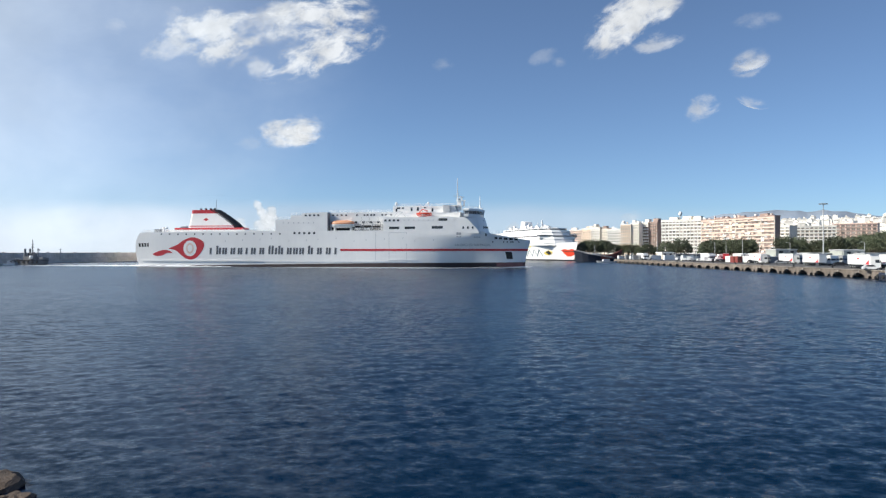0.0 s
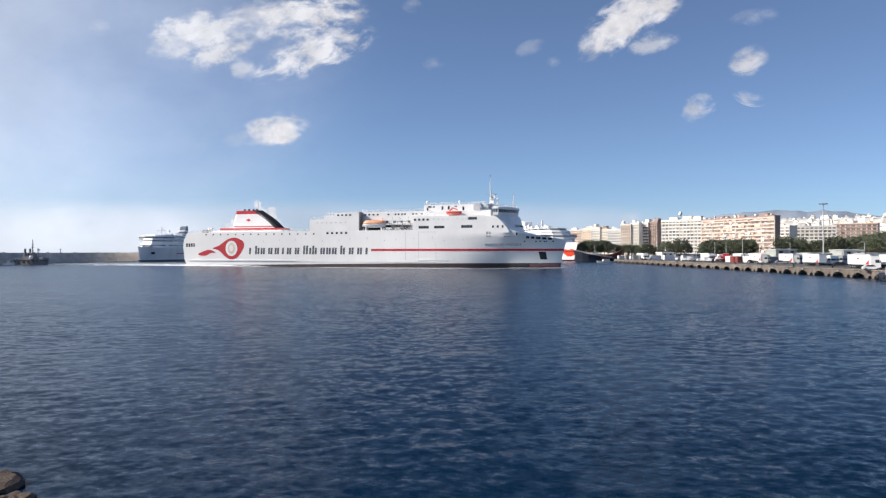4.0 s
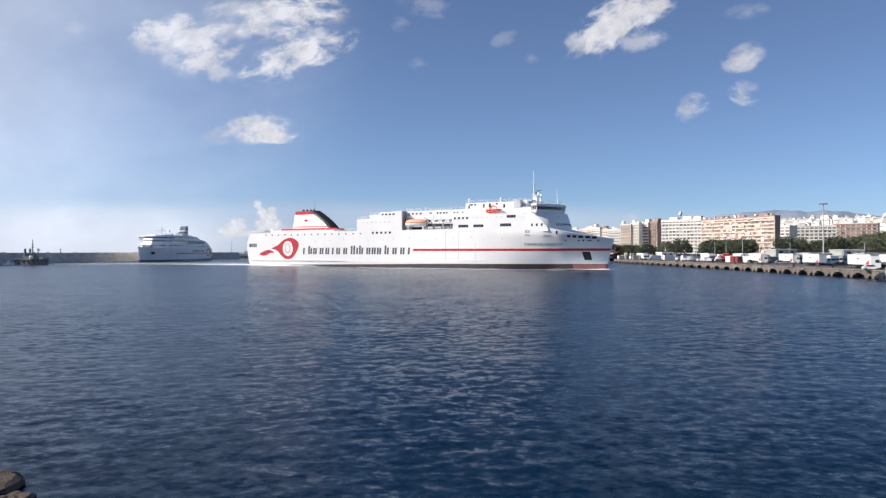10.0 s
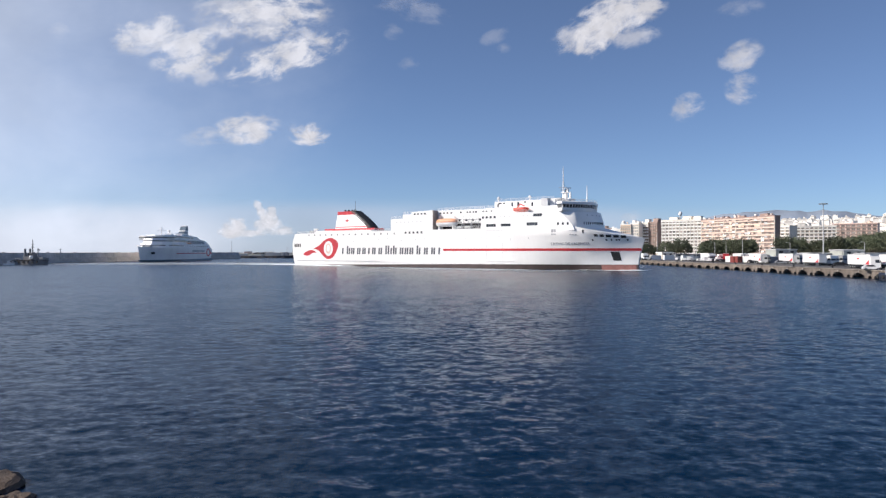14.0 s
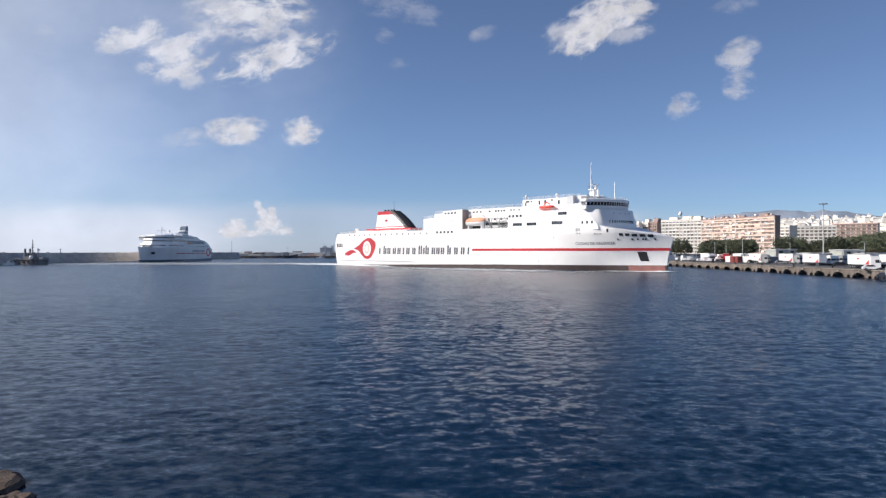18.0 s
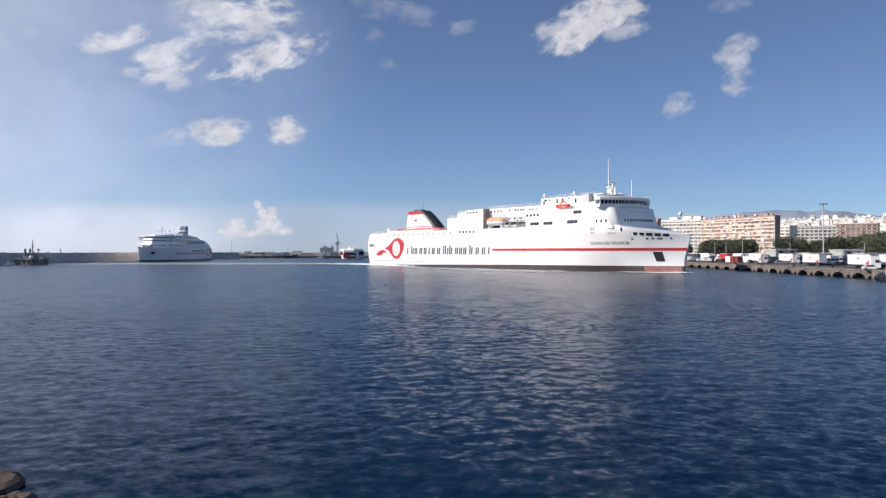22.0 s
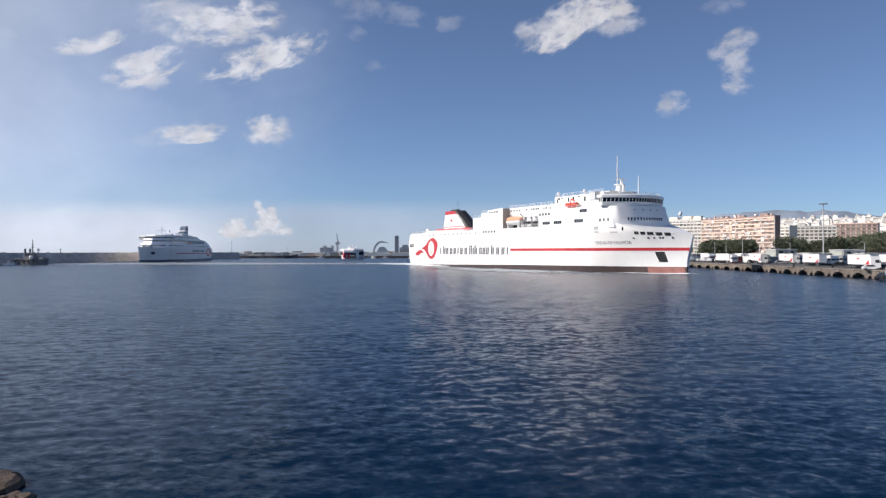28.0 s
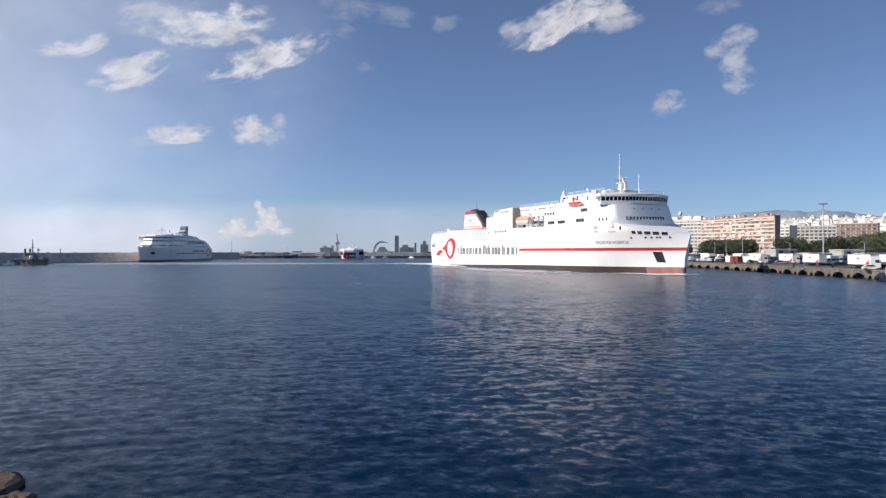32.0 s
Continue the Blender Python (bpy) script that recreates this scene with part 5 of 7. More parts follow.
def moored_ferry():
    bow, stern = Vector((-206, 497, 0)), Vector((-214, 640, 0))
    d = bow - stern
    L = d.length
    T = thing("moored_ferry", Matrix.Translation((bow + stern) / 2) @ Matrix.Rotation(math.atan2(d.y, d.x), 4, "Z"), "white ferry with blue-grey funnel moored at the breakwater", "ship")
    hull = part("hull", Geo().loft(small_hull(L, 23, 10.2, 9.5, 1.2)), SHIPGREY, T)
    part("boot_top", Geo().loft(small_hull(L - 0.6, 22.7, 1.25, 1.2, -1.5)), BLUEGREY, T)
    for s in (-1, 1):
        part("stripe", Geo().span(-66, 30, s * 11.6, s * 11.75, 5.4, 6.0), RED, hull, "thin red stripe on the hull")
        part("emblem", Geo().prism(ellipse(-58, 6.4, 5.8, 3.4), "y", s * 11.62, s * 11.78), RED, hull, "red eye emblem near the stern")
        part("emblem_tail", Geo().prism([(-63, 6.0), (-67, 5.0), (-70, 5.2), (-66, 7.6)], "y", s * 11.0, s * 11.7), RED, hull)
        part("ring", Geo().prism(ellipse(-58, 6.4, 3.6, 2.2), "y", s * 11.62, s * 11.82), SHIPGREY, hull)
        for k in range(9):
            part("lettering_bar", Geo().span(-46 + k * 4, -43.4 + k * 4, s * 11.6, s * 11.72, 6.8, 8.2), BLUEGREY, hull)
    lv1 = part("lower_deck", Geo().loft([[(-64, -11.2, z), (40, -11.2, z), (49 - k, -7, z), (52 - k, 0, z), (49 - k, 7, z), (40, 11.2, z), (-64, 11.2, z)] for z, k in ((9.5, 0), (13.0, 1.5))]), SHIPGREY, T)
    lv2 = part("upper_deck", Geo().loft([[(-60 + e, -10.6, z), (36, -10.6, z), (46 - k, -7, z), (49 - k, 0, z), (46 - k, 7, z), (36, 10.6, z), (-60 + e, 10.6, z)] for z, k, e in ((13.0, 0, 0), (16.4, 1.5, 10))]), SHIPGREY, T)
    lv3 = part("top_deck", Geo().loft([[(-44 + e, -9.4, z), (34, -9.4, z), (42 - k, -6, z), (44 - k, 0, z), (42 - k, 6, z), (34, 9.4, z), (-44 + e, 9.4, z)] for z, k, e in ((16.4, 0, 0), (19.2, 2, 14))]), SHIPGREY, T)
    part("bridge", Geo().loft([[(33, -12.5, z), (38 + k, -12.5, z), (44 + k, -6, z), (45.5 + k, 0, z), (44 + k, 6, z), (38 + k, 12.5, z), (33, 12.5, z)] for z, k in ((15.4, -1), (16.0, 0), (18.4, 0.5))]), SHIPGREY, T)
    part("bridge_windows", Geo().loft([[(34, -12.6, z), (38.6, -12.6, z), (44.6, -6, z), (46.2, 0, z), (44.6, 6, z), (38.6, 12.6, z), (34, 12.6, z)] for z in (16.8, 17.5)]), GLASS, T, "dark band of bridge windows")
    for s in (-1, 1):
        for k in range(16):
            part("window", Geo().box(-38 + k * 4.6, s * 10.65, 15.0, 3.4, 0.15, 1.2), GLASS, lv2)
            if k < 12:
                part("window", Geo().box(-20 + k * 4.6, s * 9.45, 17.8, 3.4, 0.15, 1.1), GLASS, lv3)
            part("window", Geo().box(-56 + k * 5.6, s * 11.25, 11.4, 2.2, 0.12, 0.8), GLASS, lv1)
        part("lifeboat", Geo().loft([[(x * 0.9 - 4, y * 0.8 + s * 11.0, z * 0.8 + 12.9) for x, y, z in r] for r in lifeboat_geo(10, 3, 3.4)]), ORANGE, T, "orange lifeboat")
    part("window_band", Geo().loft([[(10, -11.3, z), (40, -11.3, z), (49.0 - k, -7.1, z), (52.1 - k, 0, z), (49.0 - k, 7.1, z), (40, 11.3, z), (10, 11.3, z)] for z, k in ((11.2, 0.7), (11.8, 0.95))]), GLASS, lv1)
    part("window_band", Geo().loft([[(-48, -10.7, z), (36, -10.7, z), (46.1 - k, -7.1, z), (49.1 - k, 0, z), (46.1 - k, 7.1, z), (36, 10.7, z), (-48, 10.7, z)] for z, k in ((14.4, 0.6), (15.1, 0.92))]), GLASS, lv2)
    part("stern_sweep", Geo().prism([(-71, 9.4), (-58, 9.4), (-44, 16.2), (-50, 16.2), (-58, 14.4), (-66, 11.8)], "y", -10.8, 10.8), SHIPGREY, T, "curved sloping stern decks")
    fn = part("funnel", Geo().prism([(-31, 18), (-13, 18), (-22, 22.4), (-26.5, 27.0), (-31, 28.0), (-31.8, 24)], "y", -2.3, 2.3), BLUEGREY, T, "raked blue-grey funnel with white bands")
    for za, zb, xa in ((20.4, 21.5, -18.0), (23.3, 24.3, -22.0)):
        part("white_band", Geo().prism([(-31.3, za), (xa + 0.3, za), (xa - 0.9, zb), (-31.4, zb)], "y", -2.36, 2.36), SHIPGREY, fn)
    part("funnel_cap", Geo().prism([(-26.6, 26.8), (-31, 27.8), (-31, 28.3), (-26.2, 27.5)], "y", -2.2, 2.2), SHIPGREY, fn)
    for x, w, h, y in ((20, 5, 1.4, 3), (2, 6, 1.8, -3), (-6, 4, 2.2, 3), (-38, 6, 1.6, 0), (-46, 5, 1.2, 0)):
        part("deck_locker", Geo().box(x, y, 19.1 + h / 2 - (4 if x < -40 else 0), w, 5, h), SHIPGREY, T)
    for s in (-1, 1):
        # grey plates give the side decks their shade as colour
        part("open_deck", Geo().span(-52, -8, s * 10.62, s * 10.78, 13.3, 15.6), GREY, lv2, "grey strip standing for the shaded side deck")
        for k in range(9):
            part("deck_stanchion", Geo().span(-50.2 + k * 5, -49.8 + k * 5, s * 10.6, s * 10.86, 13.2, 15.7), SHIPGREY, lv2)
    part("mast", Geo().cyl((28, 0, 19), (27, 0, 25.5), 0.5, 0.2).box(27.6, 0, 22.4, 0.6, 7, 0.3).box(27.6, 0, 23.8, 0.4, 4, 0.3), SHIPGREY, T)
    part("mast", Geo().cyl((10, 0, 19), (10, 0, 22.0), 0.4, 0.2).ball((10, 0, 22.4), 1.0, 1.0, 1.0), SHIPGREY, T)
    part("foredeck_gear", Geo().box(58, 0, 10.6, 5, 5, 1.2).cyl((62, 0, 10), (62, 0, 13), 0.2), GREY, T)
    for s in (-1, 1):
        part("railing", railing([(51, s * 8, 10.0), (60, s * 6.5, 10.2), (67, s * 2.0, 10.4)], gap=2.5, r=0.07), SHIPGREY, T)
    part("anchor_pocket", Geo().box(61.5, 5.0, 6.0, 1.6, 3.2, 1.6, -0.9), DARK, hull)
    return T


def cruise_ship():
    a = radians(-73)
    hd = Vector((math.cos(a), math.sin(a), 0))
    L = 200
    mid = Vector((98, 546, 0)) - hd * (L / 2)
    T = thing("cruise_ship", Matrix.Translation(mid) @ Matrix.Rotation(a, 4, "Z"), "white cruise ship with painted red lips on the bow", "ship")
    rings = small_hull(L, 28, 14.2, 12.0, 1.0, 0.62)
    hull = part("hull", Geo().loft(rings), WHITE, T)
    part("boot_top", Geo().loft(small_hull(L - 0.6, 27.6, 1.0, 1.0, -1.5, 0.62)), NAVY, T)

    def on_side(x, z, s, out=0.25):
        k = (x + L / 2) / L
        fore = max(0.0, (k - 0.62) / 0.38)
        wd, ww = 14 * (1 - fore ** 2.6) + 0.12, 14 * (1 - fore ** 1.5) + 0.1
        f = (z - 1.0) / 12.4
        return (x + fore ** 4 * L * 0.03 * f + out * fore, s * (ww + (wd - ww) * f + out), z)

    def sheet(rows, s, out=0.25):
        """A painted patch: stations of x, lower and upper edge."""
        xs_ = [r[0] for r in rows]
        rings_ = []
        for x in np.linspace(xs_[0], xs_[-1], 12):
            lo, hi = np.interp(x, xs_, [r[1] for r in rows]), np.interp(x, xs_, [r[2] for r in rows])
            rings_.append([on_side(x, lo, s, out), on_side(x, hi, s, out), on_side(x, hi, s, out - 0.5), on_side(x, lo, s, out - 0.5)])
        return Geo().loft(rings_)

    for s in (-1, 1):
        part("lips", sheet([(87, 7.8, 8.2), (90, 5.2, 8.9), (93, 3.4, 8.3), (96.5, 3.4, 9.0), (99.6, 4.6, 8.2)], s), LIPRED, hull, "red lips painted across the bow")
        part("lip_line", sheet([(85, 8.1, 8.3), (92, 6.8, 7.3), (99.5, 6.9, 7.4)], s, 0.35), BOOT, hull)
        part("painted_eye", sheet([(67, 5.6, 6.0), (70, 4.2, 7.2), (73, 4.2, 8.2), (77, 5.6, 6.6)], s), YELLOW, hull, "yellow and black painted eye shape")
        part("pupil", sheet([(70, 6.0, 7.0), (73, 4.4, 7.8), (75.5, 5.2, 6.2)], s, 0.35), BLACK, hull)
        pts = [(36 + k * 3.6, 8.6 if k % 2 else 3.6) for k in range(9)]
        for (x0, z0), (x1, z1) in zip(pts, pts[1:]):
            part("wave_line", sheet([(x0, z0 - 0.5, z0 + 0.5), (x1, z1 - 0.5, z1 + 0.5)], s), BLUEGREY, hull)
        for k in range(5):
            part("emblem_bar", sheet([(40 + k * 2.2, 10.2, 11.4), (41.4 + k * 2.2, 10.2, 11.4)], s), YELLOW, hull)
    lev = ((11.9, 14.8, 84, 13.6), (14.8, 17.6, 82, 13.6), (17.6, 20.4, 80, 13.2), (20.4, 23.2, 77, 12.6), (23.2, 25.6, 72, 12.0))
    for k, (z0, z1, xf, w) in enumerate(lev):
        dk = part("deck_house", Geo().loft([[(-92 + k * 20, -w, z), (xf - 8, -w, z), (xf - e, -w * 0.55, z), (xf + 2 - e, 0, z), (xf - e, w * 0.55, z), (xf - 8, w, z), (-92 + k * 20, w, z)] for z, e in ((z0, 0), (z1, 1.2))]), WHITE2, T)
        band = Geo().loft([[(-88 + k * 20, -w - 0.1, z), (xf - 7.8, -w - 0.1, z), (xf - 0.3, -w * 0.55 - 0.05, z), (xf + 1.8, 0, z), (xf - 0.3, w * 0.55 + 0.05, z), (xf - 7.8, w + 0.1, z), (-88 + k * 20, w + 0.1, z)]
                           for z in (z0 + 1.1, z0 + 1.9)])
        part("window_band", band, GLASS if k in (2, 4) else PALEGREY, dk)
        for j in range(14):
            part("balcony_divider", Geo().box(-60 + j * 8.4, -w - 0.12, (z0 + z1) / 2, 0.3, 0.25, z1 - z0), WHITE2, dk)
    part("bridge", Geo().loft([[(68, -16, z), (73, -16, z), (78, -8, z), (79.5, 0, z), (78, 8, z), (73, 16, z), (68, 16, z)] for z in (17.6, 20.4)]), WHITE2, T)
    part("bridge_windows", Geo().loft([[(68.5, -16.1, z), (73.3, -16.1, z), (78.4, -8, z), (80.0, 0, z), (78.4, 8, z), (73.3, 16.1, z), (68.5, 16.1, z)] for z in (18.8, 19.8)]), GLASS, T, "dark band of bridge windows")
    part("funnel", Geo().prism([(5, 25), (19, 25), (15, 32.4), (8, 33.2)], "y", -3.4, 3.4), WHITE2, T, "white funnel")
    part("mast", Geo().cyl((44, 0, 25), (43, 0, 33), 0.9, 0.4).box(43.4, 0, 29, 1, 6, 0.5).cyl((38, 3, 25), (38, 3, 29), 0.8), WHITE2, T)
    for x, w, h in ((66, 5, 1.6), (60, 3, 2.4), (54, 6, 1.4), (36, 5, 2.2), (28, 3, 3.0), (0, 6, 1.8), (-8, 4, 2.6)):
        part("deck_locker", Geo().box(x, -4 - (x % 5), 25.5 + h / 2, w, 3, h), WHITE2, T)
    for x in (58, 50, 32, 24):
        part("light_mast", Geo().cyl((x, -7, 25.5), (x, -7, 30), 0.25, 0.15, 6), WHITE2, T)
    for x, y in ((30, -6), (22, 5), (-3, -5)):
        part("satellite_dome", Geo().cyl((x, y, 25.4), (x, y, 27), 0.8).ball((x, y, 28.0), 1.5, 1.5, 1.5), WHITE2, T, smooth=True)
    for k in range(6):
        part("tender", Geo().loft([[(x - 30 + k * 14, y + -15.0, z + 14.9) for x, y, z in r] for r in lifeboat_geo(10, 3.2, 3.2)]), ORANGE, T, "orange tender boat")
    part("upper_rail", railing([(50, -12, 25.6), (53, 0, 25.6), (50, 12, 25.6)], gap=2.0, r=0.08), WHITE2, T)
    return T


def tug():
    p = spot(58, 396)
    T = thing("tugboat", Matrix.Translation(p) @ Matrix.Rotation(radians(-12), 4, "Z"), "grey harbour tug with a tall mast by the breakwater", "boat")
    part("hull", Geo().loft(small_hull(19, 7.5, 3.6, 2.4, -1.2, 0.5)), TUGGREY, T)
    part("fender", Geo().loft([[(x * 1.01, y * 1.05, 1.9 + z * 0.0 + k) for (x, y, z), k in zip(r, (0, 0.5, 0.5, 0))] for r in small_hull(19, 7.5, 3.8, 2.4, -1.2, 0.5)]), TYRE, T)
    part("deckhouse", Geo().span(-4, 3, -2.4, 2.4, 2.3, 4.4), TUGGREY, T)
    wh = part("wheelhouse", Geo().loft([[(-1.6, -1.7, z), (1.2 + k, -1.7, z), (1.9 + k, 0, z), (1.2 + k, 1.7, z), (-1.6, 1.7, z)] for z, k in ((4.3, 0), (6.4, 0.3))]), TUGGREY, T)
    for k in range(4):
        part("window", Geo().box(-1.1 + k * 0.8, -1.75, 5.7, 0.55, 0.12, 0.7), GLASS, wh)
    part("mast", Geo().cyl((0, 0, 6.3), (0, 0, 13.6), 0.3, 0.12).box(0, 0, 9.5, 0.3, 2.4, 0.2).box(0, 0, 11, 0.3, 1.6, 0.2), BLACK, T)
    for y in (-1.8, 1.8):
        part("funnel", Geo().cyl((-3.2, y, 4.2), (-3.2, y, 8.6), 0.7, 0.55), TUGGREY, T)
    part("crane", Geo().pipe([(3.6, 0, 4.0), (3.2, 0, 8.6), (4.6, 0, 7.6)], 0.25), TUGGREY, T)
    part("radar_dome", Geo().ball((1.2, -2.6, 3.9), 1.1, 0.9, 1.0), WHITE2, T, smooth=True)
    part("winch", Geo().box(6.4, 0, 3.4, 2.4, 3, 1.2), TUGGREY, T)
    part("railing", railing([(-9, -3.0, 2.4), (-4, -3.5, 2.4)], gap=1.5), TUGGREY, T)
    for k in range(6):
        part("tyre_fender", Geo().cyl((-8 + k * 2.8, -3.75, 1.3), (-8 + k * 2.8, -4.1, 1.3), 0.55, n=12), TYRE, T)
    return T


def small_boat(p, L, turn, label, m):
    T = thing("motor_boat", Matrix.Translation(p) @ Matrix.Rotation(radians(turn), 4, "Z"), label, "boat")
    part("hull", Geo().loft(small_hull(L, L * 0.32, 1.5, 1.0, -0.4, 0.4, 14)), m, T)
    part("cabin", Geo().loft([[(-L * 0.15, -L * 0.12, z), (L * 0.2 - k, -L * 0.11, z), (L * 0.2 - k, L * 0.11, z), (-L * 0.15, L * 0.12, z)] for z, k in ((1.0, 0), (2.4, 0.5))]), m, T)
    part("windscreen", Geo().box(L * 0.15, 0, 1.9, 0.5, L * 0.2, 0.5), GLASS, T)
    return T


def catamaran():
    p = spot(623, 742)
    T = thing("catamaran_ferry", Matrix.Translation(p) @ Matrix.Rotation(radians(-78), 4, "Z") @ Matrix.Scale(0.8, 4), "red and white fast catamaran ferry seen bow on", "ship")
    for s in (-1, 1):
        part("hull", Geo().loft([[(x, y * 0.5 + s * 9.2, z) for x, y, z in r] for r in small_hull(63, 8, 5.0, 5.0, -1.0, 0.6)]), WHITE2, T, "white catamaran hull")
    # near-black colour stands for the shade between the hulls
    part("bridging_deck", Geo().loft([[(x, -12 * k, 4.6), (x, -12.6 * k, 9.0), (x, 12.6 * k, 9.0), (x, 12 * k, 4.6)] for x, k in ((-38, 1), (22, 1), (32, 0.9))]), DARK, T, "dark shaded underside between the hulls")
    part("bow_panel", Geo().loft([[(x, -y0, 0.6), (x, -y0, 8.2), (x, -y1, 8.2), (x, -y1 - 1.8, 0.6)] for x, y0, y1 in ((20, 13.2, 4.6), (32.6, 12.8, 4.8))]), RED, T, "red painted bow panel")
    part("painted_patch", Geo().span(22, 32.75, -10.2, -8.8, 1.0, 4.6), WHITE2, T)
    part("lintel", Geo().loft([[(x, -y0, 7.4), (x, -y0, 9.4), (x, y1, 9.4), (x, y1, 7.0)] for x, y0, y1 in ((20, 13.3, 5.6), (33.0, 12.9, 5.2))]), WHITE2, T)
    # the shaded side is given by its blue-grey colour
    part("side_panel", Geo().loft([[(x, y0, 0.6), (x, y0, 9.0), (x, y1, 9.0), (x, y1, 0.6)] for x, y0, y1 in ((-10, 17.0, 5.5), (31.0, 12.0, 5.6))]), TOWERGREY, T, "shaded blue-grey hull side")
    part("bow_pillar", Geo().loft([[(x, 5.6, 0.2), (x, 5.6, 9.2), (x, 1.4, 9.2), (x, 2.6, 0.2)] for x in (20, 32.9)]), WHITE2, T)
    part("cabin", Geo().loft([[(-36, -12.4, z), (24 - k, -12.0, z), (30 - k, 0, z), (24 - k, 12.0, z), (-36, 12.4, z)] for z, k in ((9.0, 0), (12.4, 4))]), WHITE2, T)
    part("cabin_windows", Geo().loft([[(-34, -12.5, z), (23.4, -12.1, z), (29.4, 0, z), (23.4, 12.1, z), (-34, 12.5, z)] for z in (10.4, 11.0)]), GREY, T)
    part("wheelhouse", Geo().loft([[(4, -5, z), (14 - k, -4.4, z), (14 - k, 4.4, z), (4, 5, z)] for z, k in ((12.4, 0), (14.6, 1.5))]), WHITE2, T)
    part("mast", Geo().cyl((5, 0, 14), (5, 0, 18), 0.3, 0.15), WHITE2, T)
    return T


moored_ferry()
cruise_ship()
tug()
small_boat(spot(16, 372), 5.0, 10, "small white motor boat beside the breakwater", TRAILER)
small_boat(spot(24, 374), 4.0, 0, "small grey work boat beside the breakwater", GREY)
catamaran()
small_boat(spot(654, 770), 7.0, -60, "small white yacht off the far quay", TRAILER)
small_boat(spot(660, 775), 6.0, -40, "small white yacht off the far quay", TRAILER)


def coaster():
    T = thing("coaster", Matrix.Translation((105.8, 500, 0)) @ Matrix.Rotation(radians(-5), 4, "Z"), "dark navy working ship with a rust-red bulwark", "ship")
    profile = [(0.0, 8.1, 0.25), (0.06, 7.5, 1.5), (0.16, 6.7, 3.2), (0.3, 5.6, 4.4), (0.42, 4.7, 4.8), (0.55, 4.2, 5.0), (0.68, 4.3, 4.9), (0.8, 5.1, 4.2), (0.9, 6.4, 2.9), (0.97, 7.7, 1.3), (1.0, 8.3, 0.3)]
    L = 33.0
    hull, wall = [], []
    for u, top, b in profile:
        x = (u - 0.5) * L
        low = x + (2.4 * (1 - u / 0.3) if u < 0.3 else -2.4 * (u - 0.7) / 0.3 if u > 0.7 else 0)
        hull.append([(x, -b, top), (x, b, top), (low, b * 0.75, -1), (low, -b * 0.75, -1)])
        if u > 0.5:
            drop = 2.0 + 2.4 * (u - 0.5)
            wall.append([(x + 0.03, -b - 0.05, top + 0.35), (x + 0.03, b + 0.05, top + 0.35), (x, b + 0.03, top - drop), (x, -b - 0.03, top - drop)])
    part("hull", Geo().loft(hull), NAVY, T)
    part("bulwark", Geo().loft(wall), RUSTRED, T, "rust-red bulwark rising to the bow")
    part("rail", Geo().cyl((-16.0, -1.8, 7.9), (-3, -4.9, 5.1), 0.14, 0.14, 6), PALEGREY, T)
    part("deckhouse", Geo().span(-3.5, 1.0, -2.6, 2.6, 4.3, 6.0), PALEGREY, T)
    part("hatch_cover", Geo().span(1.6, 8.5, -3.2, 3.2, 4.0, 5.0), RUSTRED, T)
    part("boom", Geo().cyl((-13.5, -5.2, 7.6), (9, -5.6, 3.4), 0.28, 0.2, 6), STEEL, T)
    part("boom", Geo().cyl((-10, -5.8, 6.0), (11, -5.8, 2.5), 0.24, 0.18, 6), STEEL, T)
    part("mast", Geo().cyl((-2, 0, 5), (-2, 0, 11.5), 0.22, 0.12), GREY, T)


coaster()
small_boat(Vector((101, 452, 0)), 12, -170, "low grey launch moored at the quay end", PALEGREY)


# ---------------------------------------------------------------- quay traffic
def wheel(parent, x, y, r=0.5):
    w = part("wheel", Geo().cyl((x, y - 0.16, r), (x, y + 0.16, r), r, n=14), TYRE, parent)
    part("rim", Geo().cyl((x, y - 0.18, r), (x, y + 0.18, r), r * 0.5, n=10), STEEL, w)


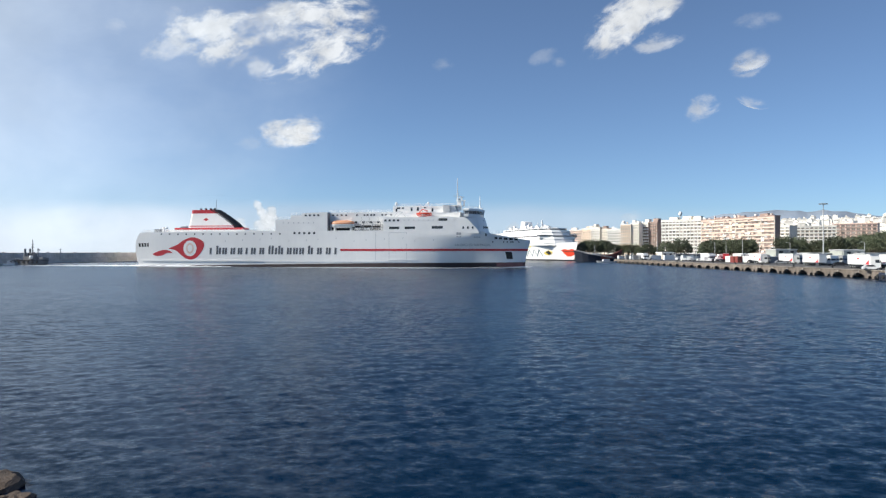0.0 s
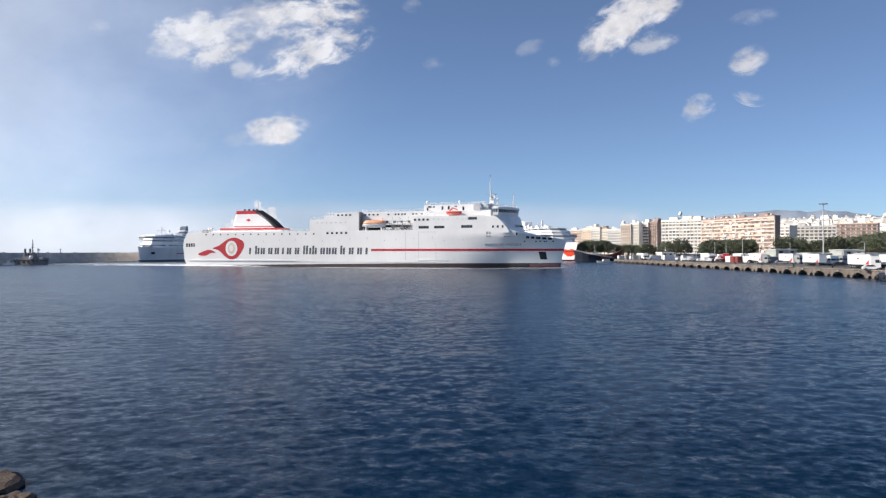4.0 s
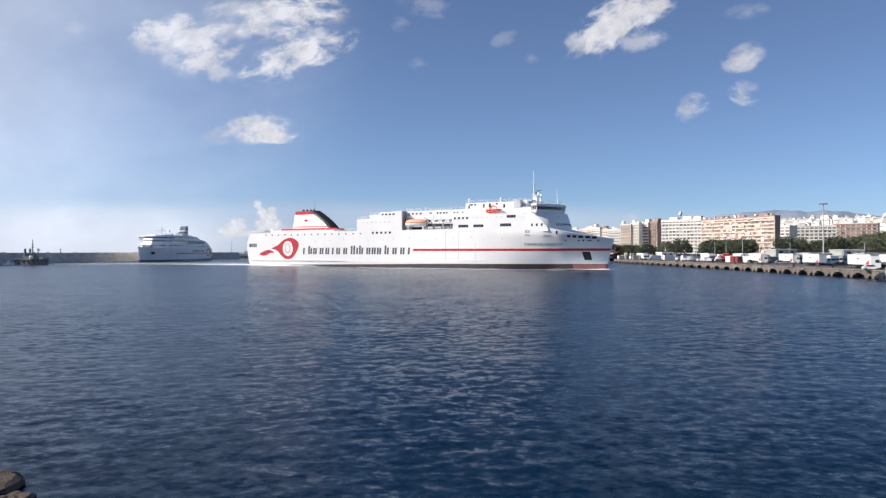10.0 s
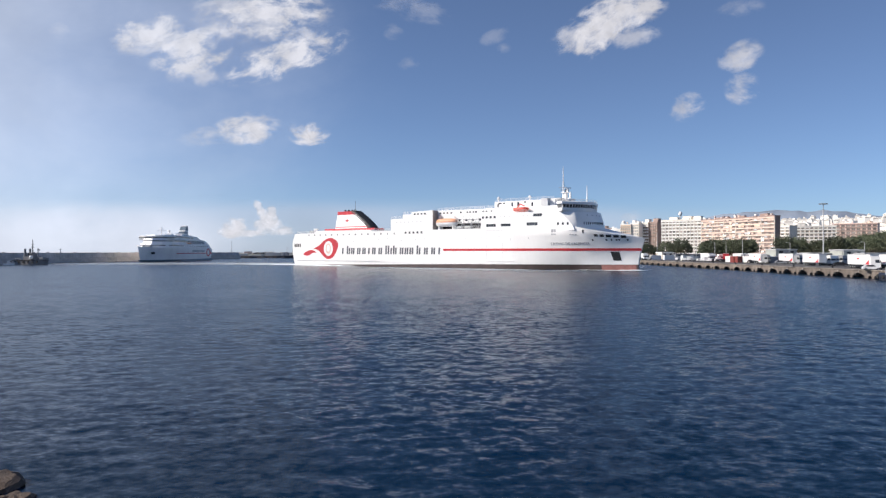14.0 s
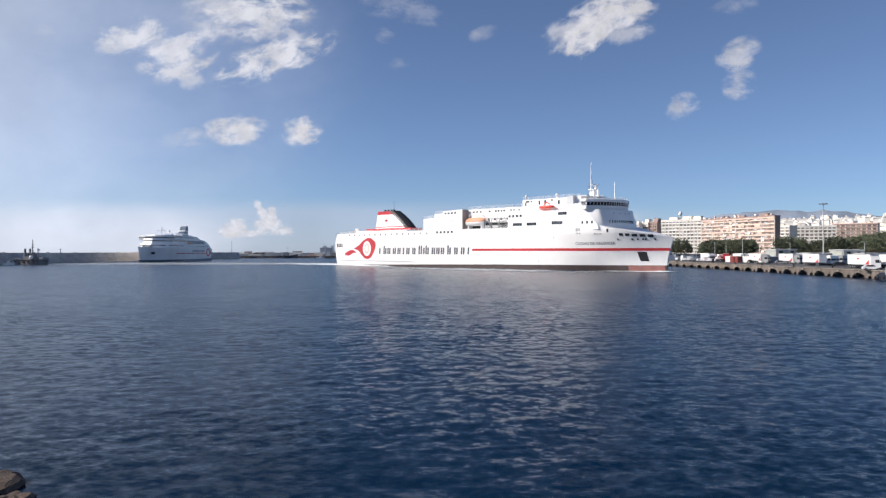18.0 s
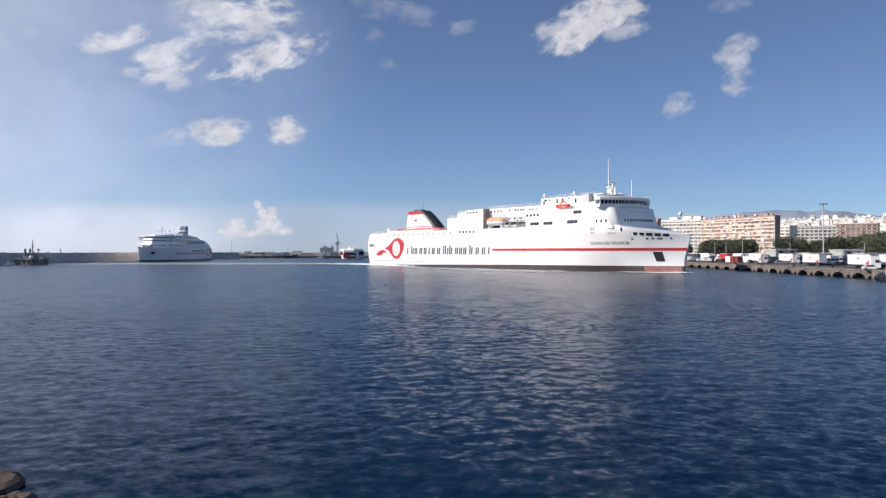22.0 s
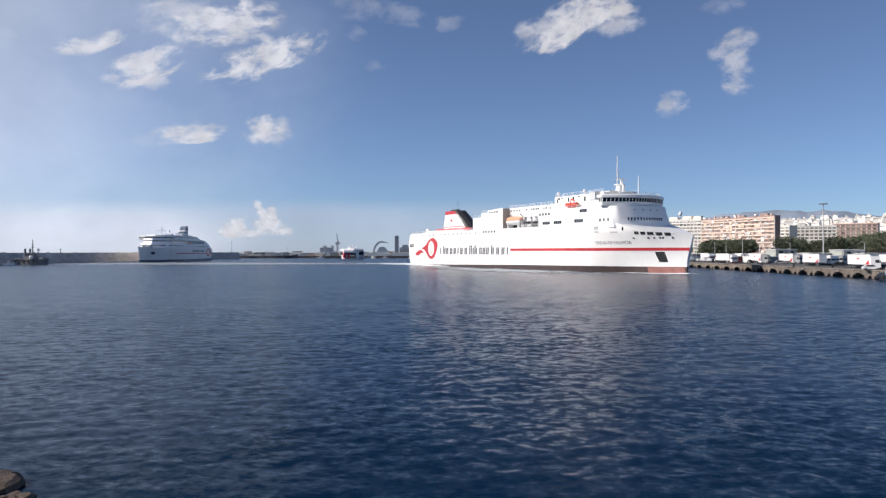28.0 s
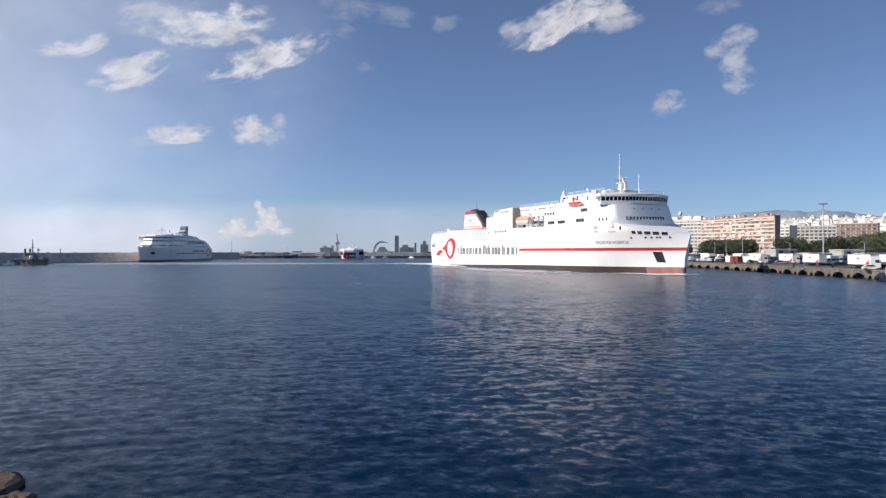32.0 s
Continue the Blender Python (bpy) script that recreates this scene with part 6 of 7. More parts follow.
def trailer(L, colour, label, mark=None, name="box_trailer"):
    T = thing(name, pose(0, 0, 0), label, "trailer", "trailers on the quay")
    b = part("box", Geo().span(-L / 2, L / 2, -1.27, 1.27, 1.15, 3.95), colour, T)
    for k in range(int(L / 2.6)):
        part("panel_rib", Geo().span(-L / 2 + 1.3 + k * 2.6, -L / 2 + 1.36 + k * 2.6, -1.31, 1.31, 1.2, 3.9), colour, b)
    part("top_rail", Geo().span(-L / 2 - 0.03, L / 2 + 0.03, -1.3, 1.3, 3.9, 4.02), PALEGREY, b)
    if mark:
        for s in (-1, 1):
            part("red_flash", Geo().prism([(L / 2 - 2.5, 1.2), (L / 2 - 0.4, 1.2), (L / 2 - 0.4, 2.5)], "y", s * 1.275, s * 1.3), mark, b, "red triangular flash")
            part("emblem", Geo().prism(ellipse(-0.2, 2.8, 0.7, 0.22, 14), "y", s * 1.275, s * 1.3), mark, b)
    part("chassis", Geo().span(-L / 2 + 0.2, L / 2 - 0.2, -0.5, 0.5, 0.85, 1.14), BLACK, T)
    part("side_guard", Geo().span(-L / 2 + 2.6, L / 2 - 3.2, -1.2, -1.12, 0.55, 0.95), BLACK, T)
    for x in (-L / 2 + 1.3, -L / 2 + 2.5, -L / 2 + 3.7):
        for s in (-1, 1):
            wheel(T, x, s * 1.02)
    for s in (-1, 1):
        part("landing_leg", Geo().span(L / 2 - 2.9, L / 2 - 2.7, s * 0.8 - 0.08, s * 0.8 + 0.08, 0, 1.0), GREY, T)
    part("underrun_bar", Geo().span(-L / 2, -L / 2 + 0.12, -1.2, 1.2, 0.5, 0.65), GREY, T)
    return T


def tractor(colour, label):
    T = thing("lorry_tractor", pose(0, 0, 0), label, "lorry", "lorries on the quay")
    cab = part("cab", Geo().prism([(-1.1, 0.7), (1.15, 0.7), (1.2, 1.7), (0.95, 3.3), (0.6, 3.55), (-1.1, 3.6)], "y", -1.22, 1.22), colour, T)
    part("windscreen", Geo().prism([(1.2, 1.75), (1.23, 1.75), (1.02, 2.75), (0.98, 2.75)], "y", -1.05, 1.05), GLASS, cab)
    for s in (-1, 1):
        part("side_window", Geo().prism([(-0.1, 1.8), (0.95, 1.8), (0.8, 2.6), (-0.1, 2.6)], "y", s * 1.2, s * 1.24), GLASS, cab)
        part("mirror", Geo().box(1.1, s * 1.4, 2.1, 0.15, 0.2, 0.6), BLACK, cab)
        part("headlight", Geo().box(1.2, s * 0.85, 0.85, 0.1, 0.4, 0.22), STEEL, cab)
    part("chassis", Geo().span(-4.2, 1.0, -0.5, 0.5, 0.6, 0.9), BLACK, T)
    part("fuel_tank", Geo().cyl((-2.6, -1.0, 0.75), (-1.3, -1.0, 0.75), 0.32), STEEL, T)
    for x in (0.4, -3.3):
        for s in (-1, 1):
            wheel(T, x, s * 1.0)
    return T


def lorry(colour, paint, label):
    """A tractor unit with its box trailer, heading along +x, in one piece."""
    T = thing("articulated_lorry", pose(0, 0, 0), label, "lorry", "lorries driving on the quay")
    b = part("trailer_box", Geo().span(-7.6, 4.6, -1.27, 1.27, 1.15, 3.95), colour, T)
    for k in range(4):
        part("panel_rib", Geo().span(-6.0 + k * 2.6, -5.94 + k * 2.6, -1.31, 1.31, 1.2, 3.9), colour, b)
    part("top_rail", Geo().span(-7.63, 4.63, -1.3, 1.3, 3.9, 4.02), PALEGREY, b)
    part("trailer_chassis", Geo().span(-7.4, 4.2, -0.5, 0.5, 0.85, 1.14), BLACK, T)
    cab = part("cab", Geo().prism([(5.2, 0.7), (7.45, 0.7), (7.5, 1.7), (7.25, 3.3), (6.9, 3.55), (5.2, 3.6)], "y", -1.22, 1.22), paint, T)
    part("windscreen", Geo().prism([(7.5, 1.75), (7.53, 1.75), (7.32, 2.75), (7.28, 2.75)], "y", -1.05, 1.05), GLASS, cab)
    for s in (-1, 1):
        part("side_window", Geo().prism([(6.2, 1.8), (7.25, 1.8), (7.1, 2.6), (6.2, 2.6)], "y", s * 1.2, s * 1.24), GLASS, cab)
        part("mirror", Geo().box(7.4, s * 1.4, 2.1, 0.15, 0.2, 0.6), BLACK, cab)
        part("headlight", Geo().box(7.5, s * 0.85, 0.85, 0.1, 0.4, 0.22), STEEL, cab)
        for x in (-6.3, -5.1, -3.9, 3.0, 6.7):
            wheel(T, x, s * 1.02)
    part("tractor_chassis", Geo().span(2.2, 7.2, -0.5, 0.5, 0.6, 0.84), BLACK, T)
    return T


def container(L, colour, label):
    T = thing("freight_container", pose(0, 0, 0), label, "container", "containers on the quay")
    part("body", Geo().span(-L / 2, L / 2, -1.2, 1.2, 0.1, 2.75), colour, T)
    n = int(L / 0.6)
    rib = Geo().span(-0.12, 0.12, -1.23, 1.23, 0.2, 2.65).mesh("corrugation", colour)
    for k in range(n):
        part("corrugation", rib, colour, T, at=pose(-L / 2 + 0.4 + k * (L - 0.8) / max(1, n - 1), 0, 0))
    for s in (-1, 1):
        part("door_bar", Geo().cyl((L / 2 + 0.04, s * 0.5, 0.2), (L / 2 + 0.04, s * 0.5, 2.6), 0.04, n=6), STEEL, T)
        part("corner_post", Geo().span(s * L / 2 - 0.1, s * L / 2 + 0.1, -1.24, 1.24, 0.0, 2.8), colour, T)
    return T


def car(colour, label, van=False):
    T = thing("van" if van else "car", pose(0, 0, 0), label, "van" if van else "car", "vehicles parked on the quay")
    prof = [(-2.6, 0.4), (2.5, 0.4), (2.6, 1.0), (1.9, 1.25), (1.2, 2.2), (-2.5, 2.3), (-2.6, 1.0)] if van else \
        [(-2.1, 0.35), (2.1, 0.35), (2.15, 0.75), (1.2, 0.95), (0.5, 1.42), (-1.2, 1.45), (-2.0, 0.95)]
    b = part("body", Geo().prism(prof, "y", -0.88, 0.88), colour, T)
    for s in (-1, 1):
        if van:
            part("side_window", Geo().prism([(0.4, 1.35), (1.6, 1.35), (1.1, 2.0), (0.4, 2.0)], "y", s * 0.87, s * 0.9), GLASS, b)
        else:
            part("side_window", Geo().prism([(-1.5, 0.97), (0.9, 0.97), (0.4, 1.36), (-1.1, 1.38)], "y", s * 0.87, s * 0.9), GLASS, b)
        for x in (-1.4, 1.4):
            wheel(T, x, s * 0.8, 0.33)
    return T


TRAIL_W = trailer(11.2, TRAILER, "white box trailer with a red flash parked on the quay", RED)
TRAIL_P = trailer(11.6, TRAILER, "plain white box trailer parked on the quay")
CONT_M = container(6.06, MAROON, "maroon steel freight container on the quay")
CONT_B = container(12.2, BLUEBOX, "blue-grey steel freight container on the quay")
CONT_W = container(6.06, TRAILER, "white refrigerated container on the quay")
CONT_G = container(6.06, GREY, "grey steel freight container on the quay")
TRACT_W = tractor(TRAILER, "white lorry tractor unit parked on the quay")
TRACT_G = tractor(GREY, "dark grey lorry tractor unit parked on the quay")
CAR_W = car(TRAILER, "white car parked near the quay edge")
CAR_G = car(GREY, "grey car parked near the quay edge")
CAR_D = car(BLACK, "black car parked near the quay edge")
VAN_W = car(TRAILER, "white van parked near the quay edge", True)
LEVEL = QUAY_Z + 0.05
RED_LORRY = lorry(RED, RED, "red articulated lorry on the quay")
WHITE_LORRY = lorry(TRAILER, TRAILER, "white articulated lorry driving along the quay")
used = set()


def park(ob, px, d, turn, dz=0.0):
    at = spot(px, d, LEVEL + dz)
    if ob.name.startswith(("car", "van")) and 114 < at.x < 127.5 and at.y < 420:
        at.x = 129.5        # clear of the driving lane
    m = Matrix.Translation(at) @ Matrix.Rotation(radians(turn), 4, "Z")
    if ob.name in used:
        return copy_thing(ob, m)
    used.add(ob.name)
    ob.matrix_basis = m
    return ob


for px, d, tn in ((1341, 302, -90), (1396, 288, -89), (1441, 250, -90), (1527, 208, -90)):
    park(TRAIL_W, px, d, tn)
for px, d, tn in ((1574, 205, -90), (1310, 345, -90), (1330, 350, -88), (1251, 385, -90)):
    park(TRAIL_P, px, d, tn)
for px, d, tn in ((1470, 249, -70), (1475, 252, -70), (1549, 197, -25), (1258, 364, -85), (1262, 366, -85), (1275, 352, -80)):
    park(TRACT_W, px, d, tn)
for px, d, tn in ((1326, 322, -70), (1318, 326, -70), (1414, 281, -60), (1356, 292, -50), (1490, 255, -60)):
    park(TRACT_G, px, d, tn)
for px, d, tn in ((1306, 322, 15), (1313, 320, 15), (1278, 356, -70)):
    park(CONT_M, px, d, tn)
for px, d, tn in ((1423, 330, 8), (1395, 335, 10)):
    park(CONT_B, px, d, tn, 0.0)
for px, d, tn in ((1296, 330, -70), (1322, 318, -60), (1300, 345, 20), (1366, 330, 5), (1216, 398, 10), (1160, 425, 10), (1184, 418, 5)):
    park(CONT_W, px, d, tn)
for px, d, tn in ((1376, 305, 20), (1370, 300, 15), (1140, 430, 0), (1129, 432, 0), (1490, 262, 10), (1480, 268, 10), (1116, 440, 0)):
    park(CONT_G, px, d, tn)
for px, d, tn in ((1215, 370, 80), (1225, 366, 85), (1255, 352, 80), (1542, 188, -20), (1176, 405, 70), (1196, 392, 80)):
    park(CAR_W, px, d, tn)
for px, d, tn in ((1366, 280, -15), (1206, 380, 80), (1220, 368, 80), (1150, 420, 60)):
    park(CAR_G, px, d, tn)
for px, d, tn in ((1262, 344, 80), (1278, 336, 85), (1300, 326, 84), (1328, 306, 80), (1460, 238, -15), (1234, 360, 80), (1246, 352, 80), (1500, 215, -10)):
    park(CAR_D, px, d, tn)
for px, d, tn in ((1248, 360, 80), (1270, 345, 85), (1211, 384, 75), (1122, 436, 10), (1100, 448, 20)):
    park(VAN_W, px, d, tn)


# ---------------------------------------------------------------- sheds, lamps and fences on the quay
def shed(px0, px1, d, h, wallm, roofm, label, depth=12, z=None, plain=False):
    a, b = spot(px0, d), spot(px1, d)
    L = (b - a).length
    T = thing("quay_shed", Matrix.Translation((a.x, a.y, LEVEL if z is None else z)), label, "shed", "sheds behind the quay")
    part("wall", Geo().span(0, L, 0, depth, 0, h), wallm, T)
    part("roof", Geo().prism([(-0.5, h), (depth + 0.5, h), (depth + 0.5, h + 0.3), (depth / 2, h + 0.42), (-0.5, h + 0.3)], "x", -0.4, L + 0.4), roofm, T)
    n = 0 if plain else max(2, int(L / 4))
    for k in range(n):
        part("door", Geo().span((k + 0.2) * L / n, (k + 0.75) * L / n, -0.06, 0.06, 0.05, h * 0.62), GREY if k % 2 else PALEGREY, T)
    for k in range(n):
        part("window", Geo().span((k + 0.3) * L / n, (k + 0.7) * L / n, -0.05, 0.07, h * 0.72, h * 0.88), GLASS, T)
    return T


shed(1373, 1410, 372, 5.8, GREENROOF, PALEGREY, "grey-green clad shed with a pale roof")
shed(1434, 1494, 340, 3.9, GREY, PALEGREY, "long low shed with a flat grey roof")
shed(1493, 1529, 330, 5.4, GREENROOF, PALEGREY, "grey-green prefabricated harbour office")
shed(1530, 1600, 322, 3.9, GREENROOF, PALEGREY, "long low shed with a flat grey roof")
shed(1172, 1192, 428, 4.2, STUCCO, STUCCOW, "small cream harbour building")
shed(1196, 1240, 440, 3.2, GREY, GREY, "low grey harbour shed")


def mast_light(px, d, h, head):
    T = thing("floodlight_mast", Matrix.Translation(spot(px, d, LEVEL - 0.05)), "tall galvanised floodlight mast with a ring of lamps", "lamp post")
    part("base", Geo().cyl((0, 0, 0), (0, 0, 0.6), 0.7, n=12), CONCRETE, T)
    part("pole", Geo().cyl((0, 0, 0.5), (0, 0, h), 0.3, 0.15, 12), PALEGREY, T)
    hd = part("head_ring", Geo().cyl((0, 0, h - 0.2), (0, 0, h + 0.1), head * 0.9, n=16), GREY, T)
    for k in range(10):
        a = k * 0.628
        part("floodlight", Geo().box(head * math.cos(a), head * math.sin(a), h - 0.1, 0.5, 0.5, 0.4, a), GREY, hd)
    return T


mast_light(1457, 330, 26.5, 1.6)


def street_lamp(px, d, h, label="slim grey street lamp behind the quay"):
    p = spot(px, d, LEVEL)
    T = thing("street_lamp", Matrix.Translation(p), label, "lamp post", "street lamps")
    part("pole", Geo().cyl((0, 0, 0), (0, 0, h), 0.16, 0.09, 8), PALEGREY, T)
    part("arm", Geo().cyl((0, 0, h), (-1.4, 0, h + 0.25), 0.07, 0.05, 6), STEEL, T)
    part("lantern", Geo().box(-1.7, 0, h + 0.22, 0.8, 0.3, 0.16), PALEGREY, T)
    return T


for px, d, h in ((1232, 402, 12), (1265, 400, 10), (1285, 398, 10), (1314, 392, 11), (1163, 430, 16), (1398, 350, 9), (1530, 330, 9), (1344, 380, 10)):
    street_lamp(px, d, h)


def bollard(y):
    T = thing("bollard", pose(QUAY_X + 0.9, y, QUAY_Z + 0.12), "black iron mooring bollard on the quay edge", "bollard", "bollards")
    part("stem", Geo().cyl((0, 0, 0), (0, 0, 0.5), 0.24, 0.2, 10), BLACK, T)
    part("cap", Geo().ball((0, 0, 0.55), 0.34, 0.34, 0.16), BLACK, T)


for k in range(12):
    bollard(185 + k * 23)
for k in range(8):
    t_ = thing("rubber_fender", pose(QUAY_X - 0.5, 178 + k * 10.0 + 5.3, 0.9), "black rubber quay fender", "fender", "quay fenders")
    part("drum", Geo().cyl((0, -0.35, 0), (0, 0.35, 0), 0.48, n=12), TYRE, t_)
    part("chain", Geo().cyl((0.3, 0, 0.4), (0.5, 0, 1.1), 0.05, n=5), STEEL, t_)

# dark workboat lying at the near end of the quay
wb = thing("workboat", Matrix.Translation((106.8, 173.5, 0)) @ Matrix.Rotation(radians(95), 4, "Z"), "dark workboat with tyre fenders at the quay", "boat")
part("hull", Geo().loft(small_hull(9, 3.4, 1.9, 1.4, -0.5, 0.4, 14)), NAVY, wb)
part("cabin", Geo().span(-2, 1.2, -1.0, 1.0, 1.4, 3.2), GREY, wb)
part("window", Geo().span(-1.6, 0.9, 1.0, 1.04, 2.3, 2.9), GLASS, wb)
for k in range(4):
    part("tyre_fender", Geo().cyl((-3.2 + k * 2, 1.75, 0.9), (-3.2 + k * 2, 1.95, 0.9), 0.42, n=12), TYRE, wb)


# ---------------------------------------------------------------- far shore
def crescent():
    p = spot(676, 1300, 2)
    T = thing("concert_hall", Matrix.Translation(p) @ Matrix.Scale(0.8, 4), "pale hall under a sweeping grey crescent arch", "building")
    outer = [(-20 + 19 * (1 - math.cos(t)) * 1.0, 30.0 * math.sin(t) ** 0.85) for t in np.linspace(0.0, 1.9, 16)]
    inner = [(-16.5 + 17.5 * (1 - math.cos(t)) * 1.0, 26.4 * math.sin(t) ** 0.88) for t in np.linspace(1.75, 0.0, 16)]
    part("arch", Geo().prism([(a, b) for a, b in outer] + [(17.5, 24.6)] + [(a, b) for a, b in inner], "y", -3, 3), ARCHGREY, T, "grey crescent arch")
    part("hall", Geo().loft([[(-12 + k * 9, -8, z), (16 - k * 13, -8, z), (16 - k * 13, 10, z), (-12 + k * 9, 10, z)] for z, k in ((0, 0), (8, 0.25), (14, 0.6), (17, 0.95))]), ARCHGREY, T)
    part("plinth", Geo().span(-24, 24, -12, 14, -1, 4), PALEGREY, T)


crescent()


def tower(px0, px1, d, z1, m, label, floors=18):
    a, b = spot(px0, d), spot(px1, d)
    L = b.x - a.x
    T = thing("tower_block", Matrix.Translation((a.x, a.y, 2)), label, "building", "far town")
    part("wall", Geo().span(0, L, 0, L * 0.8, -1, z1), m, T)
    band = Geo().span(0.4, L - 0.4, -0.3, 0.1, 0, z1 / floors * 0.45).mesh("window_band", TOWERGLASS)
    for k in range(floors):
        part("window_band", band, TOWERGLASS, T, at=pose(0, 0, (k + 0.4) * z1 / floors))
    part("roof_house", Geo().span(L * 0.25, L * 0.7, L * 0.2, L * 0.6, z1, z1 + max(1.2, z1 * 0.04)), m, T)
    return T


tower(698.5, 705.5, 2600, 61, TOWERGREY, "slim dark grey tower block in the far town", 22)
tower(707, 732, 2000, 17, TOWERGREY, "broad grey block in the far town", 5)
tower(712, 722, 2050, 24, TOWERGREY, "grey block in the far town", 7)
tower(733.5, 737, 2200, 31, TOWERGREY, "slim grey tower block in the far town", 10)
tower(744, 758, 1900, 24, TOWERGREY, "grey block in the far town", 8)
tower(748, 754, 1950, 33, TOWERGREY, "stepped grey tower block in the far town", 10)
for px0, px1, d, h, m in ((440, 462, 830, 3, STUCCO), (470, 498, 860, 5.5, PALEGREY), (512, 530, 850, 4, STUCCOW), (532, 556, 870, 5, PALEGREY), (560, 572, 840, 4, STUCCO), (646, 690, 830, 4.4, WHITE2), (600, 640, 850, 5, STUCCO),
                          (694, 745, 835, 5.2, WHITE2), (748, 790, 850, 4.6, STUCCOW), (584, 600, 860, 5, GREY), (395, 436, 880, 3.5, PALEGREY)):
    shed(px0, px1, d, h * 0.65, m, m, "low warehouse on the far quay", depth=16, z=2.1, plain=True)

rng_f = random.Random(11)
for k in range(34):
    px = 432 + k * 10.4 + rng_f.uniform(-4, 4)
    d = rng_f.uniform(860, 1150)
    tint_ = rng_f.choice((STUCCOW, STUCCO, WHITE2, STUCCOS, GREY, DARK))
    shed(px, px + rng_f.uniform(7, 17), d, rng_f.uniform(1.8, 5.4), tint_, rng_f.choice((ROOF, PALEGREY, GREY)), "small building on the far quay", depth=9, z=2.1, plain=True)
for k in range(17):
    small_boat(spot(446 + k * 18 + rng_f.uniform(-7, 7), rng_f.uniform(782, 794)), rng_f.uniform(5, 10), rng_f.uniform(-90, 0), "small boat moored along the far quay", rng_f.choice((TRAILER, PALEGREY, NAVY, NAVY, GREY)))


def gantry():
    T = thing("harbour_crane", Matrix.Translation(spot(597, 900, 2.1)), "tall grey harbour crane on the far quay", "crane")
    part("tower", Geo().pipe([(-2, -2, 0), (-0.6, 0, 17)], 0.5).pipe([(2, -2, 0), (0.6, 0, 17)], 0.5).pipe([(0, 2, 0), (0, 0, 17)], 0.5), TOWERGREY, T)
    part("cab", Geo().box(0, 0, 15, 4, 4, 3), TOWERGREY, T)
    part("jib", Geo().pipe([(0, 0, 16), (-0.8, 0, 27)], 0.5).pipe([(0.8, 0, 17), (-0.5, 0, 27)], 0.3), TOWERGREY, T)
    part("back_stay", Geo().pipe([(0, 0, 20), (4, 0, 14)], 0.3).pipe([(0, 0, 16), (0, 0, 21)], 0.4), TOWERGREY, T)
    R = thing("drilling_vessel", Matrix.Translation(spot(578, 880, 1.8)), "grey offshore vessel with a stack of modules", "ship")
    part("hull", Geo().span(-9, 9, -4, 4, -2, 4), TOWERGREY, R)
    for x, w, h in ((-6, 3, 6), (-2, 4, 8), (3, 4, 6.5), (7, 2.5, 8.5)):
        part("module", Geo().box(x, 0, 4 + h / 2, w, 5, h), TOWERGREY, R)
        part("mast", Geo().cyl((x, 0, 4 + h), (x, 0, 7 + h), 0.25), TOWERGREY, R)
    part("deck", Geo().span(-8.5, 8.5, -3.6, 3.6, 9, 9.6), GREY, R)
    W = thing("moored_trawler", Matrix.Translation(spot(508, 800, 0)), "dark trawler moored at the far quay", "boat")
    part("hull", Geo().loft(small_hull(22, 6, 4.2, 2.6, -1, 0.5, 16)), NAVY, W)
    part("wheelhouse", Geo().span(-3, 2, -2, 2, 2.6, 6.4), GREY, W)
    part("mast", Geo().cyl((0, 0, 6), (0, 0, 12), 0.2), GREY, W)


gantry()
for px, d, h, z in ((410, 728, 14, 3.0), (107, 400, 2.6, 6.0)):
    T_ = thing("mast_pole", Matrix.Translation(spot(px, d, z)), "thin dark pole on the breakwater", "pole")
    part("pole", Geo().cyl((0, 0, -3), (0, 0, h), 0.22, 0.14, 8), GREY, T_)
    part("bracket", Geo().box(0, 0, h - 0.3, 1.6, 0.2, 0.2), GREY, T_)
BT = thing("water_tower", Matrix.Translation(spot(1204, 730, 37.0)), "small white ball-shaped tank on a roof stem", "tank")
part("stem", Geo().cyl((0, 0, 0), (0, 0, 6), 0.5, 0.4, 10), PALEGREY, BT)
part("tank", Geo().ball((0, 0, 7.8), 2.0, 2.0, 2.4, 14, 10), WHITE2, BT, smooth=True)


# ---------------------------------------------------------------- rocks at the camera's feet
def boulder(x, y, z, sx, sy, sz, seed):
    g = Geo()
    rings = []
    for j in range(1, 20):
        b = math.pi * j / 20
        ring = []
        for i in range(30):
            a = 2 * math.pi * i / 30
            n = Vector((math.sin(b) * math.cos(a), math.sin(b) * math.sin(a), -math.cos(b)))
            k = 1 + 0.34 * noise.noise(n * 1.3 + Vector((seed, 0, 0))) + 0.14 * noise.noise(n * 4 + Vector((0, seed, 0))) + 0.05 * noise.noise(n * 11)
            m = max(abs(n.x), abs(n.y), abs(n.z))
            ring.append((n.x * sx * k / m ** 0.55, n.y * sy * k / m ** 0.55, n.z * sz * k / m ** 0.55))
        rings.append(ring)
    g.loft(rings)
    return solid("boulder", g, ROCK, "wet dark basalt boulder at the water's edge", "rock", pose(x, y, z, 0, 0, seed * 40), "shore boulders")


for k, b_ in enumerate(((-13.3, 20.9, -0.3, 1.2, 0.9, 0.75), (-12.0, 20.2, -0.38, 0.75, 0.7, 0.6), (-11.0, 19.2, -0.3, 0.9, 0.6, 0.45), (-14.2, 19.0, -0.1, 1.4, 1.2, 0.9), (-9.6, 18.6, -0.35, 0.9, 0.7, 0.5), (-12.4, 18.2, -0.1, 1.1, 0.9, 0.8))):
    boulder(b_[0] - 0.15, b_[1], b_[2] - 0.04, *b_[3:], k + 1)


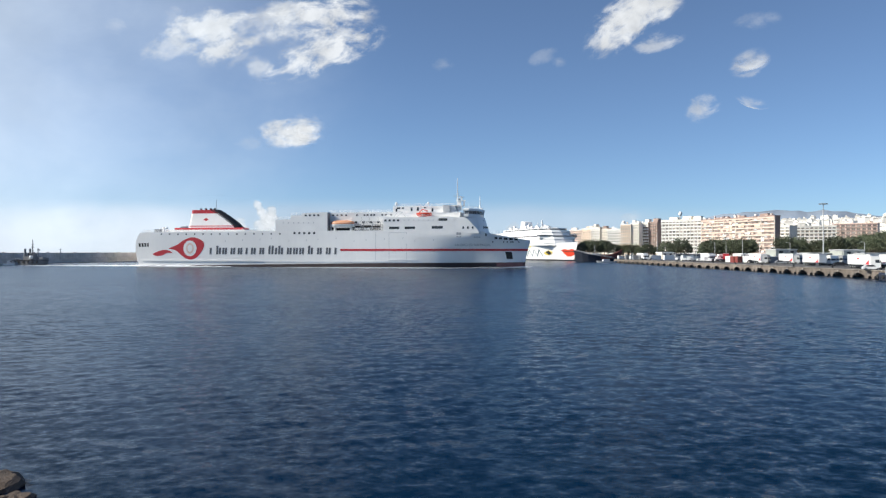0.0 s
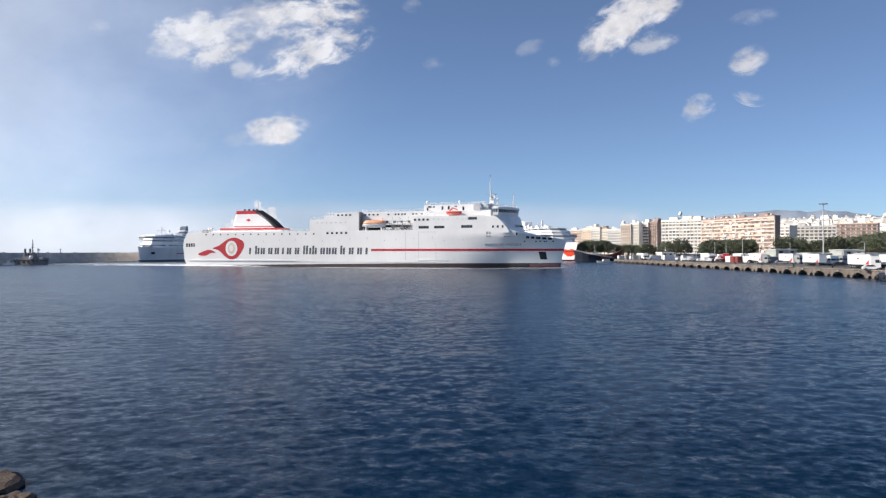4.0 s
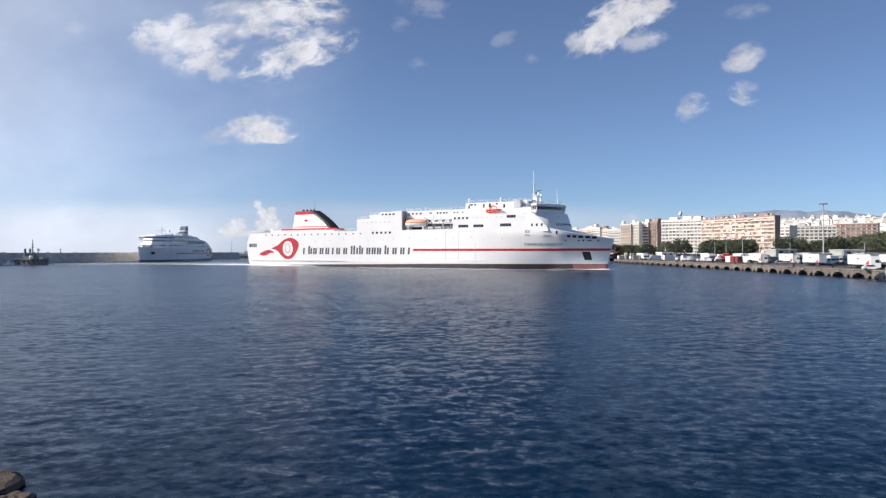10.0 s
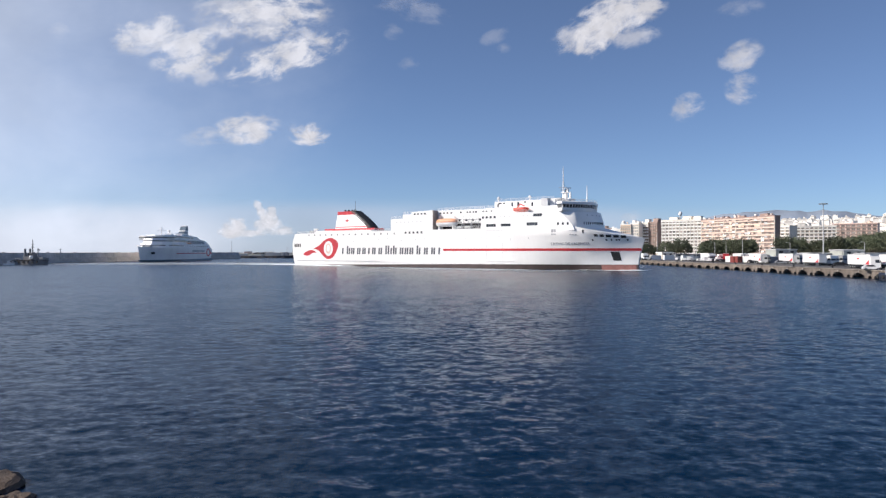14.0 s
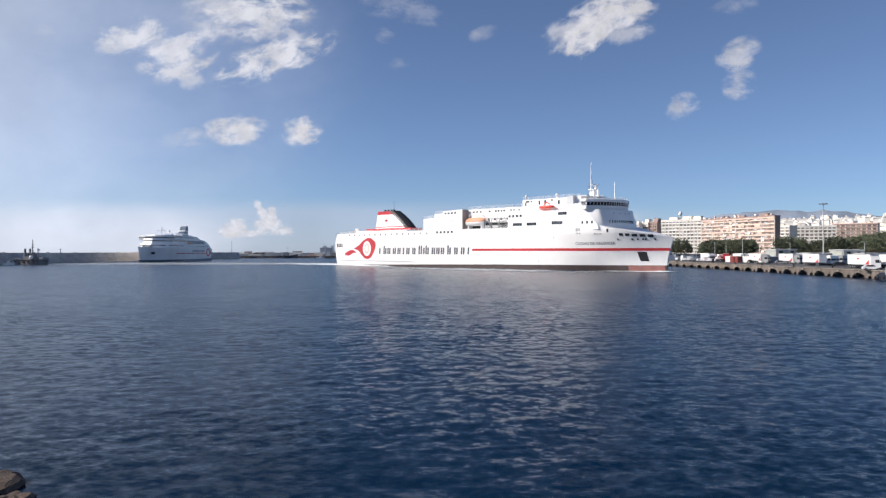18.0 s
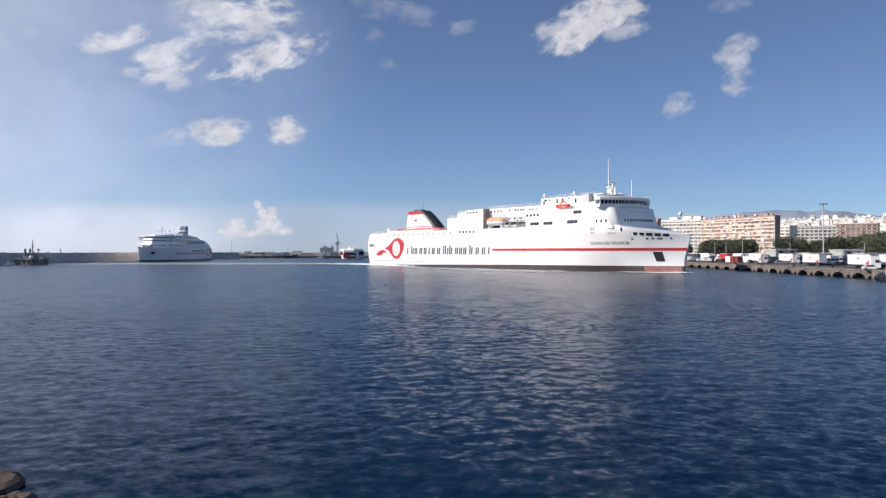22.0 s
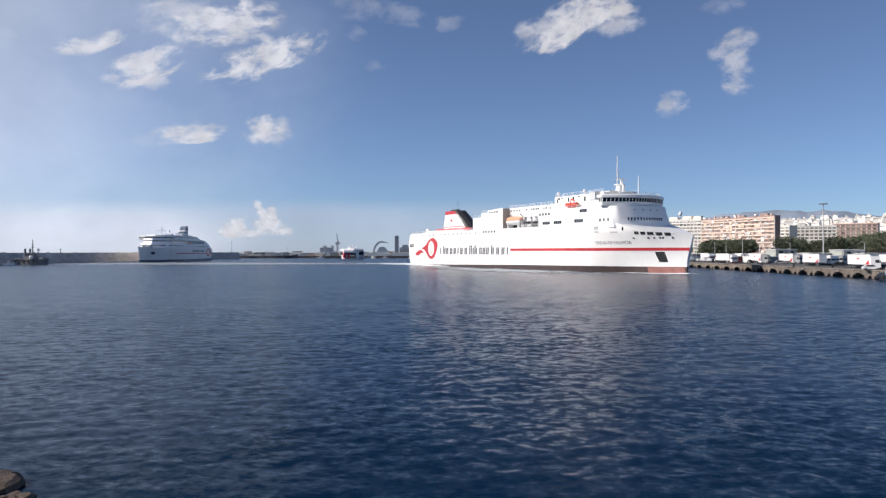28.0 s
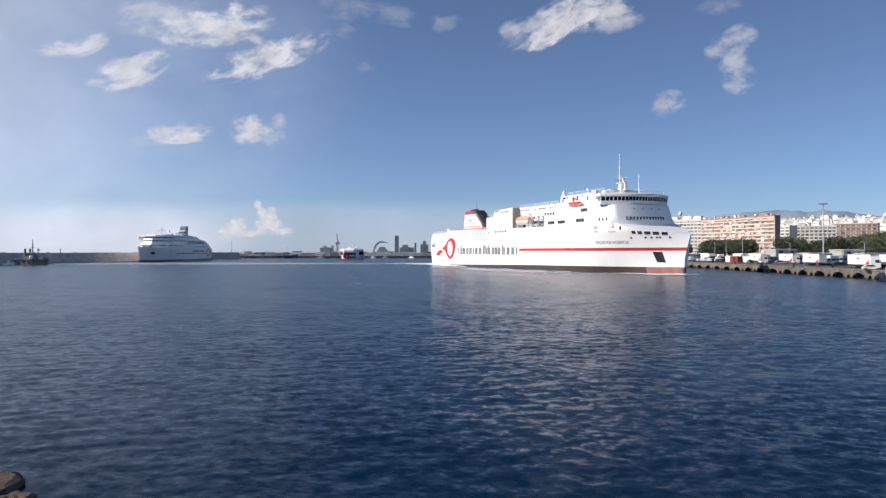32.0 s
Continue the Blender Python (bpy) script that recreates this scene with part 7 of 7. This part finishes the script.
# ---------------------------------------------------------------- pale streaks left on the water
wk = Geo()
for j in range(13):
    for i in range(13):
        wk.v.append((-300 + 330 * i / 12, 395 + 95 * j / 12 - 30 * i / 12, 0.03))
wk.f = [(j * 13 + i, j * 13 + i + 1, (j + 1) * 13 + i + 1, (j + 1) * 13 + i) for j in range(12) for i in range(12)]
solid("wake", wk, FOAMWAKE, "faint pale wake streaks on the harbour water", "wake", kind="stuff")


# ---------------------------------------------------------------- all that moves
SHIP_RUN = [
    (0.0, -52.26, 345.91, -8.81), (2.0, -43.67, 344.28, -13.65), (4.0, -35.43, 342.31, -18.33), (6.0, -27.78, 339.58, -22.68), (8.0, -20.47, 336.44, -26.76), (10.0, -13.0, 333.97, -30.81),
    (12.0, -5.28, 331.8, -34.94), (14.0, 2.33, 328.51, -39.17), (16.0, 9.57, 324.35, -43.33), (18.0, 16.45, 320.92, -47.05), (20.0, 22.28, 318.23, -50.31), (22.0, 26.12, 315.0, -53.51),
    (24.0, 29.24, 312.23, -56.73), (26.0, 32.41, 310.54, -59.95), (28.0, 35.3, 309.18, -62.96), (30.0, 37.67, 307.49, -65.61), (32.0, 39.76, 305.93, -68.1),
]


# lorries on the quay: seconds, x, y, heading
RED_RUN = [(0.0, 134.0, 346.0, 70), (21.6, 134.0, 346.0, 70), (22.3, 132.6, 344.5, 95), (23.0, 130.0, 345.0, 103), (24.0, 126.4, 358.0, 100), (25.0, 124.2, 375.0, 94), (26.0, 123.4, 398.0, 91),
           (27.2, 123.3, 425.0, 90), (28.0, 123.3, 432.0, 90), (32.0, 123.3, 432.0, 90)]
WHITE_RUN = [(0.0, 117.5, 430.0, -90), (24.8, 117.5, 430.0, -90), (25.6, 117.5, 405.0, -90), (26.5, 117.5, 361.0, -90), (27.5, 117.6, 321.0, -88), (28.5, 121.0, 290.5, -86), (29.5, 123.3, 258.0, -89),
             (30.0, 123.3, 244.0, -90), (30.5, 123.3, 230.0, -90), (31.0, 123.3, 218.0, -90), (32.0, 123.3, 192.0, -90)]


def motions():
    walk(ferry, [(t, pose(x, y, 0, 0, 0, a)) for t, x, y, a in SHIP_RUN])
    for T, rows, puffs in cloud_runs:
        at = {t: cloud_pose(u, v) for t, u, v, *_ in rows}
        walk(T, sorted(at.items()))
        track = lambda t, k: float(np.interp(t, [r[0] for r in rows], [r[k] for r in rows]))
        for ob, tilt, own, k in puffs:
            keys = []
            for t, u, v, *turn in own:
                if t not in at:
                    at[t] = cloud_pose(track(t, 1), track(t, 2))
                turn = Matrix.Rotation(radians(turn[0] if turn else 0.0), 4, "X")
                keys.append((t, at[t].inverted() @ cloud_pose(u, v, CLOUD_D + 8 * k, tilt) @ turn))
            walk(ob, keys)

    # the ripples drift across the harbour with the breeze
    walk(water, [(0.0, pose(-10, 5, 0)), (32.0, pose(10, -5, 0))])
    walk(RED_LORRY, [(t, pose(x, y, LEVEL, 0, 0, a)) for t, x, y, a in RED_RUN])
    walk(WHITE_LORRY, [(t, pose(x, y, LEVEL, 0, 0, a)) for t, x, y, a in WHITE_RUN])


motions()
